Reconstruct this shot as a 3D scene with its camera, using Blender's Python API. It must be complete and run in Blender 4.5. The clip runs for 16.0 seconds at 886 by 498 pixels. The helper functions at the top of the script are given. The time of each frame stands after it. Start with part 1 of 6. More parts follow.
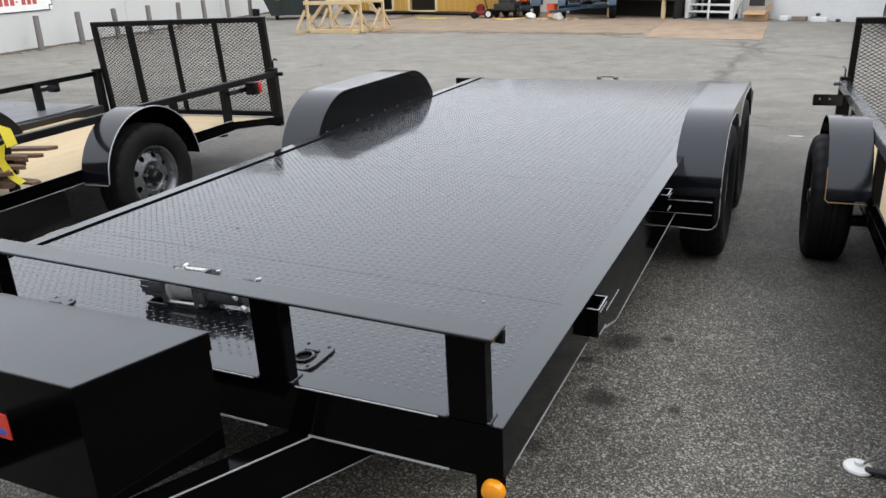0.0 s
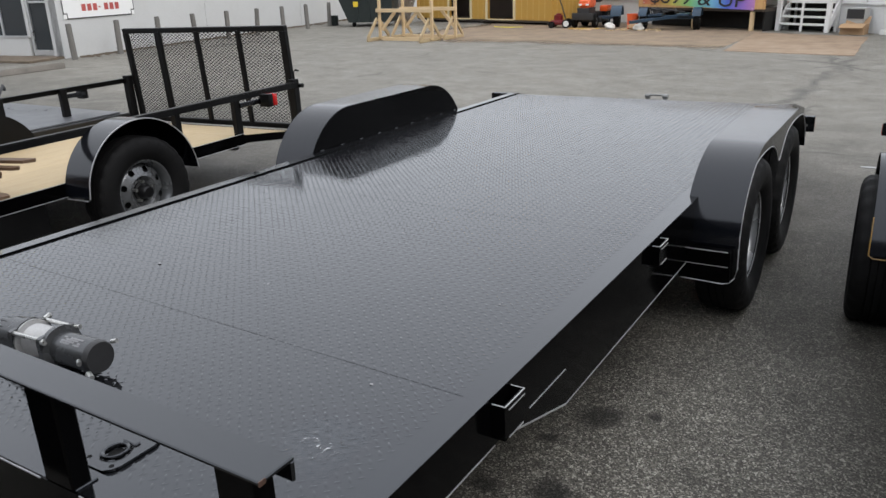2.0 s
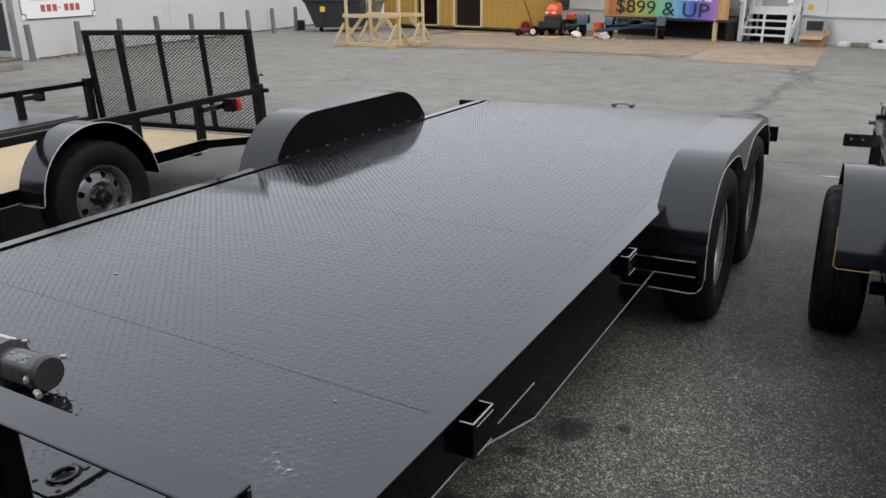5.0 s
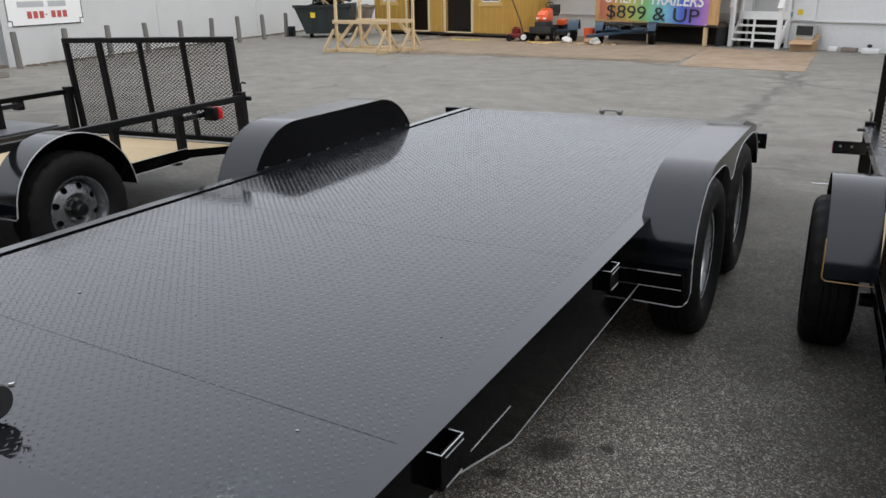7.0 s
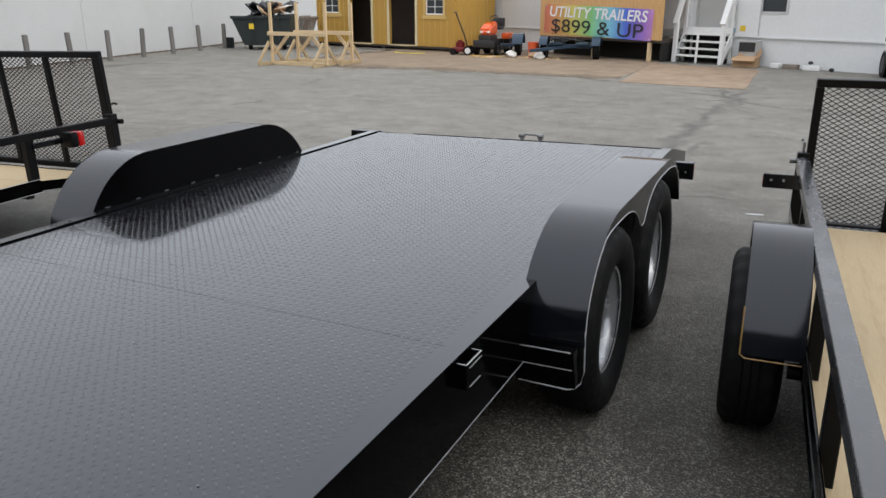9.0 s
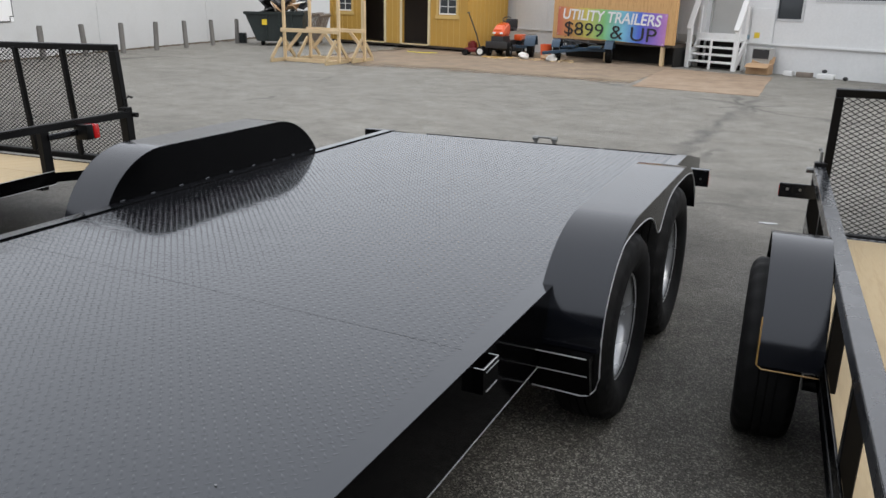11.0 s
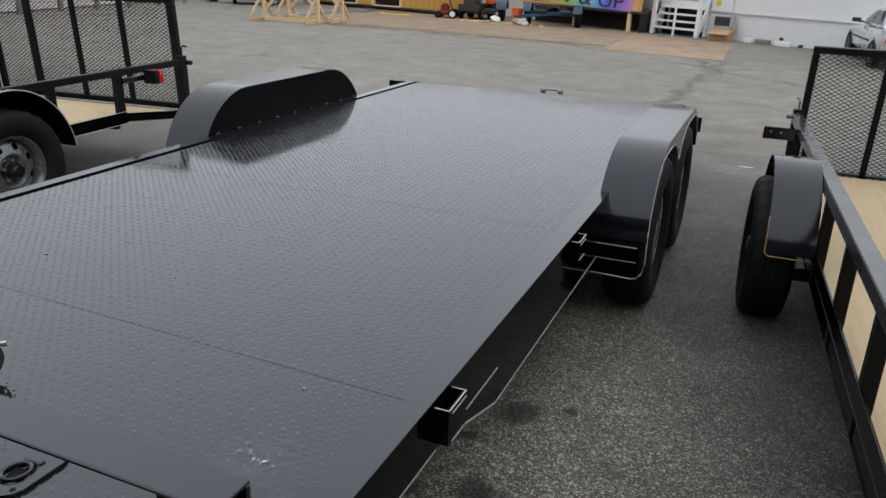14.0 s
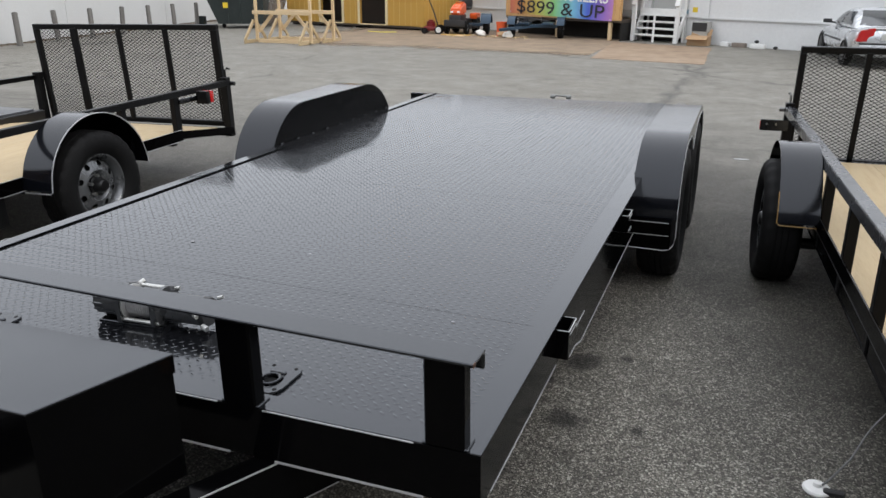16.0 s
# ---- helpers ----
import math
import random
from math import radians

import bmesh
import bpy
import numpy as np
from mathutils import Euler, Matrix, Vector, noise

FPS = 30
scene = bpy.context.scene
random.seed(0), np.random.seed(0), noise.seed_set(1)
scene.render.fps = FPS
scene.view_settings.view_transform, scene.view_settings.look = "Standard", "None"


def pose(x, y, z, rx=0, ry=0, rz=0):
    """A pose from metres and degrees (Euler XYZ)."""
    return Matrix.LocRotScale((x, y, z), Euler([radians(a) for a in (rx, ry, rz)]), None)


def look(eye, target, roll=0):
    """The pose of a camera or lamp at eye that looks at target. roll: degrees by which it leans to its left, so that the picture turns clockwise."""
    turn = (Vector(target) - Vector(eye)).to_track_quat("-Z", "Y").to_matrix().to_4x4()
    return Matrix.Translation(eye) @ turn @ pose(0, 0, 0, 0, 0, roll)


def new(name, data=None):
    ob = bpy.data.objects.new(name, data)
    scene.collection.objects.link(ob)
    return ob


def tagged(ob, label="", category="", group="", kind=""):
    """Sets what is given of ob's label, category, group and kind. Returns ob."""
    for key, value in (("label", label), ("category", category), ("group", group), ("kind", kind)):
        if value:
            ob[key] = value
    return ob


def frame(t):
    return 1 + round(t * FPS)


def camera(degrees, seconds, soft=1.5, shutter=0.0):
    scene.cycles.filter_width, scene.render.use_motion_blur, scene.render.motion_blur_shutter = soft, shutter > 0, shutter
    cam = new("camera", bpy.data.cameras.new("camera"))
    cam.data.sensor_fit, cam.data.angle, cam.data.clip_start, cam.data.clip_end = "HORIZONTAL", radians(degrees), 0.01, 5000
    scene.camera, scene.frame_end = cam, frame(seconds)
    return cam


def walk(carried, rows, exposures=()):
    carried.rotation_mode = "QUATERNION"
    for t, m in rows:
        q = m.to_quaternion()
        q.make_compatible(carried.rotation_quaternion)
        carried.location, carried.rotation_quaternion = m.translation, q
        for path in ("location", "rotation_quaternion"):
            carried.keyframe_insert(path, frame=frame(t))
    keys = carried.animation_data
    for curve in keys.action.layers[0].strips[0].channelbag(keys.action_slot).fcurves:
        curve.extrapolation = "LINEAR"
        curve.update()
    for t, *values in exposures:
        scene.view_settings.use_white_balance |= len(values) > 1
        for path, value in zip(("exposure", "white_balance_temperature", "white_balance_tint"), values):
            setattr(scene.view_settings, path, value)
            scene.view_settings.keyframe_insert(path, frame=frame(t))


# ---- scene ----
cam = camera(60.0, 16.0)
PATH = [
    (0, (0.008, -0.108, 1.468), (-0.793, 1.585, 0.767), -1.77),
    (0.5, (0.099, 0.019, 1.461), (-0.826, 1.656, 0.778), -0.52),
    (1, (0.184, 0.135, 1.467), (-0.817, 1.724, 0.780), -0.86),
    (1.5, (0.207, 0.329, 1.455), (-0.747, 1.951, 0.776), -1.04),
    (2, (0.229, 0.498, 1.452), (-0.765, 2.095, 0.774), -1.46),
    (2.5, (0.290, 0.562, 1.456), (-0.801, 2.102, 0.794), -0.63),
    (3, (0.292, 0.589, 1.454), (-0.765, 2.149, 0.785), -0.99),
    (3.5, (0.278, 0.580, 1.461), (-0.731, 2.176, 0.799), -0.88),
    (4, (0.244, 0.568, 1.453), (-0.730, 2.187, 0.797), -1.00),
    (4.2, (0.230, 0.561, 1.449), (-0.717, 2.197, 0.794), -1.39),
    (6.3, (0.196, 0.534, 1.448), (-0.717, 2.182, 0.777), 0.12),
    (6.5, (0.198, 0.546, 1.449), (-0.730, 2.199, 0.812), -0.19),
    (7, (0.211, 0.645, 1.452), (-0.700, 2.302, 0.799), -0.63),
    (7.5, (0.270, 0.831, 1.445), (-0.709, 2.451, 0.800), 0.45),
    (8, (0.297, 0.991, 1.451), (-0.667, 2.620, 0.804), 0.16),
    (8.5, (0.277, 1.252, 1.445), (-0.566, 2.962, 0.839), 0.81),
    (8.7, (0.269, 1.332, 1.445), (-0.549, 3.047, 0.820), 0.08),
    (10.8, (0.232, 1.369, 1.448), (-0.592, 3.078, 0.816), 0.91),
    (11, (0.225, 1.341, 1.450), (-0.607, 3.049, 0.823), 1.34),
    (11.5, (0.264, 1.233, 1.459), (-0.563, 2.948, 0.845), 1.58),
    (12, (0.295, 1.120, 1.468), (-0.584, 2.801, 0.833), 0.22),
    (12.5, (0.261, 1.037, 1.469), (-0.607, 2.718, 0.817), 0.33),
    (13, (0.167, 0.873, 1.447), (-0.591, 2.600, 0.781), -0.49),
    (13.5, (0.093, 0.714, 1.451), (-0.646, 2.446, 0.777), 0.45),
    (14, (0.065, 0.511, 1.438), (-0.643, 2.244, 0.733), 2.67),
    (14.5, (0.019, 0.335, 1.458), (-0.696, 2.059, 0.739), 1.27),
    (15, (-0.090, 0.157, 1.447), (-0.683, 1.923, 0.719), -0.61),
    (15.5, (-0.106, 0.022, 1.468), (-0.695, 1.810, 0.789), 0.28),
    (16, (-0.074, -0.097, 1.470), (-0.746, 1.664, 0.801), 0.59),
]
walk(cam, [(t, look(eye, target, roll)) for t, eye, target, roll in PATH], exposures=[(0.0, 0.34), (0.5, 0.31), (1.5, 0.13), (2.0, 0.0), (2.5, -0.05), (7.0, -0.07), (8.0, -0.08), (8.5, -0.02), (11.0, 0.0), (11.5, -0.02), (12.0, -0.06), (12.5, -0.11), (13.5, -0.10), (14.0, -0.15), (14.5, 0.15), (15.0, -0.02), (15.5, 0.02), (16.0, 0.09)])

# world, sun, exposure
world = bpy.data.worlds.new("overcast_sky")
scene.world = world
world.use_nodes = True
wn, wl = world.node_tree.nodes, world.node_tree.links
wn.clear()
w_out = wn.new("ShaderNodeOutputWorld")
w_bg = wn.new("ShaderNodeBackground")
w_sky = wn.new("ShaderNodeTexSky")
w_sky.sky_type, w_sky.sun_disc = "NISHITA", False
w_sky.sun_elevation, w_sky.sun_rotation = radians(39), radians(101)
w_sky.air_density, w_sky.dust_density, w_sky.ozone_density = 1.0, 4.0, 1.0
w_gain = wn.new("ShaderNodeVectorMath")
w_gain.operation = "SCALE"
w_gain.inputs[3].default_value = 0.10
w_mix = wn.new("ShaderNodeMixRGB")
w_mix.inputs[0].default_value = 0.86
w_dir = wn.new("ShaderNodeTexCoord")
w_sep = wn.new("ShaderNodeSeparateXYZ")
w_lift = wn.new("ShaderNodeMapRange")
w_lift.inputs["From Min"].default_value, w_lift.inputs["From Max"].default_value = 0.0, 1.0
w_lift.inputs["To Min"].default_value, w_lift.inputs["To Max"].default_value = 0.84, 1.28
w_cloud = wn.new("ShaderNodeVectorMath")
w_cloud.operation = "SCALE"
w_cloud.inputs[0].default_value = (1.50, 1.55, 1.655)
wl.new(w_dir.outputs["Generated"], w_sep.inputs[0])
wl.new(w_sep.outputs[2], w_lift.inputs["Value"])
wl.new(w_lift.outputs[0], w_cloud.inputs[3])
wl.new(w_cloud.outputs[0], w_mix.inputs[2])
wl.new(w_sky.outputs[0], w_gain.inputs[0])
wl.new(w_gain.outputs[0], w_mix.inputs[1])
wl.new(w_mix.outputs[0], w_bg.inputs[0])
wl.new(w_bg.outputs[0], w_out.inputs[0])

sun_data = bpy.data.lights.new("sun", "SUN")
sun_data.energy, sun_data.angle, sun_data.color = 0.7, radians(30), (1.0, 0.97, 0.92)
sun = new("sun", sun_data)
sun.matrix_world = look((16, -3, 13), (0, 0, 0))


# materials
def nodes_of(name):
    m = bpy.data.materials.new(name)
    m.use_nodes = True
    n, l = m.node_tree.nodes, m.node_tree.links
    return m, n, l, n["Principled BSDF"]


def noise_node(n, l, coord, scale, detail=4.0, rough=0.6):
    t = n.new("ShaderNodeTexNoise")
    t.inputs["Scale"].default_value, t.inputs["Detail"].default_value, t.inputs["Roughness"].default_value = scale, detail, rough
    l.new(coord, t.inputs["Vector"])
    return t.outputs["Fac"]


def ramp_node(n, l, fac, stops):
    r = n.new("ShaderNodeValToRGB")
    while len(r.color_ramp.elements) < len(stops):
        r.color_ramp.elements.new(0.5)
    for e, (p, c) in zip(r.color_ramp.elements, stops):
        e.position = p
        e.color = (c, c, c, 1) if isinstance(c, float) else (*c, 1)
    l.new(fac, r.inputs[0])
    return r.outputs[0]


def mix_node(n, l, kind, fac, a, b):
    x = n.new("ShaderNodeMixRGB")
    x.blend_type = kind
    for i, v in enumerate((fac, a, b)):
        if isinstance(v, (int, float)):
            x.inputs[i].default_value = v if i == 0 else (v, v, v, 1)
        elif isinstance(v, tuple):
            x.inputs[i].default_value = (*v, 1)
        else:
            l.new(v, x.inputs[i])
    return x.outputs[0]


def bump_node(n, l, height, strength, distance, normal=None):
    b = n.new("ShaderNodeBump")
    b.inputs["Strength"].default_value, b.inputs["Distance"].default_value = strength, distance
    l.new(height, b.inputs["Height"])
    if normal is not None:
        l.new(normal, b.inputs["Normal"])
    return b.outputs[0]


def surface(name, colour, rough=0.5, metal=0.0, vary=0.25, big=1.5, fine=60.0, bump=0.15, dist=0.002, rough_vary=0.12, dirt=0.0, dirt_colour=(0.16, 0.14, 0.12), spec=0.5, coat=0.0):
    """A painted, cast or moulded surface with broad stains, fine grain and uneven gloss."""
    m, n, l, p = nodes_of(name)
    c = n.new("ShaderNodeTexCoord").outputs["Object"]
    broad, grain = noise_node(n, l, c, big, 5.0, 0.65), noise_node(n, l, c, fine, 3.0, 0.6)
    both = mix_node(n, l, "MIX", 0.4, broad, grain)
    lo, hi = tuple(v * (1 - vary) for v in colour), tuple(min(1.0, v * (1 + vary)) for v in colour)
    col = ramp_node(n, l, both, [(0.3, lo), (0.7, hi)])
    if dirt:
        mask = ramp_node(n, l, noise_node(n, l, c, big * 2.7, 8.0, 0.7), [(0.52, 0.0), (0.75, dirt)])
        col = mix_node(n, l, "MIX", mask, col, dirt_colour)
    l.new(col, p.inputs["Base Color"])
    l.new(ramp_node(n, l, broad, [(0.3, max(0.02, rough - rough_vary)), (0.7, min(1.0, rough + rough_vary))]), p.inputs["Roughness"])
    p.inputs["Metallic"].default_value = metal
    p.inputs["Specular IOR Level"].default_value = spec
    p.inputs["Coat Weight"].default_value = coat
    p.inputs["Coat Roughness"].default_value = 0.08
    if bump:
        l.new(bump_node(n, l, grain, bump, dist), p.inputs["Normal"])
    return m


def wood(name, light, dark, along=0, width=0.14, rough=0.65):
    """Sawn boards: grain drawn out along one axis, with knots and a tint for each island."""
    m, n, l, p = nodes_of(name)
    c = n.new("ShaderNodeTexCoord").outputs["Object"]
    mp = n.new("ShaderNodeMapping")
    s = [9.0, 9.0, 9.0]
    s[along] = 0.7
    mp.inputs["Scale"].default_value = s
    l.new(c, mp.inputs[0])
    g = noise_node(n, l, mp.outputs[0], 2.2, 8.0, 0.62)
    f = noise_node(n, l, mp.outputs[0], 14.0, 3.0, 0.6)
    col = ramp_node(n, l, mix_node(n, l, "MIX", 0.35, g, f), [(0.30, dark), (0.52, light), (0.75, tuple(v * 0.86 for v in light))])
    v = n.new("ShaderNodeTexVoronoi")
    v.inputs["Scale"].default_value = 1.7
    l.new(c, v.inputs["Vector"])
    knot = ramp_node(n, l, v.outputs["Distance"], [(0.02, 1.0), (0.05, 0.0)])
    col = mix_node(n, l, "MIX", knot, col, tuple(x * 0.45 for x in dark))
    rnd = n.new("ShaderNodeObjectInfo").outputs["Random"]
    isl = n.new("ShaderNodeNewGeometry").outputs["Random Per Island"]
    tint = ramp_node(n, l, mix_node(n, l, "MIX", 0.5, rnd, isl), [(0.0, 0.90), (1.0, 1.06)])
    col = mix_node(n, l, "MULTIPLY", 1.0, col, tint)
    l.new(col, p.inputs["Base Color"])
    p.inputs["Roughness"].default_value = rough
    l.new(bump_node(n, l, f, 0.25, 0.002), p.inputs["Normal"])
    return m


SEAM_X = (-1.03, -0.75)
OIL_DRIPS = ((-0.558, 2.722, 0.085), (-0.523, 2.287, 0.075), (-0.70, 2.211, 0.05), (-0.244, 2.266, 0.035), (-0.39, 2.793, 0.035), (-0.658, 1.91, 0.06), (-0.641, 2.54, 0.04))


def asphalt_material():
    m, n, l, p = nodes_of("worn_asphalt")
    c = n.new("ShaderNodeTexCoord").outputs["Object"]
    v = n.new("ShaderNodeTexVoronoi")
    v.inputs["Scale"].default_value = 225.0
    l.new(c, v.inputs["Vector"])
    bw = n.new("ShaderNodeSeparateColor")
    l.new(v.outputs["Color"], bw.inputs[0])
    stones = ramp_node(n, l, bw.outputs[0], [(0.0, (0.014, 0.0132, 0.0112)), (0.40, (0.044, 0.0412, 0.035)), (0.72, (0.100, 0.094, 0.080)), (0.90, (0.180, 0.170, 0.147)), (1.0, (0.33, 0.315, 0.28))])
    v2 = n.new("ShaderNodeTexVoronoi")
    v2.inputs["Scale"].default_value = 135.0
    l.new(c, v2.inputs["Vector"])
    bw2 = n.new("ShaderNodeSeparateColor")
    l.new(v2.outputs["Color"], bw2.inputs[0])
    stones = mix_node(n, l, "MIX", ramp_node(n, l, bw2.outputs[1], [(0.92, 0.0), (0.97, 0.8)]), stones, (0.31, 0.293, 0.255))
    stones = mix_node(n, l, "MIX", 0.15, stones, (0.078, 0.073, 0.062))
    broad = noise_node(n, l, c, 0.35, 6.0, 0.65)
    mid = noise_node(n, l, c, 2.3, 6.0, 0.7)
    stones = mix_node(n, l, "MULTIPLY", 1.0, stones, ramp_node(n, l, noise_node(n, l, c, 34.0, 4.0, 0.65), [(0.3, 0.82), (0.7, 1.18)]))
    col = mix_node(n, l, "MULTIPLY", 1.0, stones, ramp_node(n, l, broad, [(0.3, 0.82), (0.7, 1.22)]))
    col = mix_node(n, l, "MULTIPLY", 1.0, col, ramp_node(n, l, mid, [(0.3, 0.68), (0.7, 1.25)]))
    # shade between and under the trailers painted into the asphalt; open ground ahead paler
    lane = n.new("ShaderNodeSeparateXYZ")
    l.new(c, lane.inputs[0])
    shade = n.new("ShaderNodeMath")
    shade.operation = "MULTIPLY_ADD"
    l.new(noise_node(n, l, c, 0.9, 5.0, 0.6), shade.inputs[0])
    shade.inputs[1].default_value = 1.6
    l.new(lane.outputs[1], shade.inputs[2])
    # painted shade deepens towards the right-hand trailer
    shade_right = n.new("ShaderNodeMapRange")
    shade_right.inputs["From Min"].default_value, shade_right.inputs["From Max"].default_value = -0.45, 0.75
    shade_right.inputs["To Min"].default_value, shade_right.inputs["To Max"].default_value = -0.6, 1.7
    l.new(lane.outputs[0], shade_right.inputs["Value"])
    # and under the car hauler's deck
    shade_deck = n.new("ShaderNodeMapRange")
    shade_deck.inputs["From Min"].default_value, shade_deck.inputs["From Max"].default_value = -0.85, -0.50
    shade_deck.inputs["To Min"].default_value, shade_deck.inputs["To Max"].default_value = 2.2, 0.0
    l.new(lane.outputs[0], shade_deck.inputs["Value"])
    shade_under = n.new("ShaderNodeMath")
    l.new(shade.outputs[0], shade_under.inputs[0])
    l.new(shade_deck.outputs[0], shade_under.inputs[1])
    shade_at = n.new("ShaderNodeMath")
    l.new(shade_under.outputs[0], shade_at.inputs[0])
    l.new(shade_right.outputs[0], shade_at.inputs[1])
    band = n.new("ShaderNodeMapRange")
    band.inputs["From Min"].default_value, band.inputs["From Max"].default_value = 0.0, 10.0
    l.new(shade_at.outputs[0], band.inputs["Value"])
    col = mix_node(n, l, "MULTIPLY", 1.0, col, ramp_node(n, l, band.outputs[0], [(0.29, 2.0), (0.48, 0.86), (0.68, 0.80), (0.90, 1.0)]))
    # paler from y 3.6 to 9.2, broken up by broad noise
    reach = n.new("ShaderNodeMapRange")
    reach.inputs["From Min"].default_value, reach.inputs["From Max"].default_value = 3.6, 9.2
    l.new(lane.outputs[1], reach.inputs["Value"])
    pale_far = ramp_node(n, l, mix_node(n, l, "MIX", 0.45, reach.outputs[0], noise_node(n, l, c, 0.45, 5.0)), [(0.22, 0.0), (0.72, 1.0)])
    pale_mix = mix_node(n, l, "MULTIPLY", 1.0, pale_far, ramp_node(n, l, broad, [(0.25, 0.7), (0.6, 1.0)]))
    col = mix_node(n, l, "MIX", mix_node(n, l, "MULTIPLY", 1.0, pale_mix, 0.78), col, mix_node(n, l, "MULTIPLY", 1.0, ramp_node(n, l, mid, [(0.3, (0.192, 0.180, 0.154)), (0.5, (0.247, 0.233, 0.201)), (0.72, (0.318, 0.302, 0.265))]), ramp_node(n, l, noise_node(n, l, c, 7.0, 8.0, 0.75), [(0.3, 0.86), (0.7, 1.24)])))
    # cracks
    ve = n.new("ShaderNodeTexVoronoi")
    ve.feature = "DISTANCE_TO_EDGE"
    ve.inputs["Scale"].default_value = 0.22
    warp = n.new("ShaderNodeVectorMath")
    warp.operation = "MULTIPLY_ADD"
    nz = n.new("ShaderNodeTexNoise")
    nz.inputs["Scale"].default_value = 1.6
    nz.inputs["Detail"].default_value = 6.0
    l.new(c, nz.inputs["Vector"])
    l.new(nz.outputs["Color"], warp.inputs[0])
    warp.inputs[1].default_value = (0.9, 0.9, 0.0)
    l.new(c, warp.inputs[2])
    l.new(warp.outputs[0], ve.inputs["Vector"])
    line = ramp_node(n, l, ve.outputs["Distance"], [(0.004, 1.0), (0.012, 0.0)])
    line = mix_node(n, l, "MULTIPLY", 1.0, line, ramp_node(n, l, noise_node(n, l, c, 0.5, 2.0), [(0.48, 0.0), (0.60, 0.55)]))
    line = mix_node(n, l, "MULTIPLY", 1.0, line, pale_far)
    col = mix_node(n, l, "MIX", line, col, (0.035, 0.034, 0.032))
    # dark tarred seam that runs out from the pad's corner
    seam = n.new("ShaderNodeMapRange")
    seam.inputs["From Min"].default_value, seam.inputs["From Max"].default_value = 8.8, 15.0
    l.new(lane.outputs[1], seam.inputs["Value"])
    way = n.new("ShaderNodeMapRange")
    way.inputs["To Min"].default_value, way.inputs["To Max"].default_value = SEAM_X
    l.new(seam.outputs[0], way.inputs["Value"])
    nzs = n.new("ShaderNodeSeparateColor")
    l.new(nz.outputs["Color"], nzs.inputs[0])
    off = n.new("ShaderNodeMath")
    off.operation = "SUBTRACT"
    l.new(lane.outputs[0], off.inputs[0])
    l.new(way.outputs[0], off.inputs[1])
    jig = n.new("ShaderNodeMath")
    jig.operation = "MULTIPLY_ADD"
    l.new(nzs.outputs[0], jig.inputs[0])
    jig.inputs[1].default_value = 0.6
    l.new(off.outputs[0], jig.inputs[2])
    jig2 = n.new("ShaderNodeMath")
    jig2.operation = "SUBTRACT"
    l.new(jig.outputs[0], jig2.inputs[0])
    jig2.inputs[1].default_value = 0.30
    gap = n.new("ShaderNodeMath")
    gap.operation = "ABSOLUTE"
    l.new(jig2.outputs[0], gap.inputs[0])
    band = ramp_node(n, l, gap.outputs[0], [(0.02, 0.75), (0.14, 0.0)])
    ends = ramp_node(n, l, seam.outputs[0], [(0.0, 0.0), (0.08, 1.0), (0.92, 1.0), (1.0, 0.0)])
    band = mix_node(n, l, "MULTIPLY", 1.0, mix_node(n, l, "MULTIPLY", 1.0, band, ends), ramp_node(n, l, mid, [(0.35, 0.1), (0.6, 1.0)]))
    col = mix_node(n, l, "MIX", band, col, (0.06, 0.058, 0.054))
    # oil drips
    for x, y, r in OIL_DRIPS:
        d = n.new("ShaderNodeVectorMath")
        d.operation = "DISTANCE"
        wob = n.new("ShaderNodeVectorMath")
        wob.operation = "MULTIPLY_ADD"
        l.new(nz.outputs["Color"], wob.inputs[0])
        wob.inputs[1].default_value = (0.34, 0.26, 0)
        l.new(c, wob.inputs[2])
        l.new(wob.outputs[0], d.inputs[0])
        d.inputs[1].default_value = (x + 0.17, y + 0.13, 0)
        spot = ramp_node(n, l, d.outputs["Value"], [(r * 0.48, 0.74), (r * 1.12, 0.0)])
        col = mix_node(n, l, "MIX", spot, col, (0.007, 0.0065, 0.0062))
    l.new(col, p.inputs["Base Color"])
    p.inputs["Roughness"].default_value = 0.6
    p.inputs["Specular IOR Level"].default_value = 0.28
    nrm = bump_node(n, l, noise_node(n, l, c, 120.0, 3.0, 0.7), 0.7, 0.008, bump_node(n, l, v.outputs["Distance"], 0.8, 0.006))
    l.new(bump_node(n, l, mid, 0.25, 0.02, nrm), p.inputs["Normal"])
    return m


def slab_material():
    m, n, l, p = nodes_of("clay_stained_concrete")
    c = n.new("ShaderNodeTexCoord").outputs["Object"]
    a, b, f = noise_node(n, l, c, 0.6, 7.0, 0.7), noise_node(n, l, c, 3.0, 6.0, 0.7), noise_node(n, l, c, 45.0, 3.0, 0.6)
    col = ramp_node(n, l, mix_node(n, l, "MIX", 0.5, a, b), [(0.32, (0.15, 0.104, 0.068)), (0.48, (0.26, 0.182, 0.118)), (0.62, (0.33, 0.25, 0.175)), (0.75, (0.36, 0.29, 0.215))])
    col = mix_node(n, l, "MULTIPLY", 1.0, col, ramp_node(n, l, f, [(0.2, 0.8), (0.8, 1.15)]))
    l.new(col, p.inputs["Base Color"])
    p.inputs["Roughness"].default_value = 0.8
    l.new(bump_node(n, l, f, 0.3, 0.004), p.inputs["Normal"])
    return m


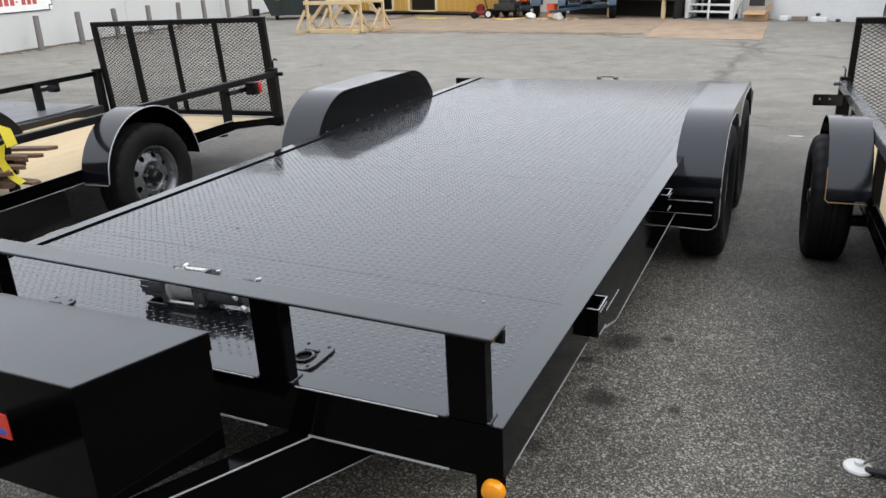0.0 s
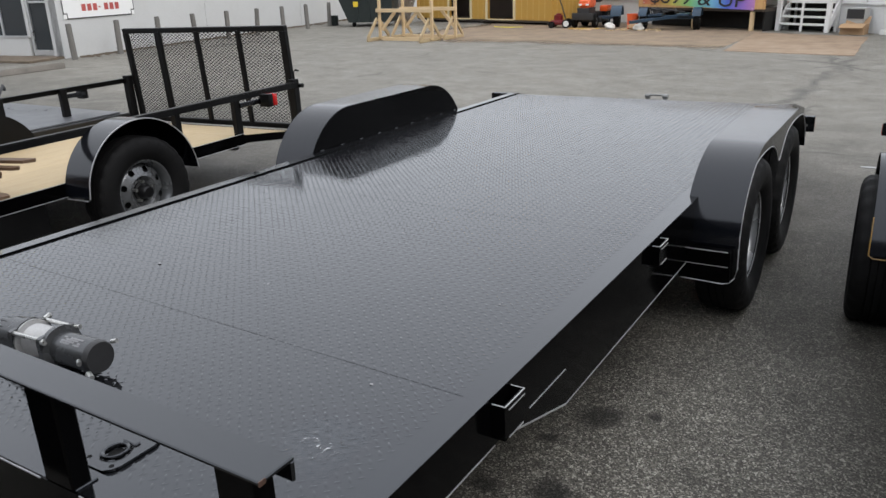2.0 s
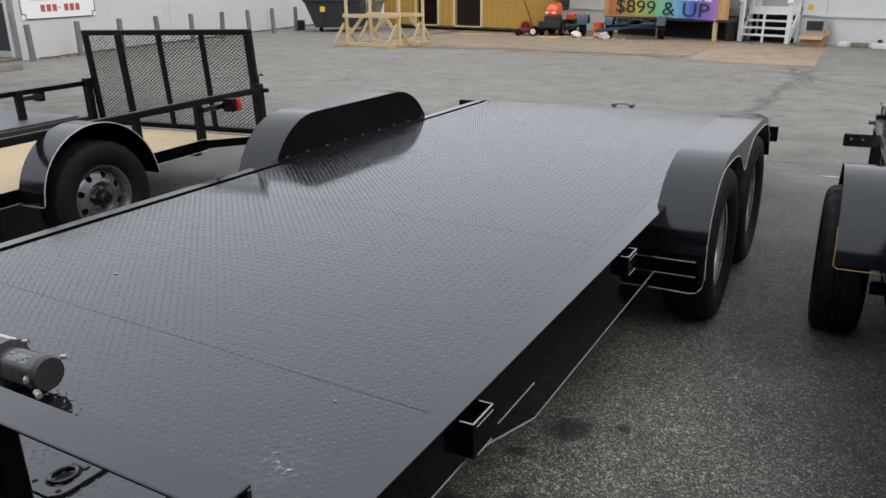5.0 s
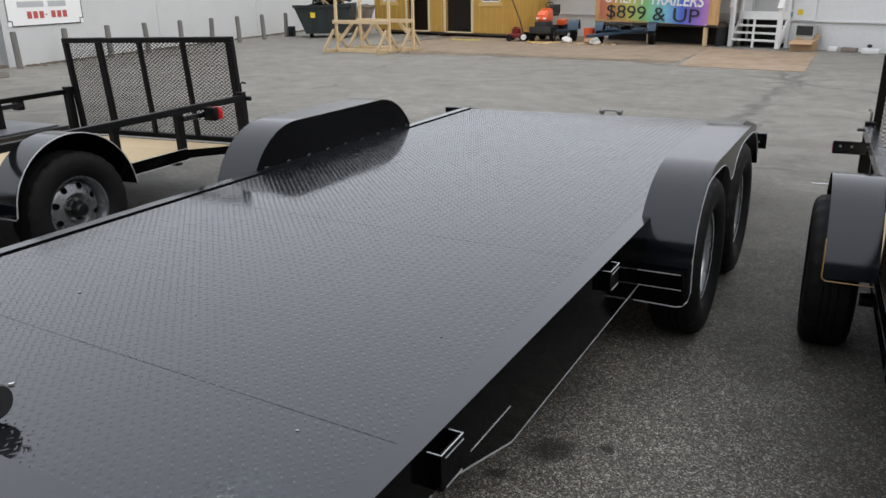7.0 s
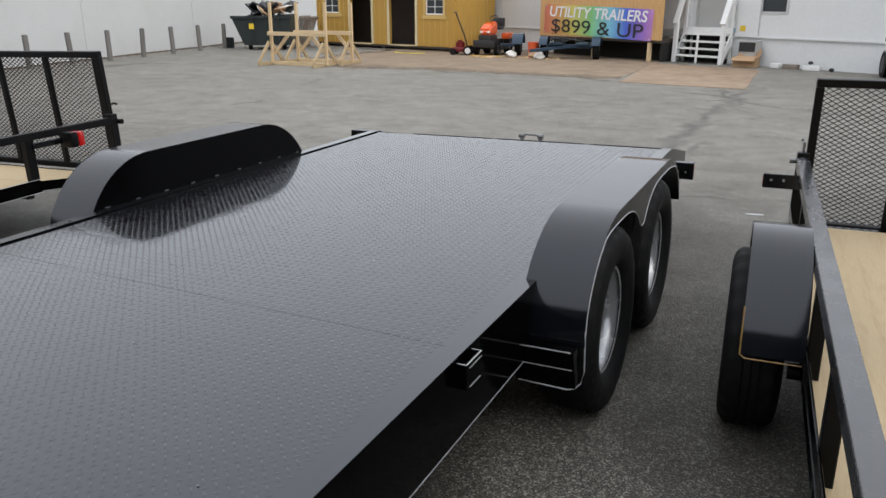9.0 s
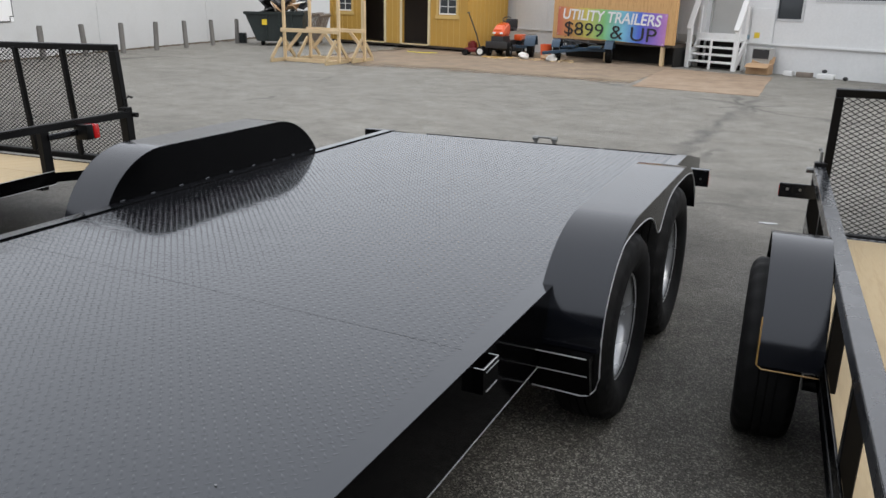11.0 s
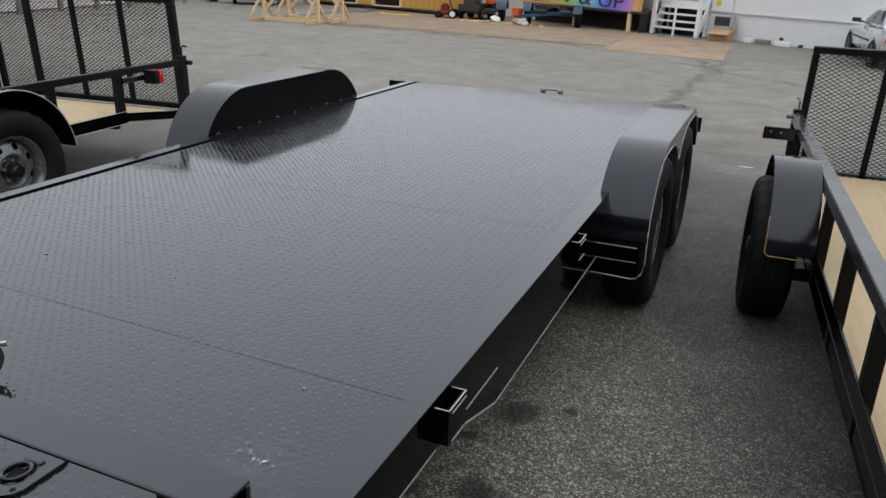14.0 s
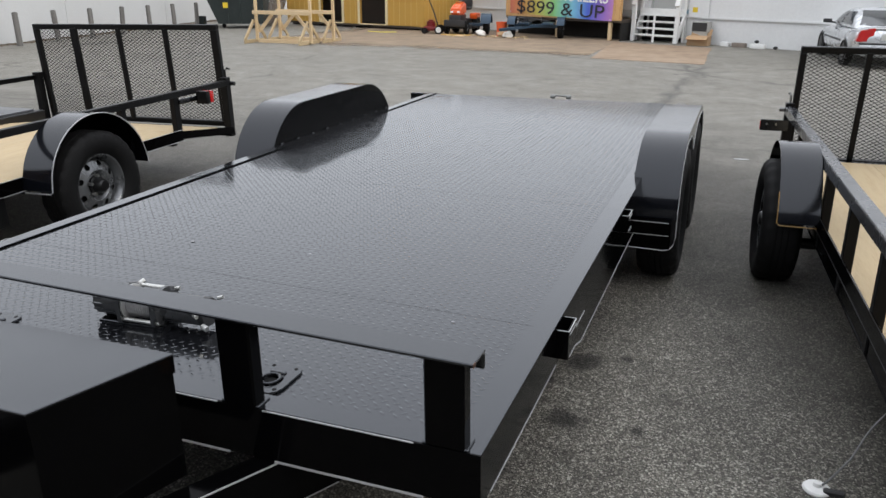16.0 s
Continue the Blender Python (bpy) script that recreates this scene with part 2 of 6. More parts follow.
def stain_material():
    """Clay and sawdust washed thinly over the asphalt: a worn coat with ragged edges."""
    m, n, l, p = nodes_of("clay_wash")
    c = n.new("ShaderNodeTexCoord").outputs["Object"]
    a, f = noise_node(n, l, c, 0.55, 8.0, 0.7), noise_node(n, l, c, 40.0, 3.0, 0.6)
    col = ramp_node(n, l, noise_node(n, l, c, 1.7, 6.0, 0.7), [(0.3, (0.175, 0.132, 0.092)), (0.55, (0.27, 0.20, 0.135)), (0.75, (0.34, 0.265, 0.185))])
    col = mix_node(n, l, "MULTIPLY", 1.0, col, ramp_node(n, l, f, [(0.2, 0.8), (0.8, 1.15)]))
    l.new(col, p.inputs["Base Color"])
    p.inputs["Roughness"].default_value = 0.85
    sep = n.new("ShaderNodeSeparateXYZ")
    l.new(c, sep.inputs[0])
    edge = n.new("ShaderNodeMapRange")
    edge.inputs["From Min"].default_value, edge.inputs["From Max"].default_value = -3.6, -1.4
    l.new(sep.outputs[1], edge.inputs["Value"])
    ex = n.new("ShaderNodeMapRange")
    ex.inputs["From Min"].default_value, ex.inputs["From Max"].default_value = -5.2, -3.4
    l.new(sep.outputs[0], ex.inputs["Value"])
    k = mix_node(n, l, "MULTIPLY", 1.0, edge.outputs[0], ex.outputs[0])
    k = mix_node(n, l, "ADD", 1.0, k, mix_node(n, l, "SUBTRACT", 1.0, a, 0.72))
    l.new(ramp_node(n, l, k, [(0.05, 0.0), (0.45, 0.92)]), p.inputs["Alpha"])
    return m


def glass_material():
    m, n, l, p = nodes_of("window_glass")
    p.inputs["Base Color"].default_value = (0.03, 0.035, 0.04, 1)
    p.inputs["Roughness"].default_value = 0.06
    c = n.new("ShaderNodeTexCoord").outputs["Object"]
    l.new(bump_node(n, l, noise_node(n, l, c, 1.2, 2.0), 0.08, 0.02), p.inputs["Normal"])
    return m


def banner_material():
    """Printed vinyl: a rainbow that runs along the banner's length."""
    m, n, l, p = nodes_of("rainbow_vinyl")
    c = n.new("ShaderNodeTexCoord").outputs["Object"]
    sep = n.new("ShaderNodeSeparateXYZ")
    l.new(c, sep.inputs[0])
    mr = n.new("ShaderNodeMapRange")
    mr.inputs["From Min"].default_value, mr.inputs["From Max"].default_value = -1.6, 1.6
    l.new(sep.outputs[0], mr.inputs["Value"])
    col = ramp_node(n, l, mr.outputs[0], [(0.0, (0.55, 0.15, 0.10)), (0.13, (0.62, 0.30, 0.10)), (0.28, (0.64, 0.58, 0.13)), (0.45, (0.24, 0.55, 0.20)), (0.62, (0.22, 0.56, 0.70)), (0.78, (0.07, 0.13, 0.60)), (0.92, (0.30, 0.16, 0.58)), (1.0, (0.48, 0.22, 0.50))])
    col = mix_node(n, l, "MULTIPLY", 1.0, col, ramp_node(n, l, noise_node(n, l, c, 2.0, 4.0), [(0.3, 0.85), (0.7, 1.1)]))
    l.new(col, p.inputs["Base Color"])
    p.inputs["Roughness"].default_value = 0.38
    return m


def deck_material():
    """Rolled-on gloss black: uneven film, dust in the hollows, slight waves in the sheet."""
    m, n, l, p = nodes_of("gloss_black_deck_paint")
    c = n.new("ShaderNodeTexCoord").outputs["Object"]
    broad, mid, fine = noise_node(n, l, c, 0.9, 5.0, 0.65), noise_node(n, l, c, 6.0, 7.0, 0.7), noise_node(n, l, c, 140.0, 3.0, 0.6)
    col = ramp_node(n, l, mix_node(n, l, "MIX", 0.5, broad, fine), [(0.3, (0.0035, 0.0037, 0.0045)), (0.7, (0.0070, 0.0073, 0.0085))])
    dust = mix_node(n, l, "MULTIPLY", 1.0, ramp_node(n, l, mid, [(0.48, 0.0), (0.72, 0.30)]), ramp_node(n, l, fine, [(0.35, 0.3), (0.6, 1.0)]))
    l.new(mix_node(n, l, "MIX", dust, col, (0.022, 0.023, 0.026)), p.inputs["Base Color"])
    l.new(ramp_node(n, l, mix_node(n, l, "MIX", 0.5, broad, mid), [(0.32, 0.045), (0.68, 0.12)]), p.inputs["Roughness"])
    p.inputs["Specular IOR Level"].default_value = 0.76
    p.inputs["Specular Tint"].default_value = (0.86, 0.92, 1.0, 1)
    nrm = bump_node(n, l, noise_node(n, l, c, 2.6, 3.0, 0.5), 0.12, 0.012)
    l.new(bump_node(n, l, fine, 0.06, 0.001, nrm), p.inputs["Normal"])
    return m


def scuff_material():
    """Chalky rub marks: broken flecks that thin out from the middle."""
    m, n, l, p = nodes_of("chalky_rub_marks")
    c = n.new("ShaderNodeTexCoord").outputs["Object"]
    d = n.new("ShaderNodeVectorMath")
    d.operation = "LENGTH"
    l.new(c, d.inputs[0])
    fade = ramp_node(n, l, d.outputs["Value"], [(0.01, 1.0), (0.075, 0.0)])
    fleck = ramp_node(n, l, noise_node(n, l, c, 60.0, 8.0, 0.8), [(0.54, 0.0), (0.64, 0.65)])
    l.new(mix_node(n, l, "MULTIPLY", 1.0, fade, fleck), p.inputs["Alpha"])
    p.inputs["Base Color"].default_value = (0.42, 0.43, 0.44, 1)
    p.inputs["Roughness"].default_value = 0.7
    return m


M = {}
M["rub"] = scuff_material()
M["asphalt"] = asphalt_material()
M["slab"] = slab_material()
M["wash"] = stain_material()
M["glass"] = glass_material()
M["banner"] = banner_material()
M["deck"] = deck_material()
# shaded twin of the gloss black: reflection cut so upright faces stay dark
M["black"] = surface("shaded_gloss_black_paint", (0.0014, 0.0014, 0.0016), 0.10, vary=0.3, big=2.0, fine=120, bump=0.012, rough_vary=0.04, spec=0.06)
M["fender"] = surface("gloss_black_fender_paint", (0.0040, 0.0046, 0.0065), 0.13, vary=0.3, big=2.0, fine=120, bump=0.004, rough_vary=0.03, spec=0.52)
M["fender"].node_tree.nodes["Principled BSDF"].inputs["Specular Tint"].default_value = (0.92, 0.95, 1.0, 1)
M["satin"] = surface("satin_black_steel_paint", (0.0045, 0.0046, 0.005), 0.22, vary=0.3, big=2.0, fine=150, bump=0.03, rough_vary=0.05, dirt=0.06, dirt_colour=(0.02, 0.02, 0.02), spec=0.75)
M["satin"].node_tree.nodes["Principled BSDF"].inputs["Specular Tint"].default_value = (0.86, 0.92, 1.0, 1)
M["rail_top"] = surface("rubbed_black_rail_paint", (0.012, 0.013, 0.016), 0.26, vary=0.45, big=3.0, fine=60, bump=0.05, rough_vary=0.10, dirt=0.35, dirt_colour=(0.05, 0.052, 0.056), spec=1.0)
M["dull"] = surface("weathered_black_paint", (0.006, 0.006, 0.0065), 0.34, vary=0.4, big=3.0, fine=80, bump=0.06, dirt=0.3, dirt_colour=(0.028, 0.026, 0.024), spec=0.45)
M["bar"] = surface("flat_black_gate_paint", (0.0045, 0.0045, 0.0048), 0.42, vary=0.35, big=4.0, fine=120, bump=0.05, dirt=0.2, dirt_colour=(0.014, 0.014, 0.013), spec=0.16)
M["lip"] = surface("worn_paint_edge", (0.42, 0.42, 0.43), 0.35, metal=0.3, vary=0.3, fine=60)
M["lip_gold"] = surface("ochre_pinstripe_edge", (0.26, 0.15, 0.04), 0.4, vary=0.3, fine=60)
M["rubber"] = surface("tyre_rubber", (0.0065, 0.0064, 0.0066), 0.66, vary=0.35, big=6, fine=140, bump=0.3, dist=0.001, dirt=0.3, dirt_colour=(0.015, 0.014, 0.013), spec=0.14)
M["rim"] = surface("silver_wheel_paint", (0.15, 0.156, 0.163), 0.26, metal=0.55, vary=0.15, big=5, fine=90, bump=0.04, dirt=0.25, dirt_colour=(0.16, 0.15, 0.14))
M["rim_bright"] = surface("bright_silver_wheel_paint", (0.34, 0.35, 0.36), 0.26, metal=0.5, vary=0.12, big=5, fine=90, bump=0.03, dirt=0.15, dirt_colour=(0.25, 0.24, 0.23))
M["rust"] = surface("rubbed_rusty_edge", (0.055, 0.028, 0.018), 0.7, vary=0.5, big=20, fine=150, bump=0.2)
M["zinc"] = surface("zinc_plated_steel", (0.55, 0.55, 0.53), 0.34, metal=0.95, vary=0.2, big=14, fine=160, bump=0.06)
M["dull_zinc"] = surface("dull_zinc", (0.26, 0.26, 0.25), 0.45, metal=0.8, vary=0.3, big=14, fine=160)
M["cast"] = surface("grey_cast_housing", (0.085, 0.088, 0.092), 0.24, metal=0.6, vary=0.25, big=9, fine=160, bump=0.1)
M["drum"] = surface("pale_grey_winch_drum", (0.38, 0.38, 0.38), 0.4, metal=0.4, vary=0.2, big=8, fine=140)
M["scuff"] = surface("chalky_scuffs", (0.24, 0.24, 0.25), 0.6, vary=0.4, fine=200)
M["sticker"] = surface("white_label_paper", (0.72, 0.72, 0.70), 0.5, vary=0.08)
M["red_lens"] = surface("red_lamp_lens", (0.42, 0.012, 0.012), 0.12, vary=0.15, fine=60, bump=0.1, coat=0.6)
M["amber_lens"] = surface("amber_lamp_lens", (0.80, 0.30, 0.01), 0.15, vary=0.12, fine=80, bump=0.15, coat=0.6)
M["badge_red"] = surface("red_badge_print", (0.55, 0.05, 0.03), 0.35, vary=0.1)
M["badge_blue"] = surface("blue_badge_print", (0.05, 0.10, 0.42), 0.35, vary=0.1)
M["pine"] = wood("treated_pine_deck", (0.45, 0.345, 0.200), (0.36, 0.262, 0.142), along=1)
M["pine_x"] = wood("new_pine_lumber", (0.66, 0.50, 0.30), (0.50, 0.35, 0.19), along=0)
M["pine_z"] = wood("new_pine_post", (0.64, 0.48, 0.28), (0.48, 0.33, 0.18), along=2)
M["ply"] = wood("brown_plywood", (0.60, 0.36, 0.15), (0.33, 0.17, 0.062), along=2, width=0.34)
M["scrap"] = wood("weathered_scrap_wood", (0.125, 0.072, 0.040), (0.055, 0.033, 0.020), along=0)
M["post_wood"] = wood("grey_weathered_post", (0.17, 0.162, 0.15), (0.085, 0.08, 0.073), along=2, rough=0.8)
M["pallet"] = wood("greyed_pallet_wood", (0.24, 0.20, 0.165), (0.13, 0.105, 0.085), along=2)
M["strap"] = surface("yellow_ratchet_webbing", (0.78, 0.68, 0.06), 0.6, vary=0.2, fine=220, bump=0.3)
M["white_wall"] = surface("white_painted_block", (0.53, 0.535, 0.53), 0.6, vary=0.06, big=0.5, fine=25, bump=0.15, dist=0.004, dirt=0.3, dirt_colour=(0.42, 0.42, 0.40))
M["mh_wall"] = surface("white_metal_siding", (0.68, 0.685, 0.68), 0.4, vary=0.08, big=0.7, fine=18, bump=0.05, dirt=0.10, dirt_colour=(0.45, 0.45, 0.44))
M["mh_grey"] = surface("grey_door_paint", (0.44, 0.44, 0.42), 0.45, vary=0.07, dirt=0.12, dirt_colour=(0.36, 0.36, 0.36))
M["white_wood"] = surface("white_painted_lumber", (0.78, 0.78, 0.76), 0.5, vary=0.07, big=3, fine=50, dirt=0.25, dirt_colour=(0.45, 0.42, 0.38))
M["alu"] = surface("brushed_aluminium", (0.55, 0.56, 0.57), 0.35, metal=0.8, vary=0.1, fine=120)
M["sign_white"] = surface("white_sign_board", (0.80, 0.80, 0.79), 0.5, vary=0.03)
M["sign_red"] = surface("faded_red_lettering", (0.42, 0.08, 0.07), 0.6, vary=0.15)
M["sign_grey"] = surface("faded_grey_lettering", (0.42, 0.43, 0.44), 0.6, vary=0.12)
M["sign_black"] = surface("black_sign_print", (0.02, 0.02, 0.022), 0.5, vary=0.2)
M["ochre"] = surface("ochre_shed_siding", (0.50, 0.29, 0.055), 0.6, vary=0.12, big=1.2, fine=40, bump=0.12)
M["ochre_light"] = surface("pale_ochre_trim", (0.62, 0.42, 0.14), 0.55, vary=0.08)
M["cream"] = surface("cream_door_trim", (0.68, 0.58, 0.36), 0.5, vary=0.06)
# interior shade put into the colour of inner walls, floors and backings
M["dark_room"] = surface("interior_shade_brown", (0.06, 0.045, 0.035), 0.8, vary=0.3)
M["shingle"] = surface("brown_roof_shingle", (0.12, 0.09, 0.07), 0.85, vary=0.3, fine=30, bump=0.4)
M["bin"] = surface("dark_green_steel_bin", (0.010, 0.017, 0.016), 0.5, vary=0.35, big=3, dirt=0.35, dirt_colour=(0.06, 0.055, 0.05))
M["bin_lid"] = surface("black_plastic_lid", (0.015, 0.015, 0.016), 0.45, vary=0.3)
M["yellow"] = surface("yellow_warning_label", (0.72, 0.52, 0.03), 0.5, vary=0.08)
M["orange"] = surface("orange_mower_paint", (0.72, 0.10, 0.015), 0.32, vary=0.12, coat=0.3)
M["mower_black"] = surface("black_moulded_plastic", (0.02, 0.02, 0.021), 0.5, vary=0.3)
M["mower_red"] = surface("red_mower_paint", (0.15, 0.010, 0.012), 0.35, vary=0.2)
M["dolly_blue"] = surface("blue_tow_dolly_paint", (0.016, 0.042, 0.075), 0.4, vary=0.3, dirt=0.3, dirt_colour=(0.09, 0.07, 0.05))
M["bucket"] = surface("orange_bucket_plastic", (0.72, 0.11, 0.03), 0.4, vary=0.1)
M["card"] = surface("brown_cardboard", (0.42, 0.27, 0.15), 0.8, vary=0.12)
M["tarp"] = surface("pale_crumpled_plastic", (0.62, 0.60, 0.56), 0.5, vary=0.15, fine=20, bump=0.4)
M["car_paint"] = surface("silver_car_paint", (0.60, 0.62, 0.64), 0.25, metal=0.55, vary=0.05, bump=0.0, coat=0.7)
M["car_glass"] = surface("tinted_car_glass", (0.05, 0.053, 0.056), 0.08, vary=0.1, bump=0.0, spec=0.6)
M["concrete"] = surface("pale_concrete", (0.34, 0.33, 0.31), 0.85, vary=0.18, big=2.0, fine=35, bump=0.3, dist=0.004, dirt=0.3, dirt_colour=(0.18, 0.17, 0.15))
M["blue_panel"] = surface("blue_grey_storefront_panel", (0.24, 0.34, 0.40), 0.4, vary=0.08)
M["grey_sheet"] = surface("galvanised_sheet", (0.13, 0.135, 0.145), 0.35, metal=0.4, vary=0.15)
M["cable"] = surface("grey_cable_sheath", (0.12, 0.12, 0.12), 0.5, vary=0.1)
# for the two unseen walls added to hold light back
M["unseen_wall"] = surface("dark_unseen_wall", (0.06, 0.058, 0.054), 0.8, vary=0.4, big=0.6, fine=12, bump=0.2, dirt=0.4, dirt_colour=(0.11, 0.10, 0.09))
# black that stands in for the shade beneath porch and steps
M["shade"] = surface("black_underfloor_shade", (0.012, 0.011, 0.010), 0.9, vary=0.4, big=3.0, fine=40, bump=0.2)
M["dirt"] = surface("dry_soil_and_leaf_litter", (0.14, 0.11, 0.08), 0.95, vary=0.5, big=8, fine=50, bump=0.6, dist=0.01)


# mesh helpers
def box(bm, x0, x1, y0, y1, z0, z1, bev=0.0, m=None):
    v = [bm.verts.new((x, y, z)) for x in (x0, x1) for y in (y0, y1) for z in (z0, z1)]
    f = [bm.faces.new([v[i] for i in q]) for q in ((0, 1, 3, 2), (4, 6, 7, 5), (0, 4, 5, 1), (2, 3, 7, 6), (0, 2, 6, 4), (1, 5, 7, 3))]
    if m is not None:
        bmesh.ops.transform(bm, matrix=m, verts=v)
    if bev:
        es = list({e for q in f for e in q.edges})
        bmesh.ops.bevel(bm, geom=es, offset=bev, segments=1 if bev < 0.008 else 2, affect="EDGES", profile=0.6)


def beam(bm, a, b, w, h, bev=0.0, roll=0.0):
    """A straight bar of section w x h from a to b."""
    a, b = Vector(a), Vector(b)
    d = b - a
    q = d.to_track_quat("Y", "Z").to_matrix().to_4x4()
    box(bm, -w / 2, w / 2, 0, d.length, -h / 2, h / 2, bev, Matrix.Translation(a) @ q @ pose(0, 0, 0, 0, roll, 0))


def rod(bm, a, b, r, seg=16, r2=None):
    a, b = Vector(a), Vector(b)
    d = b - a
    q = d.to_track_quat("Z", "Y").to_matrix().to_4x4()
    bmesh.ops.create_cone(bm, cap_ends=True, segments=seg, radius1=r, radius2=r if r2 is None else r2, depth=d.length, matrix=Matrix.Translation((a + b) / 2) @ q)


def pipe(bm, pts, r, seg=6):
    """A round wire along points."""
    rings = []
    pts = [Vector(p) for p in pts]
    for i, p in enumerate(pts):
        d = (pts[min(i + 1, len(pts) - 1)] - pts[max(i - 1, 0)]).normalized()
        up = Vector((0, 0, 1)) if abs(d.z) < 0.9 else Vector((1, 0, 0))
        s = d.cross(up).normalized()
        u = s.cross(d)
        rings.append([bm.verts.new(p + r * (math.cos(2 * math.pi * k / seg) * s + math.sin(2 * math.pi * k / seg) * u)) for k in range(seg)])
    for p, q in zip(rings, rings[1:]):
        for k in range(seg):
            bm.faces.new((p[k], p[(k + 1) % seg], q[(k + 1) % seg], q[k]))
    bm.faces.new(rings[0][::-1])
    bm.faces.new(rings[-1])


def lathe(bm, profile, axis="x", seg=40, centre=(0, 0, 0)):
    """Turn (radius, along) pairs about an axis."""
    rings = []
    for r, h in profile:
        ring = []
        for k in range(seg):
            a = 2 * math.pi * k / seg
            c, s = r * math.cos(a), r * math.sin(a)
            p = {"x": (h, c, s), "y": (c, h, s), "z": (c, s, h)}[axis]
            ring.append(bm.verts.new(Vector(p) + Vector(centre)))
        rings.append(ring)
    for p, q in zip(rings, rings[1:]):
        for k in range(seg):
            bm.faces.new((p[k], p[(k + 1) % seg], q[(k + 1) % seg], q[k]))
    return rings


def prism(bm, outline, x0, x1, axis="x"):
    """A flat outline of (a, b) pairs drawn out along an axis."""
    def at(h, a, b):
        return {"x": (h, a, b), "y": (a, h, b), "z": (a, b, h)}[axis]
    p = [bm.verts.new(at(x0, a, b)) for a, b in outline]
    q = [bm.verts.new(at(x1, a, b)) for a, b in outline]
    n = len(outline)
    bm.faces.new(p)
    bm.faces.new(q[::-1])
    for k in range(n):
        bm.faces.new((p[k], q[k], q[(k + 1) % n], p[(k + 1) % n]))


def mesh_of(name, bm, material, smooth=29):
    bmesh.ops.recalc_face_normals(bm, faces=bm.faces)
    me = bpy.data.meshes.new(name)
    bm.to_mesh(me)
    bm.free()
    me.materials.append(material)
    if smooth:
        me.polygons.foreach_set("use_smooth", [True] * len(me.polygons))
        me.set_sharp_from_angle(angle=radians(smooth))
    return me


def part(name, bm, material, parent, label="", m=None, smooth=29, kind=""):
    ob = new(name, mesh_of(name, bm, material, smooth))
    ob.parent = parent
    if m is not None:
        ob.matrix_local = m
    return tagged(ob, label, kind=kind)


def thing(name, m, label, category, group="", kind=""):
    ob = new(name)
    ob.empty_display_size = 0.2
    ob.matrix_basis = m
    return tagged(ob, label, category, group, kind)


def single(name, bm, material, label, category, m=None, group="", kind="", smooth=29):
    ob = new(name, mesh_of(name, bm, material, smooth))
    if m is not None:
        ob.matrix_basis = m
    return tagged(ob, label, category, group, kind)


def B():
    return bmesh.new()


def boxes(*rows, bev=0.0):
    bm = B()
    for r in rows:
        box(bm, *r, bev)
    return bm


def beams(*rows, bev=0.0):
    bm = B()
    for a, b, w, h in rows:
        beam(bm, a, b, w, h, bev)
    return bm


def rods(*rows):
    bm = B()
    for r in rows:
        rod(bm, *r)
    return bm


def words(name, text, size, material, parent, m, stretch=1.0, shear=0.0, bold=0.0):
    """Lettering as a thin mesh."""
    cu = bpy.data.curves.new(name, "FONT")
    cu.body, cu.size, cu.align_x, cu.align_y, cu.extrude, cu.shear, cu.offset = text, size, "CENTER", "CENTER", 0.002, shear, bold
    tmp = new(name, cu)
    bpy.context.view_layer.update()
    me = bpy.data.meshes.new_from_object(tmp.evaluated_get(bpy.context.evaluated_depsgraph_get()))
    bpy.data.objects.remove(tmp)
    me.materials.clear()
    me.materials.append(material)
    bm = B()
    bm.from_mesh(me)
    left = set(bm.verts)
    groups = []
    while left:
        todo, seen = [left.pop()], set()
        while todo:
            v = todo.pop()
            seen.add(v)
            for e in v.link_edges:
                w = e.other_vert(v)
                if w in left:
                    left.discard(w)
                    todo.append(w)
        groups.append(seen)
    groups.sort(key=lambda g: sum(v.co.x for v in g) / len(g))
    for g in groups:
        one = B()
        twin = {v: one.verts.new(v.co) for v in g}
        for f in bm.faces:
            if f.verts[0] in g:
                one.faces.new([twin[v] for v in f.verts])
        part(name, one, material, parent, m=m @ Matrix.Diagonal((stretch, 1, 1, 1)), smooth=0)
    bm.free()


def parts_of(name, rows, material, parent):
    """One rod-shaped part for each row."""
    for r in rows:
        part(name, rods(r), material, parent)
M["old_concrete"] = surface("weathered_old_concrete", (0.17, 0.155, 0.135), 0.85, vary=0.4, big=3, fine=60, bump=0.3)

# ground and yard
bm = B()
bmesh.ops.create_grid(bm, x_segments=8, y_segments=8, size=300)
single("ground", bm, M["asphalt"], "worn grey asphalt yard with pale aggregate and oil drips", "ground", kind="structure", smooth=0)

# unseen wall added behind the viewer to darken what the gloss black reflects
single("wall_unseen_back", boxes((-26, 30, -0.2, 0.0, 0.0, 6.4)), M["unseen_wall"], "unseen dark wall added behind to darken reflections", "wall", m=pose(0, -11.5, 0, 0, 0, 3), kind="structure", smooth=0)
# unseen wall added on the right to darken the ground by the trailers
single("wall_unseen_east", boxes((0.0, 0.2, -11.5, 9.0, 0.0, 2.3)), M["unseen_wall"], "unseen dark wall added on the right to block sky light", "wall", m=pose(3.2, 0, 0, 0, 0, 1), kind="structure", smooth=0)


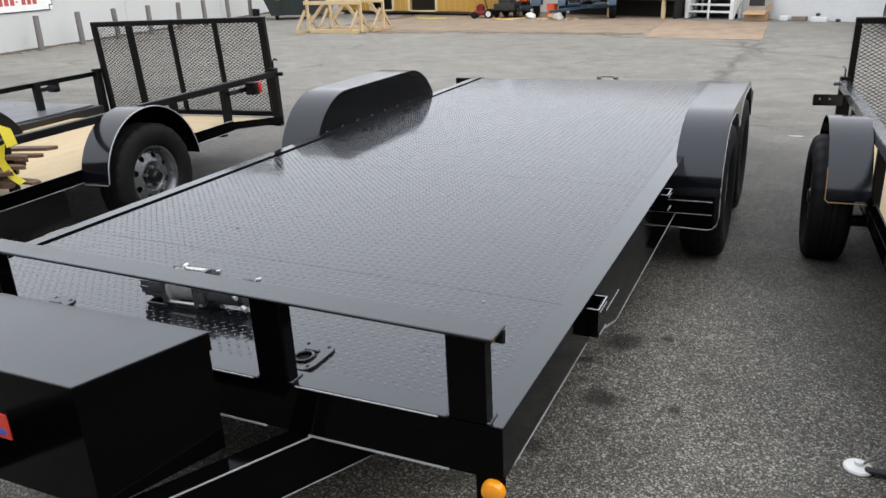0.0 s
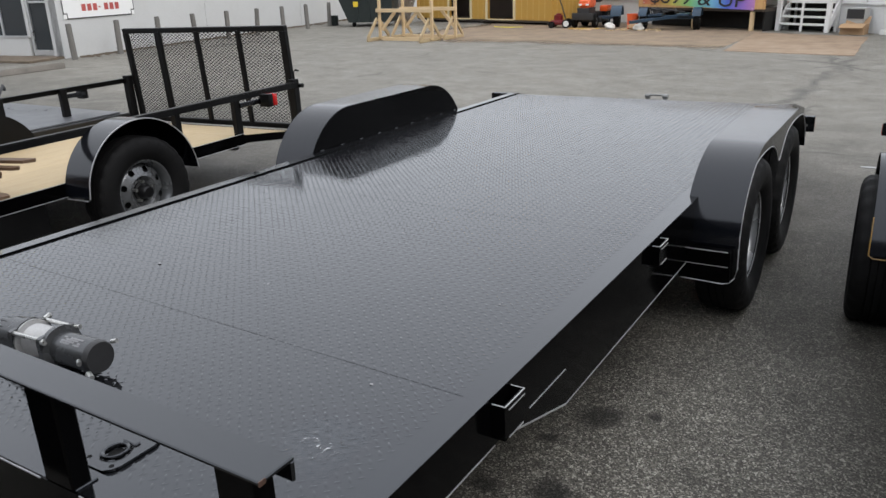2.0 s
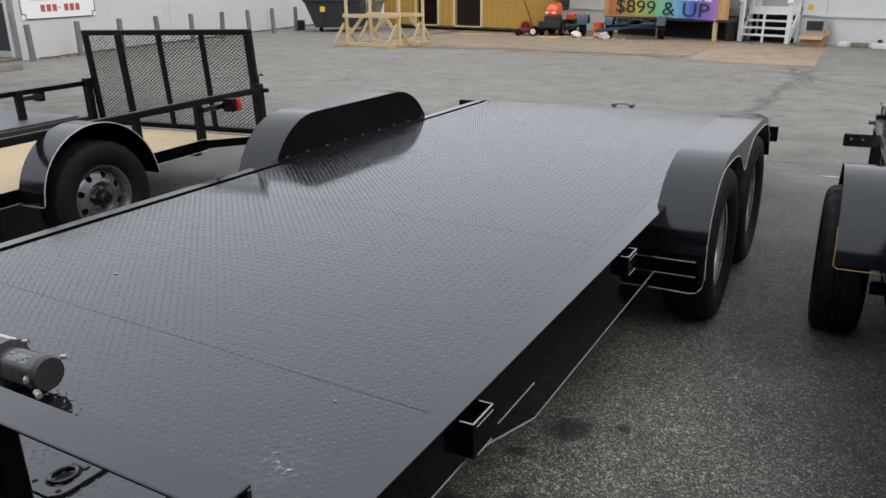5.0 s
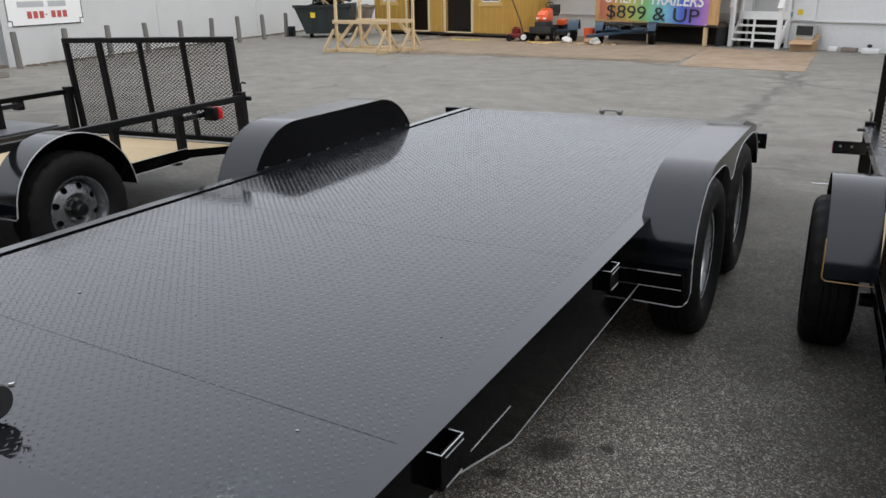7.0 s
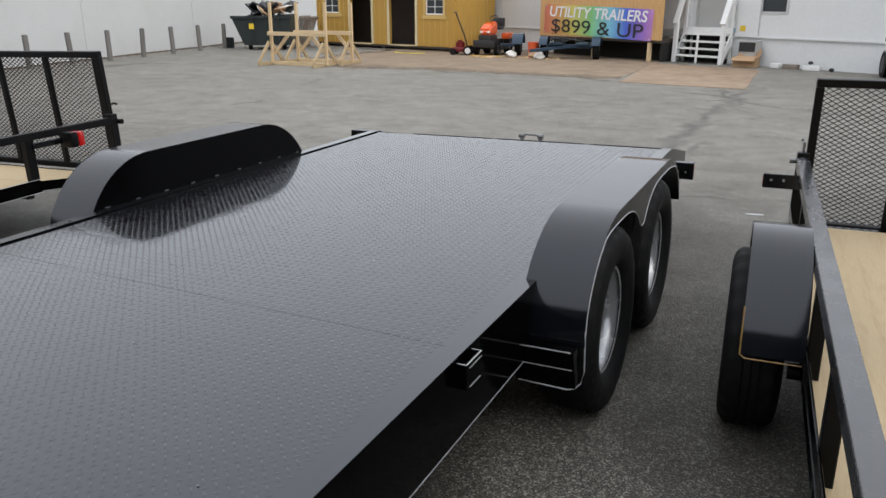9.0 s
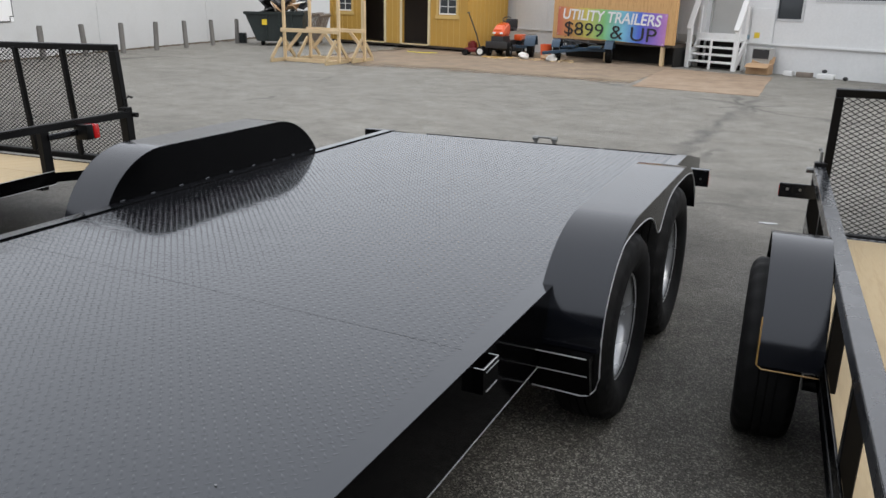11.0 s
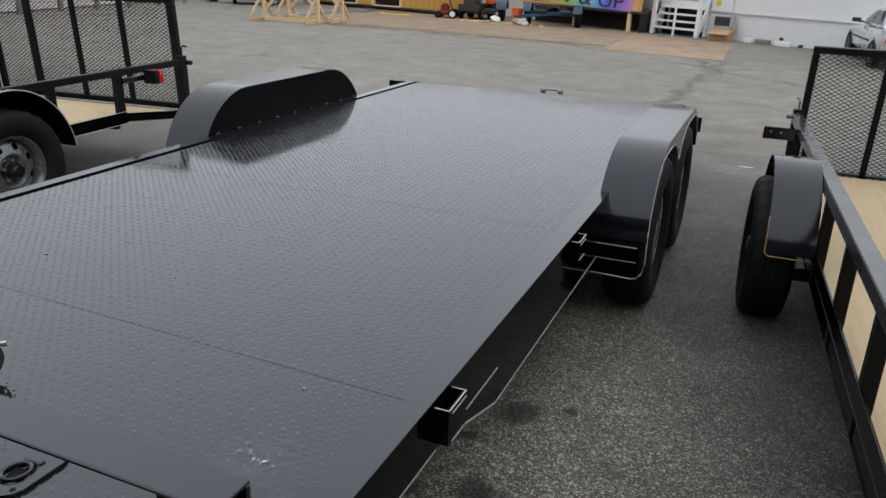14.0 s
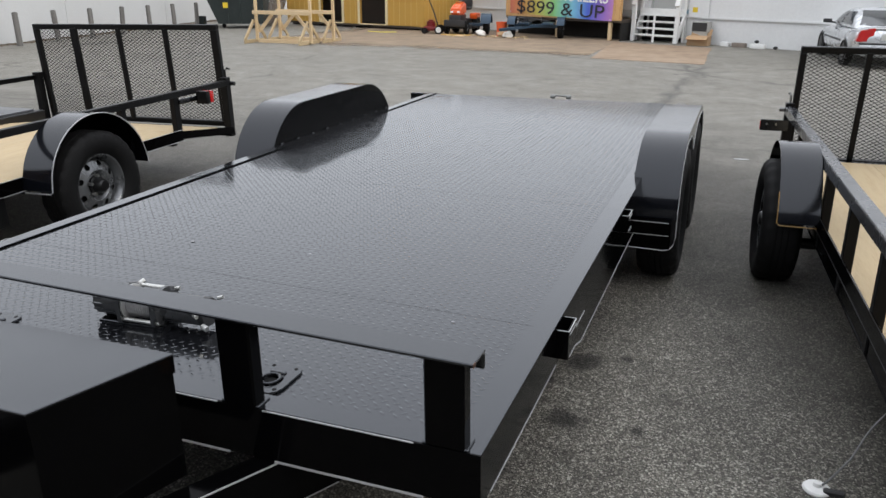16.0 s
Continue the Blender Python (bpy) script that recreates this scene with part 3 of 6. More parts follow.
# wheels
def tyre_mesh(r, w, rim_r):
    """A trailer tyre with rounded shoulders, ribs and cut blocks; the axle lies along x."""
    bm = B()
    h = w / 2
    prof = [(rim_r, -h * 0.62), (rim_r + 0.012, -h * 0.80), (rim_r + (r - rim_r) * 0.35, -h * 0.99), (rim_r + (r - rim_r) * 0.62, -h), (r - 0.022, -h * 0.93), (r - 0.008, -h * 0.80), (r - 0.001, -h * 0.70)]
    for x in (-0.42, -0.14, 0.14, 0.42):
        prof += [(r, h * (x - 0.12)), (r, h * (x + 0.10)), (r - 0.007, h * (x + 0.11)), (r - 0.007, h * (x + 0.15))]
    prof = prof[:-2] + [(a, -b) for a, b in prof[6::-1]]
    rings = lathe(bm, prof, "x", 96)
    n = len(rings)
    for i in range(n):
        if rings[i][0].co.length > r - 0.012 and abs(rings[i][0].co.x) > h * 0.5:
            for k in range(96):
                if k % 4 < 2 - (i % 2):
                    v = rings[i][k]
                    v.co.y, v.co.z = v.co.y * (1 - 0.006 / r), v.co.z * (1 - 0.006 / r)
    return bm


def rim_mesh(rim_r, w, side, dish=0.08):
    """A pressed steel wheel: barrel, lip and a disc set in, with eight round holes."""
    bm = B()
    h = w / 2
    lathe(bm, [(rim_r - 0.004, -h * 0.66), (rim_r + 0.006, -h * 0.70), (rim_r + 0.010, -h * 0.66), (rim_r - 0.012, -h * 0.5), (rim_r - 0.022, -h * 0.2), (rim_r - 0.022, h * 0.2), (rim_r - 0.012, h * 0.5), (rim_r + 0.010, h * 0.66), (rim_r + 0.006, h * 0.70), (rim_r - 0.004, h * 0.66)], "x", 48)
    seg = 64
    x0 = side * h * dish
    radii = [(rim_r - 0.020, -0.012), (rim_r - 0.026, 0.004), (rim_r * 0.80, 0.014), (rim_r * 0.745, 0.018), (rim_r * 0.68, 0.022), (rim_r * 0.62, 0.026), (rim_r * 0.50, 0.034), (rim_r * 0.36, 0.004), (rim_r * 0.30, 0.006)]
    rings = [[bm.verts.new((x0 + side * o, r * math.cos(2 * math.pi * k / seg), r * math.sin(2 * math.pi * k / seg))) for k in range(seg)] for r, o in radii]
    for hole in range(8):
        mid = 2 * math.pi * (hole * 8 + 4.5) / seg
        cy, cz = rim_r * 0.71 * math.cos(mid), rim_r * 0.71 * math.sin(mid)
        for i in range(2, 6):
            for k in range(3, 7):
                if i in (2, 5) or k in (3, 6):
                    v = rings[i][(hole * 8 + k) % seg]
                    dy, dz = v.co.y - cy, v.co.z - cz
                    f = 0.0185 / math.hypot(dy, dz)
                    v.co.y, v.co.z = cy + dy * f, cz + dz * f
    for i, (p, q) in enumerate(zip(rings, rings[1:])):
        for k in range(seg):
            if i in (2, 3, 4) and k % 8 in (3, 4, 5):
                continue
            bm.faces.new((p[k], p[(k + 1) % seg], q[(k + 1) % seg], q[k]))
    return bm


def hub_mesh(rim_r, w, side, dish=0.08):
    bm = B()
    x0 = side * w / 2 * (dish + 0.12)
    lathe(bm, [(rim_r * 0.31, x0), (rim_r * 0.31, x0 + side * 0.012), (0.043, x0 + side * 0.016), (0.040, x0 + side * 0.055), (0.030, x0 + side * 0.068), (0.012, x0 + side * 0.070), (0.0, x0 + side * 0.070)], "x", 28)
    return bm


def nut_mesh(rim_r, w, side, dish=0.08):
    bm = B()
    x0 = side * w / 2 * (dish + 0.12)
    rod(bm, (x0, 0, 0), (x0 + side * 0.030, 0, 0), 0.010, 6)
    return bm


def backing_mesh(rim_r, w, side):
    bm = B()
    lathe(bm, [(0.02, -side * 0.03), (rim_r - 0.05, -side * 0.03), (rim_r - 0.05, side * 0.004), (0.02, side * 0.004)], "x", 32)
    return bm


WHEEL_CACHE = {}


def wheel(parent, centre, r=0.345, w=0.205, rim_r=0.190, side=1, finish="rim", dish=0.08):
    key = (r, w, rim_r, side, finish, dish)
    if key not in WHEEL_CACHE:
        WHEEL_CACHE[key] = [mesh_of("tyre", tyre_mesh(r, w, rim_r), M["rubber"], 35), mesh_of("rim", rim_mesh(rim_r, w, side, dish), M[finish], 40), mesh_of("hub", hub_mesh(rim_r, w, side, dish), M["dull"], 35), mesh_of("wheel_nut", nut_mesh(rim_r, w, side, dish), M["zinc"], 30), mesh_of("brake_drum", backing_mesh(rim_r, w, side), M["dull"], 30)]
    ty, ri, hu, nu, br = WHEEL_CACHE[key]
    top = new("wheel", ty)
    top.parent, top.matrix_local = parent, pose(*centre)
    tagged(top, "black rubber trailer tyre on a silver steel wheel")
    for nm, me in (("rim", ri), ("hub", hu), ("brake_drum", br)):
        ob = new(nm, me)
        ob.parent = top
    for k in range(5):
        a = 2 * math.pi * k / 5 + 0.3
        ob = new("wheel_nut", nu)
        ob.parent, ob.matrix_local = top, pose(0, 0.057 * math.cos(a), 0.057 * math.sin(a))
    return top


# the car hauler: the camera's subject
TR = thing("car_hauler_trailer", pose(-1.505, 1.14, 0.555, 0.03, -1.22, 0), "gloss black tandem-axle car hauler trailer with a steel tread-plate deck", "trailer")
HW, KNEE, LEN, TAIL = 1.045, 4.895, 5.46, -0.112

# side rails, header and rear sill: bent channels with an open inner side
def channel(bm, x0, x1, y0, y1, z0, z1, t=0.008, open_side=1):
    """A C section along y whose open side faces x0 (-1) or x1 (+1)."""
    o, c, w = (x1, x0, x0 + t) if open_side > 0 else (x0, x1, x1 - t)
    prism(bm, [(o, z0), (c, z0), (c, z1), (o, z1), (o, z1 - t), (w, z1 - t), (w, z0 + t), (o, z0 + t)], y0, y1, "y")


def edge_strip(parent, *rows, mat="lip", label="thin bright worn paint along a steel edge"):
    """One thin strip of worn paint for each row of box limits."""
    for r in rows:
        part("worn_edge", boxes(r), M[mat], parent, label)


for s in (1, -1):
    bm = B()
    xa, xb = (HW - 0.058, HW) if s > 0 else (-HW, -HW + 0.058)
    channel(bm, xa, xb, 0.0, KNEE, -0.125, 0.0, open_side=-s)
    part("side_rail", bm, M["black"], TR)
    # thin cap in the deck's brighter black puts the lit top into the material
    part("lit_top_flange", boxes((xa + 0.0005, xb - 0.0005, 0.0, KNEE, 0.0002, 0.0012)), M["deck"], TR)
    # the rail bends down along the dovetail
    bm = B()
    prism(bm, [(KNEE, 0.0), (LEN, TAIL), (LEN, TAIL - 0.11), (KNEE, -0.125)], xa, xb)
    part("tail_rail", bm, M["black"], TR)
    bm = B()
    prism(bm, [(KNEE, 0.0002), (LEN, TAIL + 0.0002), (LEN, TAIL + 0.0012), (KNEE, 0.0012)], xa + 0.0005, xb - 0.0005)
    part("lit_top_flange", bm, M["deck"], TR)
    bm = B()
    o = [(0.80, -0.129), (0.80, -0.165), (1.10, -0.255), (2.60, -0.255), (2.60, -0.129)]
    prism(bm, o, s * (HW - 0.014), s * (HW - 0.05))
    part("lower_beam", bm, M["black"], TR)
    xw = (s * (HW + 0.0005) - 0.0012, s * (HW + 0.0005) + 0.0012)
    edge_strip(TR, (*xw, 0.06, 0.66, -0.1268, -0.1240), (*xw, 0.84, 1.06, -0.1268, -0.1240), (s * (HW - 0.0135) - 0.0012, s * (HW - 0.0135) + 0.0012, 1.10, 2.34, -0.2564, -0.2536))
    part("worn_edge", beams(((s * (HW - 0.0135), 0.80, -0.166), (s * (HW - 0.0135), 1.10, -0.255), 0.004, 0.004)), M["lip"], TR)
    # tongue beams that run in under the header
    bm = B()
    a, b = Vector((s * 0.897, 0.705, -0.192)), Vector((s * 0.02, -1.00, -0.192))
    d = (b - a).normalized()
    side = Vector((d.y, -d.x, 0)) * -s
    web = side * (0.026 if (side.x * s) > 0 else -0.026)
    beam(bm, a, b, 0.060, 0.126, 0.002)
    part("tongue_beam", bm, M["black"], TR)
    e = web * 1.12
    for z in (-0.130, -0.255):
        part("worn_edge", beams((a + e + Vector((0, 0, z + 0.192)) + d * 0.625, b + e + Vector((0, 0, z + 0.192)), 0.003, 0.003)), M["lip"], TR)

bm = B()
prism(bm, [(0.060, -0.125), (0.0, -0.125), (0.0, 0.0), (0.060, 0.0), (0.060, -0.008), (0.008, -0.008), (0.008, -0.117), (0.060, -0.117)], -HW + 0.058, HW - 0.058)
box(bm, -HW, HW, -0.004, -0.0003, -0.125, 0.001)
part("front_header", bm, M["black"], TR)
part("lit_top_flange", boxes((-HW + 0.058, HW - 0.058, 0.0005, 0.0595, 0.0002, 0.0012)), M["deck"], TR)
edge_strip(TR, *[(x0, x1, -0.0058, -0.0034, -0.001, 0.0014) for x0, x1 in ((-0.98, -0.50), (-0.40, 0.42), (0.54, 0.90))])
edge_strip(TR, *[(x0, x1, -0.0062, -0.003, -0.1285, -0.1235) for x0, x1 in ((-0.90, -0.56), (-0.44, -0.05), (0.14, 0.44), (0.56, 0.92))])
# dovetail: a sheet that slopes down to the ramp sill
bm = B()
prism(bm, [(KNEE, -0.006), (LEN - 0.02, TAIL), (LEN - 0.02, TAIL - 0.006), (KNEE, -0.012)], -HW + 0.06, HW - 0.06)
part("dovetail_sheet", bm, M["deck"], TR, "tread-plate dovetail sloping down to the rear", smooth=0)
bm = B()
box(bm, -HW + 0.058, HW - 0.058, LEN - 0.02, LEN + 0.035, TAIL - 0.11, TAIL + 0.004)
part("rear_sill", bm, M["black"], TR)
bm = B()
for x0, x1 in ((-HW + 0.05, -0.33), (-0.30, 0.36), (0.40, HW - 0.05)):
    box(bm, x0, x1, LEN - 0.018, LEN - 0.004, TAIL + 0.004, TAIL + 0.012, 0.002)
part("ramp_hinge_bar", bm, M["bar"], TR)
for k in range(8):
    y = 0.45 + k * 0.58
    part("crossmember", boxes((-HW + 0.06, HW - 0.06, y, y + 0.05, -0.10, -0.022)), M["dull"], TR)

# deck sheets with raised tread, open seams at the front
DZ = -0.006
seams = [0.062, 0.68, 1.91, 3.13, 4.35, KNEE]
SKEW = -0.045
for k, (y0, y1) in enumerate(zip(seams, seams[1:])):
    bm = B()
    x0, x1 = -HW + 0.060, HW - 0.060
    g0, g1 = (0.0011 if k in (1, 2) else 0.0), (0.0011 if k in (0, 1) else 0.0)
    k0, k1 = (SKEW if k in (1, 2, 3, 4) else 0.0), (SKEW if k in (0, 1, 2, 3) else 0.0)
    prism(bm, [(x0, y0 + k0 * x0 + g0), (x1, y0 + k0 * x1 + g0), (x1, y1 + k1 * x1 - g1), (x0, y1 + k1 * x0 - g1)], DZ - 0.006, DZ, "z")
    part("deck_sheet", bm, M["deck"], TR, smooth=0)


def tread(y0, y1, pitch=0.0318, half=0.0118, wide=0.0036, high=0.0012):
    """Lens-shaped lugs on two interlaced square grids: each lug's end points at the middle of one turned the other way."""
    rnd = random.Random(41)
    verts, faces = [], []
    nx, ny = int((2 * HW - 0.150) / pitch * 2), int((y1 - y0 - 0.020) / pitch * 2)
    c45 = math.sqrt(0.5)
    xs, ys = -(nx - 1) * pitch / 4, (y0 + y1) / 2 - (ny - 1) * pitch / 4
    for j in range(ny):
        for i in range(j % 2, nx, 2):
            cx, cy = xs + i * pitch / 2, ys + j * pitch / 2
            s = 1 if j % 2 else -1
            ux, uy = c45, s * c45
            wx, wy = -uy, ux
            h, b = high * rnd.uniform(0.72, 1.1), len(verts)
            for a, w, z in ((-half, 0, 0), (-half * 0.35, -wide, 0), (half * 0.35, -wide, 0), (half, 0, 0), (half * 0.35, wide, 0), (-half * 0.35, wide, 0), (-half * 0.6, 0, h), (half * 0.6, 0, h)):
                verts.append((cx + a * ux + w * wx, cy + a * uy + w * wy, DZ + z))
            faces += [(b, b + 1, b + 6), (b + 1, b + 2, b + 7, b + 6), (b + 2, b + 3, b + 7), (b + 3, b + 4, b + 7), (b + 4, b + 5, b + 6, b + 7), (b + 5, b, b + 6)]
    me = bpy.data.meshes.new("tread_relief")
    me.from_pydata(verts, [], faces)
    me.polygons.foreach_set("use_smooth", [True] * len(me.polygons))
    me.materials.append(M["deck"])
    ob = new("tread_relief", me)
    ob.parent = TR
    tagged(ob, "raised diamond tread of the black deck", kind="stuff")


tread(seams[0], seams[-1])

# scuffed patch near the front corner
bm = B()
rnd = random.Random(5)
for x, y, r in ((0.768, 0.585, 0.005), (-0.38, 0.926, 0.008), (0.20, 1.55, 0.003), (-0.237, 1.12, 0.004), (0.45, 2.4, 0.003), (0.1, 0.95, 0.003), (0.82, 1.12, 0.003), (-0.2, 2.1, 0.004)):
    prism(bm, [(x + r * math.cos(a), y + r * 0.6 * math.sin(a)) for a in (0, 1.1, 2.2, 3.3, 4.4, 5.5)], DZ + 0.0012, DZ + 0.0026, "z")
part("scuff_marks", bm, M["scuff"], TR, "pale scuffs and specks on the black deck", smooth=0, kind="stuff")

bm = B()
prism(bm, [(-0.09, -0.10), (0.09, -0.10), (0.09, 0.10), (-0.09, 0.10)], 0.0, 0.0004, "z")
part("rub_mark", bm, M["rub"], TR, "chalky rub marks on the deck paint", m=pose(0.82, 0.34, DZ + 0.0018), smooth=0)

# front rail: an angle on four flat posts
bm = B()
box(bm, -HW, HW - 0.012, -0.014, 0.060, -0.008, 0.0, 0.002)
box(bm, -HW, HW - 0.012, 0.052, 0.060, -0.043, -0.0075, 0.002)
fr = part("front_rail", bm, M["satin"], TR, m=pose(0, 0, 0.2265, 0, 1.15, 0))
part("worn_corner", boxes((HW - 0.0135, HW - 0.0112, -0.0145, -0.001, -0.0080, 0.0004)), M["rust"], fr, "paint rubbed to brown at the rail's end")
for x in (-0.975, -0.46, 0.478, 0.967):
    bm = B()
    box(bm, x - 0.043, x + 0.043, -0.003, 0.038, 0.0, 0.218 - 0.020 * x, 0.004)
    part("rail_post", bm, M["black"], TR)
    bm = B()
    box(bm, x - 0.050, x + 0.050, 0.000, 0.046, 0.0, 0.006, 0.002)
    part("post_foot", bm, M["satin"], TR)

# stake pockets
for s in (1, -1):
    for y in (0.69, 1.84):
        bm = B()
        deep, foot = (0.036, -0.095) if y < 1 else (0.030, -0.080)
        xa, xb = s * HW, s * (HW + deep)
        xi = s * (HW + deep - 0.005)
        prism(bm, [(xa, y - 0.048), (xb, y - 0.048), (xb, y + 0.048), (xa, y + 0.048), (xa, y + 0.043), (xi, y + 0.043), (xi, y - 0.043), (xa, y - 0.043)], foot, -0.010, "z")
        part("stake_pocket", bm, M["black"], TR)
        xw = (xb + s * 0.0005 - 0.0012, xb + s * 0.0005 + 0.0012)
        across = sorted((s * (HW + 0.004), xb))
        edge_strip(TR, (*xw, y - 0.048, y + 0.048, -0.0112, -0.0092), (*xw, y - 0.030, y + 0.048, -0.026, -0.0238), (*xw, y - 0.030, y + 0.040, foot, foot + 0.003), (*across, y - 0.0482, y - 0.0462, -0.0112, -0.0092), (*across, y + 0.0445, y + 0.0465, -0.0102, -0.0084))


# fenders: rolled top, inner cheek, cut-out outer skirt, front step
def fender_top(y, c1, c2, top, fz, fr):
    """Height of the fender's top line at y."""
    u = max(0.0, c1 - y, y - c2) / fr
    return fz + (top - fz) * math.sqrt(max(0.0, 1 - u * u))


def fender_curve(c1, c2, top, fz, fr, n=18, grow=0.0):
    """The side line of the rolled sheet, from its front foot over the flat top to the cut rear end."""
    pts = [(c1 - fr - grow, z) for z in (-0.178, -0.135) if z < fz - 0.01]
    for c, s in ((c1, -1), (c2, 1)):
        row = [(c + s * (fr + grow) * math.cos(k * math.pi / 2 / n), fz + (top - fz + grow) * math.sin(k * math.pi / 2 / n)) for k in range(n + 1)]
        pts += row if s < 0 else row[::-1]
        if s < 0:
            pts += [(c1 + (c2 - c1) * k / 8, top + grow) for k in range(1, 8)]
    return [(y, z) for y, z in pts if z > (-0.19 if y < c2 else -0.13)]


def car_fender(s, c1, c2, top, x_in, x_out, axles, x_wheel, step_y, fz, fr):
    """One tandem fender with its wheels; s is the side, c1 and c2 where the flat top begins and ends."""
    curve, inner = fender_curve(c1, c2, top, fz, fr), fender_curve(c1, c2, top, fz, fr, grow=-0.006)
    front = c1 - fr
    bm = B()
    vs = [[bm.verts.new((x, y, z)) for y, z in c] for x, c in ((x_in, curve), (x_out, curve), (x_out, inner), (x_in, inner))]
    for p, q in ((0, 1), (1, 2), (2, 3), (3, 0)):
        for k in range(len(curve) - 1):
            bm.faces.new((vs[p][k], vs[p][k + 1], vs[q][k + 1], vs[q][k]))
    fen = part("fender", bm, M["fender"], TR, "rolled black steel fender over two wheels", smooth=40)
    # inner cheek, from the deck up
    bm = B()
    prism(bm, [p for p in fender_curve(c1, c2, top, fz, fr, grow=-0.002) if p[1] > -0.085] + [(c2 + fr - 0.03, -0.085), (front + 0.03, -0.085)], x_in, x_in + s * 0.007)
    part("inner_cheek", bm, M["black"], fen)
    for k in range(9):
        y = c1 - 0.30 + k * (c2 - c1 + 0.58) / 8
        xw = x_in - s * 0.006
        part("weld_bead", boxes((xw - 0.005, xw + 0.005, y, y + 0.030, 0.0, 0.006), bev=0.002), M["satin"], fen)
    # outer skirt, cut out round each wheel
    mid, foot = (axles[0] + axles[1]) / 2, -0.326
    n = 150
    ya, yb = front + 0.002, c2 + fr - 0.004
    top_pts, rim_pts = [], []
    for k in range(n + 1):
        y = ya + (yb - ya) * k / n
        zb = foot
        for ay in axles:
            d, r = abs(y - ay), 0.56 if y > axles[1] else 0.43
            if d < r:
                zb = max(zb, -0.25 + (top + 0.208) * (1 - (d / r) ** 2.9) ** (1 / 2.9))
        d = abs(y - mid)
        if d < 0.06:
            zb = max(zb, top - 0.163 + 9.0 * d * d)
        zt = fender_top(y, c1, c2, top, fz, fr)
        rim_pts.append((y, min(zb, zt - 0.010)))
        top_pts.append((y, zt))
    bm = B()
    for x in (x_out, x_out - s * 0.005):
        a = [bm.verts.new((x, y, z)) for y, z in top_pts]
        b = [bm.verts.new((x, y, z)) for y, z in rim_pts]
        for k in range(n):
            bm.faces.new((a[k], a[k + 1], b[k + 1], b[k]))
    part("skirt", bm, M["black"], fen, smooth=20)
    y0 = step_y
    bm = B()
    first = next(k for k, p in enumerate(rim_pts) if p[1] > foot + 0.03)
    pipe(bm, [(x_out, y, z) for y, z in rim_pts[first:-2]], 0.0028, 5)
    lead = [(x_in, y0 + 0.04, foot), (x_out - s * 0.050, y0 + 0.04, foot - 0.004), (x_out - s * 0.026, y0 + 0.042, foot + 0.002), (x_out - s * 0.008, y0 + 0.048, foot + 0.022), (x_out, y0 + 0.056, foot + 0.06), (x_out, rim_pts[first][0], rim_pts[first][1])]
    pipe(bm, lead, 0.0025, 5)
    part("rolled_edge", bm, M["lip"], fen, "thin bright rolled edge of the fender")
    # front step
    sx = sorted((x_in - s * 0.008, x_out - s * 0.022))
    bm = B()
    prism(bm, [(y0 + 0.001, -0.182), (front + 0.02, -0.180), (front + 0.03, foot), (y0 + 0.041, foot)], *sx)
    part("step", bm, M["black"], fen)
    for y, z in ((y0, -0.182), (y0 + 0.019, -0.250)):
        part("step_edge", boxes((sx[0] + 0.010, sx[1] - 0.008, y - 0.0015, y + 0.0015, z - 0.0015, z + 0.0015)), M["lip"], fen)
    for ay in axles:
        wheel(TR, (x_wheel, ay, 0.337 - 0.555 - 0.0213 * x_wheel), r=0.337, side=s, finish="rim_bright", dish=-0.62)
    return fen


car_fender(1, 2.79, 3.66, 0.168, HW - 0.035, HW + 0.180, (2.76, 3.58), HW + 0.087, 2.312, -0.16, 0.43)
car_fender(-1, 2.86, 3.72, 0.210, -HW - 0.004, -HW - 0.255, (2.88, 3.70), -HW - 0.150, 2.40, -0.26, 0.43)
for ay in (2.82, 3.64):
    part("axle", rods(((-HW - 0.05, ay, -0.21), (HW + 0.05, ay - 0.06, -0.21), 0.035, 16)), M["dull"], TR)

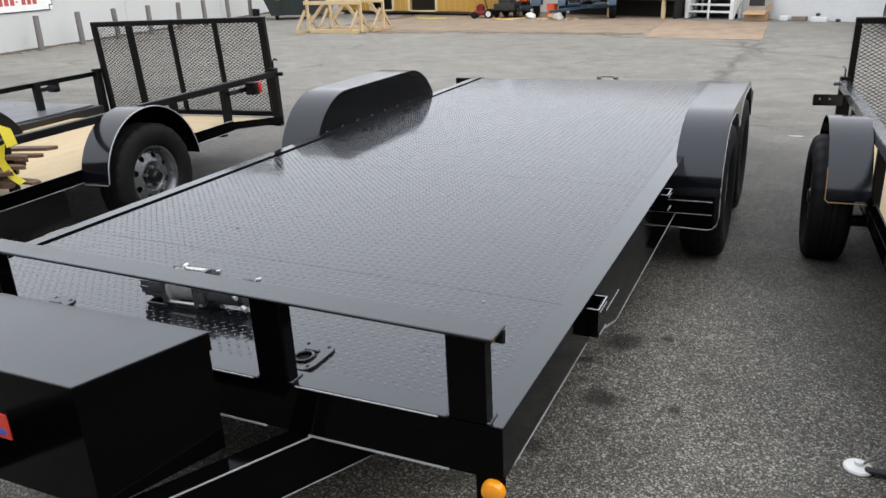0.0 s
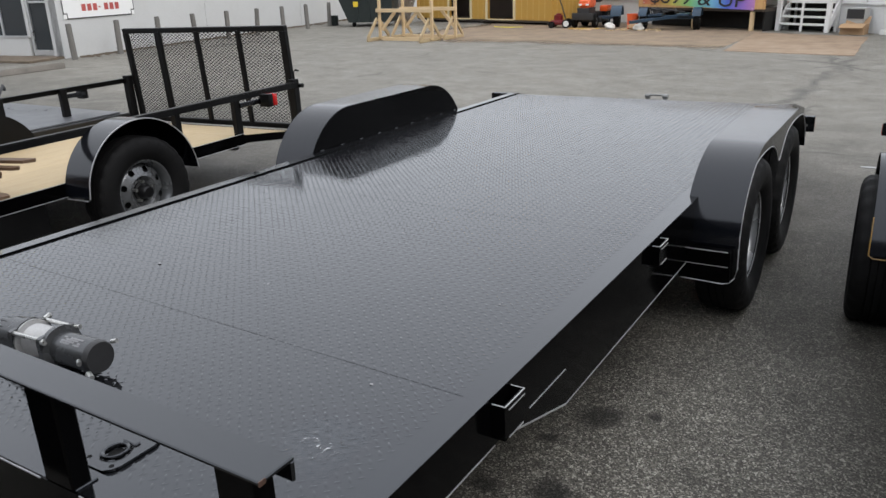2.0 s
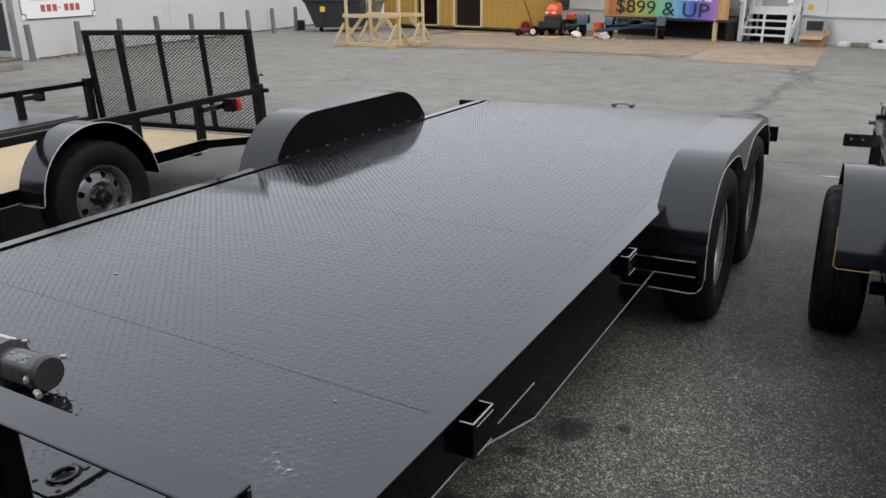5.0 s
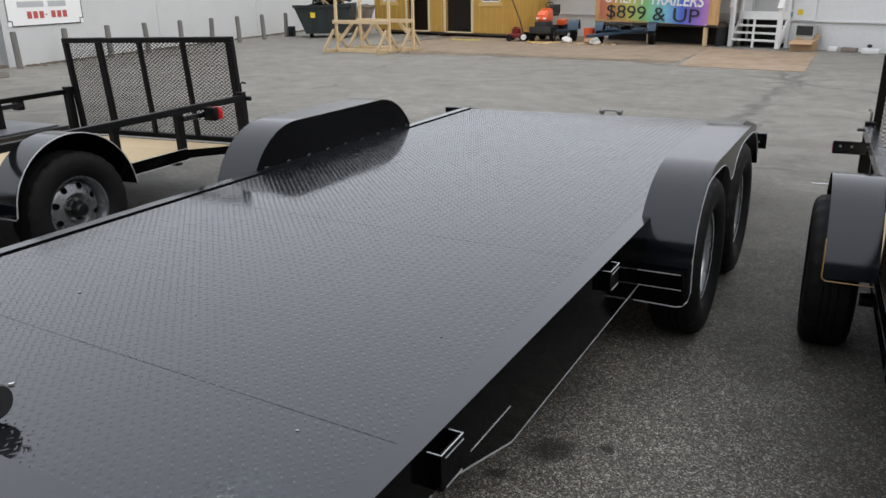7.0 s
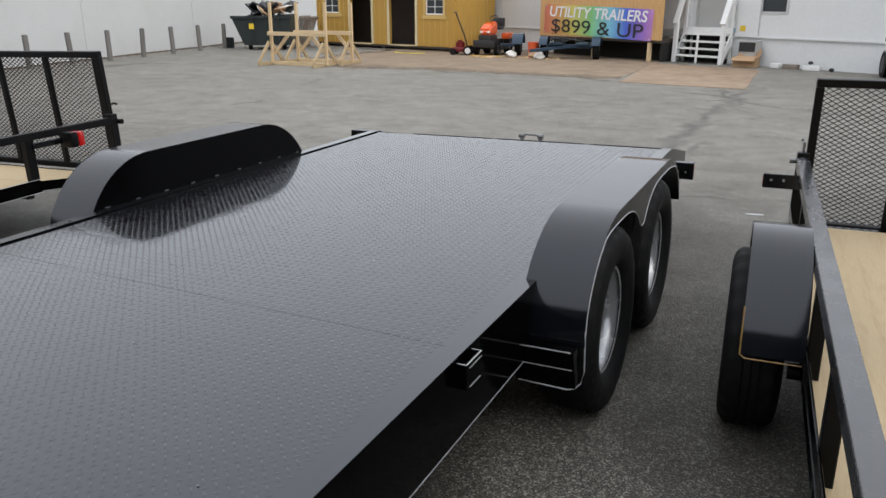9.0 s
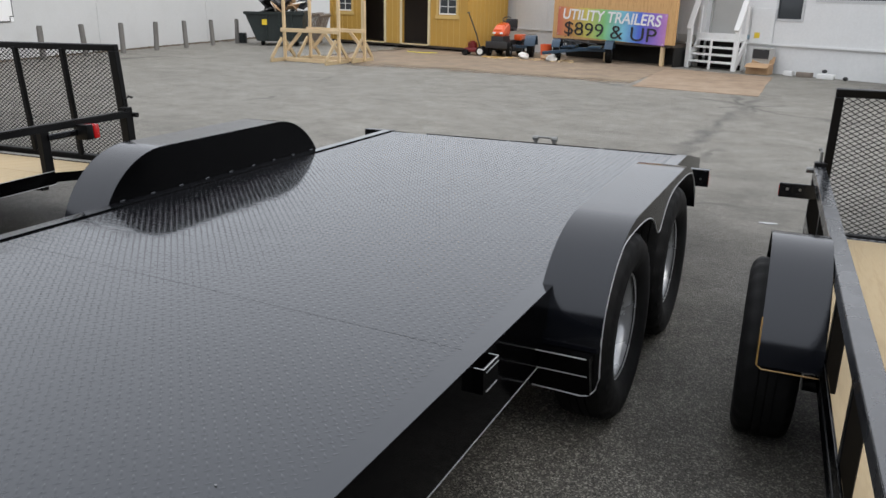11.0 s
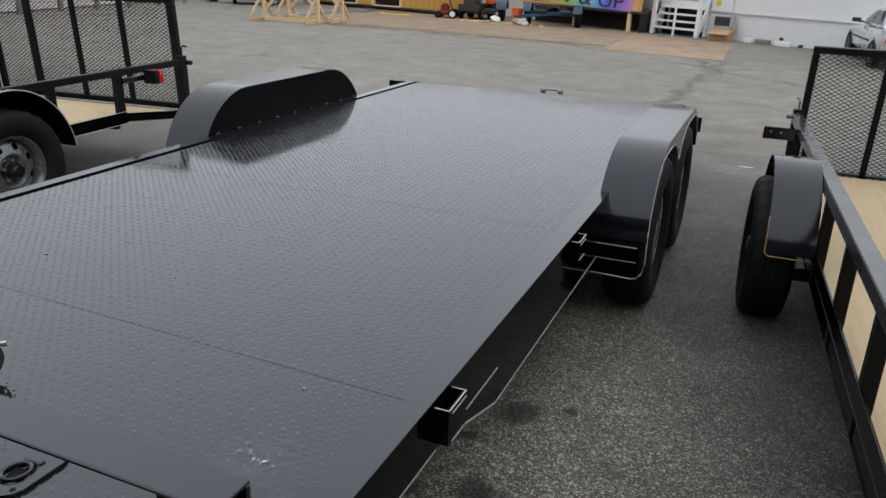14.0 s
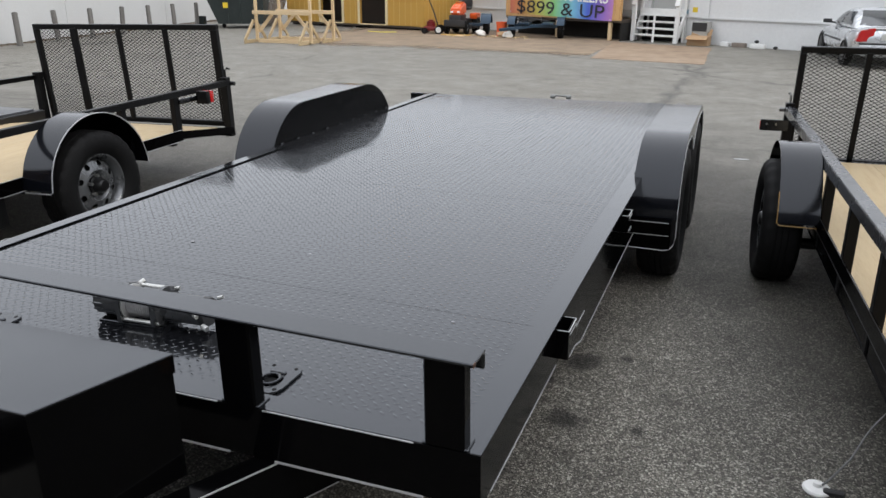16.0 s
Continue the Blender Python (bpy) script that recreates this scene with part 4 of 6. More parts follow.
# tie-down plates at the front
for x in (0.478, -0.44):
    bm = B()
    o = []
    for k in range(24):
        a = 2 * math.pi * k / 24
        o.append((x + 0.058 * max(-1, min(1, 1.25 * math.cos(a))), 0.135 + 0.075 * max(-1, min(1, 1.15 * math.sin(a)))))
    ring = []
    for k in range(24):
        a = 2 * math.pi * k / 24
        ring.append((x + 0.036 * math.cos(a), 0.120 + 0.038 * math.sin(a)))
    for z0, z1 in ((DZ + 0.002, DZ + 0.007),):
        A0 = [bm.verts.new((*p, z1)) for p in o]
        A1 = [bm.verts.new((*p, z1)) for p in ring]
        A2 = [bm.verts.new((*p, z0)) for p in o]
        A3 = [bm.verts.new((x + (p[0] - x) * 0.8, 0.120 + (p[1] - 0.120) * 0.8, z0 + 0.0005)) for p in ring]
        for k in range(24):
            j = (k + 1) % 24
            bm.faces.new((A0[k], A0[j], A1[j], A1[k]))
            bm.faces.new((A0[k], A2[k], A2[j], A0[j]))
            bm.faces.new((A1[k], A1[j], A3[j], A3[k]))
    plate = part("tie_down_plate", bm, M["satin"], TR, "recessed black tie-down ring plate", m=Matrix.Translation((x, 0.135, 0)) @ Matrix.Diagonal((0.86, 0.93, 1, 1)) @ Matrix.Translation((-x, -0.135, 0)))
    bm = B()
    pipe(bm, [(x + 0.026 * math.cos(a), 0.120 + 0.027 * math.sin(a), DZ + 0.009) for a in [2 * math.pi * k / 24 for k in range(25)]], 0.0048, 8)
    box(bm, x - 0.024, x + 0.024, 0.152, 0.168, DZ + 0.006, DZ + 0.012, 0.003)
    part("ring", bm, M["satin"], plate)
    bm = B()
    lathe(bm, [(0.0, DZ + 0.0035), (0.019, DZ + 0.0035)], "z", 20, (x, 0.120, 0))
    part("recess", bm, M["rubber"], plate)
    parts_of("bolt", [((x + dx, 0.135 + dy, DZ + 0.004), (x + dx, 0.135 + dy, DZ + 0.0078), 0.0058, 8) for dx, dy in ((-0.036, 0.056), (0.036, 0.056), (0.040, -0.054), (-0.040, -0.054))], M["rubber"], plate)

# rear latch on the sill and the lamp brackets
bm = B()
for x in (-0.108, 0.032):
    rod(bm, (x - 0.020, LEN + 0.006, TAIL + 0.044), (x + 0.020, LEN + 0.006, TAIL + 0.044), 0.018, 12)
    box(bm, x - 0.013, x + 0.013, LEN - 0.006, LEN + 0.02, TAIL + 0.004, TAIL + 0.044, 0.003)
rod(bm, (-0.10, LEN + 0.006, TAIL + 0.052), (0.03, LEN + 0.006, TAIL + 0.052), 0.008, 10)
part("ramp_latch", bm, M["dull_zinc"], TR, "dull zinc-plated ramp latch")
for s in (1, -1):
    bm = B()
    reach, y, zt = (0.137, 4.88, -0.075) if s > 0 else (0.215, 4.985, -0.018)
    sx = sorted((s * (HW - 0.01), s * (HW + reach)))
    box(bm, *sx, y - 0.004, y + 0.004, zt - 0.100, zt, 0.002)
    box(bm, *sx, y, y + 0.05, zt - 0.006, zt, 0.002)
    br = part("lamp_bracket", bm, M["satin"], TR)
    bm = B()
    sx = sorted((s * (HW + reach - 0.14), s * (HW + reach - 0.001)))
    box(bm, *sx, y + 0.005, y + 0.045, zt - 0.096, zt - 0.012, 0.006)
    part("tail_lamp", bm, M["red_lens"], br, "red rectangular tail lamp")
    parts_of("bolt", [((s * (HW + reach - d), y - 0.010, zt - 0.055), (s * (HW + reach - d), y, zt - 0.055), 0.006, 8) for d in (0.045, 0.090)], M["zinc"], br)
    # amber marker under the front corner
    bm = B()
    sx = sorted((s * (HW - 0.065), s * (HW + 0.002)))
    box(bm, *sx, 0.000, 0.006, -0.20, -0.12, 0.002)
    tab = part("marker_tab", bm, M["black"], TR)
    bm = B()
    lathe(bm, [(0.0, -0.022), (0.014, -0.0215), (0.023, -0.018), (0.0265, -0.010), (0.0265, 0.0)], "y", 24, (s * (HW - 0.022), -0.002, -0.152))
    part("marker_lamp", bm, M["amber_lens"], tab, "round amber marker lamp")

# tongue box, coupler and jack
bm = B()
o = [(0.323, -0.395), (0.412, -0.119), (-0.44, -0.119), (-0.355, -0.395)]
prism(bm, o, -0.12, 0.150, "z")
tb = part("tool_box", bm, M["black"], TR, "black wedge-shaped steel tool box on the tongue")
bm = B()
prism(bm, [(a * 1.012, b + (0.004 if b > -0.2 else -0.005)) for a, b in o], 0.166, 0.172, "z")
bmesh.ops.bevel(bm, geom=[e for e in bm.edges], offset=0.0015, segments=1, affect="EDGES")
part("lid", bm, M["satin"], tb)
bm = B()
prism(bm, [(a * 1.010, b + (0.003 if b > -0.2 else -0.004)) for a, b in o], 0.128, 0.1655, "z")
part("lid_skirt", bm, M["black"], tb)
bm = B()
box(bm, -0.05, 0.10, -0.3985, -0.3955, 0.0, 0.06)
bd = part("badge", bm, M["badge_red"], tb, "small red, white and blue badge")
part("badge_stripe", boxes((-0.04, 0.09, -0.4000, -0.3986, 0.010, 0.024)), M["badge_blue"], bd)
bm = B()
box(bm, -0.055, 0.055, -1.28, -0.98, -0.215, -0.13, 0.012)
rod(bm, (0, -1.26, -0.22), (0, -1.26, -0.10), 0.05, 20)
part("coupler", bm, M["dull"], TR)
jk = part("jack", rods(((0.0, -0.80, -0.44), (0.0, -0.80, 0.16), 0.030, 16), ((0.0, -0.80, -0.60), (0.0, -0.80, -0.40), 0.022, 16), ((0.0, -0.80, -0.622), (0.0, -0.80, -0.600), 0.075, 20)), M["dull"], TR)
part("crank", rods(((0.0, -0.80, 0.14), (0.14, -0.80, 0.14), 0.008, 8), ((0.14, -0.80, 0.14), (0.14, -0.80, 0.24), 0.010, 8)), M["zinc"], jk)
# winch on the deck
WI = thing("electric_winch", TR.matrix_basis @ pose(-0.022, 0.311, DZ, 0, 0, 3) @ Matrix.Scale(0.96, 4), "grey electric winch bolted to the trailer deck", "winch")
bm = B()
box(bm, -0.165, 0.05, -0.045, 0.045, 0.0, 0.006, 0.002)
part("base", bm, M["satin"], WI)
for x in (-0.085, 0.030):
    part("side_plate", boxes((x, x + 0.010, -0.056, 0.056, 0.006, 0.098), bev=0.012), M["cast"], WI)
bm = B()
lathe(bm, [(0.0, -0.184), (0.036, -0.184), (0.042, -0.178), (0.042, -0.145), (0.050, -0.141), (0.050, -0.095), (0.056, -0.092), (0.056, -0.076), (0.0, -0.076)], "x", 32, (0, 0, 0.054))
gear = part("gear_housing", bm, M["cast"], WI)
parts_of("rib", [((-0.180, 0.041 * math.cos(q), 0.054 + 0.041 * math.sin(q)), (-0.146, 0.041 * math.cos(q), 0.054 + 0.041 * math.sin(q)), 0.004, 6) for q in [2 * math.pi * k / 14 for k in range(14)]], M["cast"], gear)
bm = B()
prof = [(0.054, -0.074), (0.054, -0.068), (0.040, -0.066)]
for k in range(12):
    x = -0.064 + k * 0.0078
    prof += [(0.0405, x), (0.0435, x + 0.0039)]
prof += [(0.040, 0.028), (0.054, 0.030), (0.054, 0.036)]
lathe(bm, prof, "x", 32, (0, 0, 0.054))
part("drum", bm, M["drum"], WI)
bm = B()
lathe(bm, [(0.0, 0.036), (0.058, 0.036), (0.058, 0.050), (0.042, 0.054), (0.042, 0.186), (0.039, 0.192), (0.0, 0.192)], "x", 36, (0, 0, 0.054))
mot = part("motor", bm, M["cast"], WI, "grey cylindrical motor with a black end cap")
bm = B()
lathe(bm, [(0.0425, 0.176), (0.0425, 0.186), (0.0395, 0.1935), (0.020, 0.1945), (0.0, 0.1945)], "x", 32, (0, 0, 0.054))
part("end_cap", bm, M["mower_black"], mot)
bm = B()
for k in range(6):
    for j in range(4):
        a = radians(52 + 8 * j)
        x = 0.088 + 0.012 * k
        if (k * 4 + j) % 5 == 2:
            continue
        p = Vector((x, 0.0427 * math.cos(a) * -1, 0.054 + 0.0427 * math.sin(a)))
        box(bm, -0.0055, 0.0055, -0.0022, 0.0022, -0.0006, 0.0006, 0, Matrix.Translation(p) @ pose(0, 0, 0, 0 - (90 - math.degrees(a)) * -1, 0, 0))
part("label", bm, M["scuff"], mot, "white printed label in rows")
for r in (((-0.09, -0.046, 0.090), (0.050, -0.046, 0.090), 0.006, 10), ((-0.09, 0.046, 0.090), (0.050, 0.046, 0.090), 0.006, 10), ((-0.09, -0.046, 0.018), (0.050, -0.046, 0.018), 0.006, 10)):
    part("tie_rod", rods(r), M["zinc"], WI)
for r in (((0.196, 0.036, 0.082), (0.212, 0.040, 0.086), 0.006, 8), ((0.190, -0.040, 0.027), (0.208, -0.046, 0.022), 0.008, 8), ((0.170, -0.045, 0.060), (0.186, -0.056, 0.060), 0.006, 8), ((-0.08, 0.046, 0.090), (-0.07, 0.06, 0.100), 0.008, 8), ((0.045, -0.05, 0.088), (0.058, -0.052, 0.090), 0.007, 8), ((0.045, 0.05, 0.088), (0.058, 0.052, 0.090), 0.007, 8)):
    part("bolt", rods(r), M["zinc"], WI)

# utility trailers with timber decks and mesh ramp gates
def expanded_mesh(x0, x1, z0, z1, pitch_x=0.042, pitch_z=0.0125, wire=0.0020):
    """Expanded steel: zigzag strands that meet at their points."""
    verts, faces = [], []
    rows = int((z1 - z0) / pitch_z) + 1
    cols = int((x1 - x0) / (pitch_x / 2))
    for j in range(rows):
        zc = z0 + j * pitch_z
        prev = None
        for i in range(cols + 1):
            x = x0 + (x1 - x0) * i / cols
            z = min(z1, max(z0, zc + (pitch_z / 2 if (i + j) % 2 else -pitch_z / 2)))
            b = len(verts)
            verts += [(x, -0.0018, z - wire), (x, 0.0018, z - wire), (x, 0.0018, z + wire), (x, -0.0018, z + wire)]
            if prev is not None:
                for k in range(4):
                    faces.append((prev + k, prev + (k + 1) % 4, b + (k + 1) % 4, b + k))
            prev = b
    me = bpy.data.meshes.new("mesh_panel")
    me.from_pydata(verts, [], faces)
    me.materials.append(M["bar"])
    return me


def half_fender(bm, r, xa, xb, yc, zc, a0, a1, t=0.005, n=26):
    ring = []
    for k in range(n + 1):
        a = radians(a0 + (a1 - a0) * k / n)
        ring.append([(x, yc + q * math.cos(a), zc + q * math.sin(a)) for x, q in ((xa, r), (xb, r), (xb, r - t), (xa, r - t))])
    vs = [[bm.verts.new(p) for p in row] for row in ring]
    for p, q in zip(vs, vs[1:]):
        for k in range(4):
            bm.faces.new((p[k], q[k], q[(k + 1) % 4], p[(k + 1) % 4]))
    bm.faces.new(vs[0])
    bm.faces.new(vs[-1][::-1])


def utility_trailer(m, label, w, length, deck, rail, hub, posts, gate_h, tyre_r, edge, near, lamp_y, lamp_z, gate_lean=0.0, stock=4, web=(-0.055, 0.022), tail=0.0, drop=0.0, guard=None, rim=None):
    """Local axes: x across, y towards the gate (at 0), z up from the ground. near: the side (+1 or -1) that faces the car hauler."""
    T = thing("utility_trailer", m, label, "trailer", "utility trailers beside the car hauler")
    h, rear = w / 2, deck - drop
    fr, fz, fa = guard or (tyre_r + 0.075, tyre_r + 0.01, 8)
    fe = 180 - fa if near > 0 else 170
    for s in (1, -1):
        bm = B()
        fl = 0.042 if near > 0 else 0.055
        sx = sorted((s * h, s * (h - fl)))
        box(bm, *sx, -length, 0.0, rail - 0.006, rail, 0.001)
        xo = s * (h - 0.003)
        box(bm, xo - 0.003, xo + 0.003, -length, 0.0, rail - fl, rail - 0.0065, 0.001)
        part("top_rail", bm, M["bar"] if near > 0 else M["rail_top"], T)
        bm = B()
        box(bm, xo - 0.003, xo + 0.003, -length, -tail, deck + web[0], deck + web[1], 0.001)
        sx = sorted((s * (h - 0.006), s * (h - 0.055)))
        box(bm, *sx, -length, -tail, deck - 0.055, deck - 0.049, 0.001)
        if tail:
            prism(bm, [(-tail, deck - 0.045), (0.0, rear - 0.045), (0.0, rear + 0.010), (-tail, deck + 0.010)], s * h, s * (h - 0.006))
            prism(bm, [(-tail, deck - 0.045), (0.0, rear - 0.045), (0.0, rear - 0.039), (-tail, deck - 0.039)], s * (h - 0.006), s * (h - 0.05))
        if web[0] > -0.05:
            box(bm, xo - s * 0.010 - 0.003, xo - s * 0.010 + 0.003, -length, 0.0, deck - 0.049, deck + web[0] + 0.01)
        part("bottom_rail", bm, M["black"], T)
        bm = B()
        box(bm, s * (h + 0.0006) - 0.001, s * (h + 0.0006) + 0.001, -length, -tail, deck + web[1] - 0.002, deck + web[1] + 0.0015)
        box(bm, s * (h + 0.0006) - 0.001, s * (h + 0.0006) + 0.001, -length, -tail, deck + web[0] - 0.002, deck + web[0] + 0.0015)
        part("worn_edge", bm, M["lip"] if edge == "lip" else M["dull"], T)
        for y in posts:
            bm = B()
            sx = sorted((s * (h - 0.004), s * (h - 0.046)))
            wide = 0.055 if y > -0.9 else 0.042
            box(bm, *sx, y - wide / 2, y + wide / 2, deck - 0.05, rail - 0.006, 0.003)
            part("post", bm, M["bar"], T)
        bm = B()
        wide = 0.205 if near > 0 else 0.188
        sx = sorted((s * (h + 0.004), s * (h + wide)))
        half_fender(bm, fr, *sx, hub, fz, fa, fe)
        fen = part("fender", bm, M["fender"], T, "rounded black steel fender", smooth=40)
        bm = B()
        r = fr - 0.005
        prism(bm, [(hub + r * math.cos(radians(q)), fz + r * math.sin(radians(q))) for q in range(fa, 181 - fa, 4)], s * (h + 0.002), s * (h + 0.006))
        part("inner_cheek", bm, M["black"], fen, smooth=0)
        bm = B()
        r = fr - 0.001
        pts = [(s * (h + wide), hub + r * math.cos(radians(a)), fz + r * math.sin(radians(a))) for a in [*range(fa, 168, 4), fe]]
        foot = [pts[-1], (s * (h + wide - 0.015), pts[-1][1], pts[-1][2] - 0.012), (s * (h + 0.01), pts[-1][1] + 0.004, pts[-1][2] - 0.014)]
        if near > 0:
            pipe(bm, pts + foot[1:], 0.0035, 5)
        else:
            pipe(bm, pts[35:] + foot[1:], 0.0026, 5)
        part("rolled_edge", bm, M[edge], fen)
        wheel(T, (s * (h + (0.145 if near < 0 else 0.112)), hub, tyre_r - 0.012), r=tyre_r - 0.012, w=0.19, rim_r=rim or tyre_r * 0.58, side=s)
        # tail lamp on a short arm behind the rail
        bm = B()
        sx = sorted((s * (h - 0.03), s * (h + 0.15)))
        if near > 0:
            box(bm, s * (h + 0.012) - 0.008, s * (h + 0.012) + 0.008, lamp_y - 0.25, lamp_y - 0.02, lamp_z - 0.02, lamp_z + 0.015, 0.003)
            lb = part("lamp_bracket", bm, M["satin"], T)
            bm = B()
            box(bm, s * (h + 0.05) - 0.045, s * (h + 0.05) + 0.045, lamp_y - 0.05, lamp_y, lamp_z - 0.045, lamp_z + 0.045, 0.01)
            part("lamp_body", bm, M["bar"], lb)
            if s > 0:
                bm = B()
                box(bm, s * (h + 0.05) - 0.043, s * (h + 0.05) + 0.045, lamp_y, lamp_y + 0.045, lamp_z - 0.043, lamp_z + 0.043, 0.012)
                part("tail_lamp", bm, M["red_lens"], lb, "square red tail lamp")
        else:
            box(bm, *sx, lamp_y - 0.004, lamp_y + 0.004, lamp_z - 0.045, lamp_z + 0.03, 0.002)
            lb = part("lamp_bracket", bm, M["satin"], T)
            sx = sorted((s * (h + 0.02), s * (h + 0.152)))
            bm = B()
            box(bm, *sx, lamp_y + 0.004, lamp_y + 0.035, lamp_z - 0.043, lamp_z + 0.02, 0.006)
            part("tail_lamp", bm, M["red_lens"], lb, "red rectangular tail lamp")
            parts_of("bolt", [((s * (h + 0.05), lamp_y - 0.012, lamp_z), (s * (h + 0.05), lamp_y, lamp_z), 0.007, 8), ((s * (h + 0.11), lamp_y - 0.012, lamp_z), (s * (h + 0.11), lamp_y, lamp_z), 0.007, 8)], M["zinc"], lb)
    bm = B()
    box(bm, -h + 0.006, h - 0.006, -length, -length + 0.05, rail - 0.05, rail, 0.003)
    box(bm, -h + 0.006, h - 0.006, -length, -length + 0.006, deck - 0.055, deck + 0.02, 0.001)
    part("front_rail", bm, M["dull"], T)
    bm = B()
    box(bm, -h + 0.055, h - 0.055, -0.052, -0.004, rear - 0.055, rear - 0.002, 0.003)
    part("rear_sill", bm, M["black"], T)
    bm = B()
    for k in range(6):
        y = -max(0.35, tail + 0.06) - k * (length - 0.5 - tail / 2) / 5
        box(bm, -h + 0.05, h - 0.05, y, y + 0.04, deck - 0.09, deck - 0.048)
    rod(bm, (-h - 0.02, hub, deck - 0.13), (h + 0.02, hub, deck - 0.13), 0.03, 14)
    part("underframe", bm, M["dull"], T)
    # tongue
    bm = B()
    beam(bm, (-h + 0.1, -length + 0.02, deck - 0.09), (0, -length - 1.1, deck - 0.09), 0.05, 0.075)
    beam(bm, (h - 0.1, -length + 0.02, deck - 0.09), (0, -length - 1.1, deck - 0.09), 0.05, 0.075)
    box(bm, -0.05, 0.05, -length - 1.3, -length - 1.05, deck - 0.12, deck - 0.04, 0.01)
    part("tongue", bm, M["black"], T)
    part("jack", rods(((0, -length - 0.75, 0.0), (0, -length - 0.75, deck + 0.25), 0.026, 14)), M["dull"], T)
    # boards
    n = int(round((w - 0.02) / (0.142 if near > 0 else 0.58)))
    bw = (w - 0.02) / n
    me = None
    for k in range(n):
        if me is None:
            bm = B()
            box(bm, -bw / 2 + 0.0006, bw / 2 - 0.0006, -length + 0.012, -0.056 if not tail else -tail - 0.002, -0.036, 0.0, 0.0015)
            me = mesh_of("plank", bm, M["pine"], 30)
        ob = new("plank", me)
        ob.parent = T
        ob.matrix_local = pose(-h + 0.01 + bw * (k + 0.5), 0, deck)
    if tail:
        bm = B()
        box(bm, -bw / 2 + 0.0006, bw / 2 - 0.0006, -tail + 0.003, -0.056, -0.030, 0.0, 0.0015)
        me = mesh_of("tail_plank", bm, M["pine"], 30)
        for k in range(n):
            ob = new("plank", me)
            ob.parent = T
            ob.matrix_local = Matrix.Translation((-h + 0.01 + bw * (k + 0.5), -tail, deck)) @ pose(0, 0, 0, -math.degrees(math.atan2(drop, tail)), 0, 0) @ Matrix.Translation((0, tail, 0))
    # gate
    g0, gw = rear + (0.004 if tail else -0.035), h - (0.064 if near > 0 else 0.045)
    G = new("ramp_gate")
    G.parent = T
    G.matrix_local = pose(0, 0.045, g0, -gate_lean, 0, 0)
    tagged(G, "upright black ramp gate of expanded steel mesh")
    for nm, r in (("top_bar", (-gw, gw, -0.02, 0.02, gate_h - 0.04, gate_h)), ("bottom_bar", (-gw, gw, -0.02, 0.02, 0.0, 0.04)), ("end_bar", (-gw, -gw + 0.04, -0.0205, 0.0205, 0.04, gate_h - 0.04)), ("end_bar", (gw - (0.058 if near > 0 else 0.04), gw, -0.0205, 0.0205, 0.04, gate_h - 0.04))):
        part(nm, boxes(r, bev=0.004), M["bar"], G)
    for k in range(1, stock):
        x = -gw + 2 * gw * k / stock - (0.03 if near > 0 else 0.0)
        wd = 0.03 if (near > 0 and k == 1) else 0.018
        part("upright", boxes((x - wd, x + wd, -0.024, 0.004, 0.03, gate_h - 0.03), bev=0.003), M["bar"], G)
    pan = new("mesh_panel", expanded_mesh(-gw + 0.02, gw - 0.02, 0.03, gate_h - 0.03))
    pan.parent = G
    pan.matrix_local = pose(0, 0.012, 0)
    for s in (1, -1):
        part("gate_post", boxes((*sorted((s * (h - 0.002), s * (h - 0.062))), -0.04, 0.018, rear - 0.06, rail + 0.02), bev=0.004), M["bar"], T)
        bm = B()
        pipe(bm, [(s * (h - 0.03), 0.0, rail + 0.005), (s * (h - 0.03), 0.0, rail + 0.07), (s * (h - 0.025), 0.02, rail + 0.085), (s * (h - 0.02), 0.045, rail + 0.075)], 0.007, 8)
        rod(bm, (s * (h - 0.05), 0.02, rail - 0.03), (s * (h + 0.03), 0.02, rail - 0.03), 0.016, 10)
        if near < 0 or s > 0:
            part("spring_pin", bm, M["dull_zinc"] if near < 0 else M["bar"], T)
        else:
            bm.free()
    return T


LT = utility_trailer(pose(-4.657, 4.842, -0.026, 0.55, -1.41, 2.28), "black utility trailer with new pine deck and upright mesh gate", 1.886, 4.05, 0.426, 0.715, -1.641, (-3.8, -2.43, -1.169, -0.643), 0.771, 0.330, "lip", 1, -0.39, 0.645, gate_lean=-2.6, tail=0.62, drop=0.080, guard=(0.389, 0.350, 4), rim=0.180)
# black sheet added below each rail, forward of the wheel
for s in (1, -1):
    part("dark_side_sheet", boxes((*sorted((s * 0.938, s * 0.926)), -4.05, -2.15, 0.21, 0.370)), M["bar"], LT)
RT = utility_trailer(pose(1.108, 5.784, -0.029, -0.81, -0.52, 3.50), "weathered black utility trailer with pale timber deck and mesh gate", 1.76, 4.3, 0.330, 0.690, -1.65, (-3.75, -3.15, -2.57, -1.97, -0.84), 0.800, 0.325, "lip_gold", -1, -0.08, 0.569, gate_lean=-6, web=(0.03, 0.10), guard=(0.390, 0.333, 8))

bm = B()
lathe(bm, [(0.0, -0.030), (0.014, -0.029), (0.024, -0.020), (0.027, -0.008), (0.027, 0.0)], "y", 20, (-0.82, -4.302, 0.265))
mk = part("marker_lamp", bm, M["amber_lens"], RT, "round orange marker lamp")
part("marker_tab", boxes((-0.86, -0.78, -4.301, -4.294, 0.225, 0.306)), M["bar"], RT)

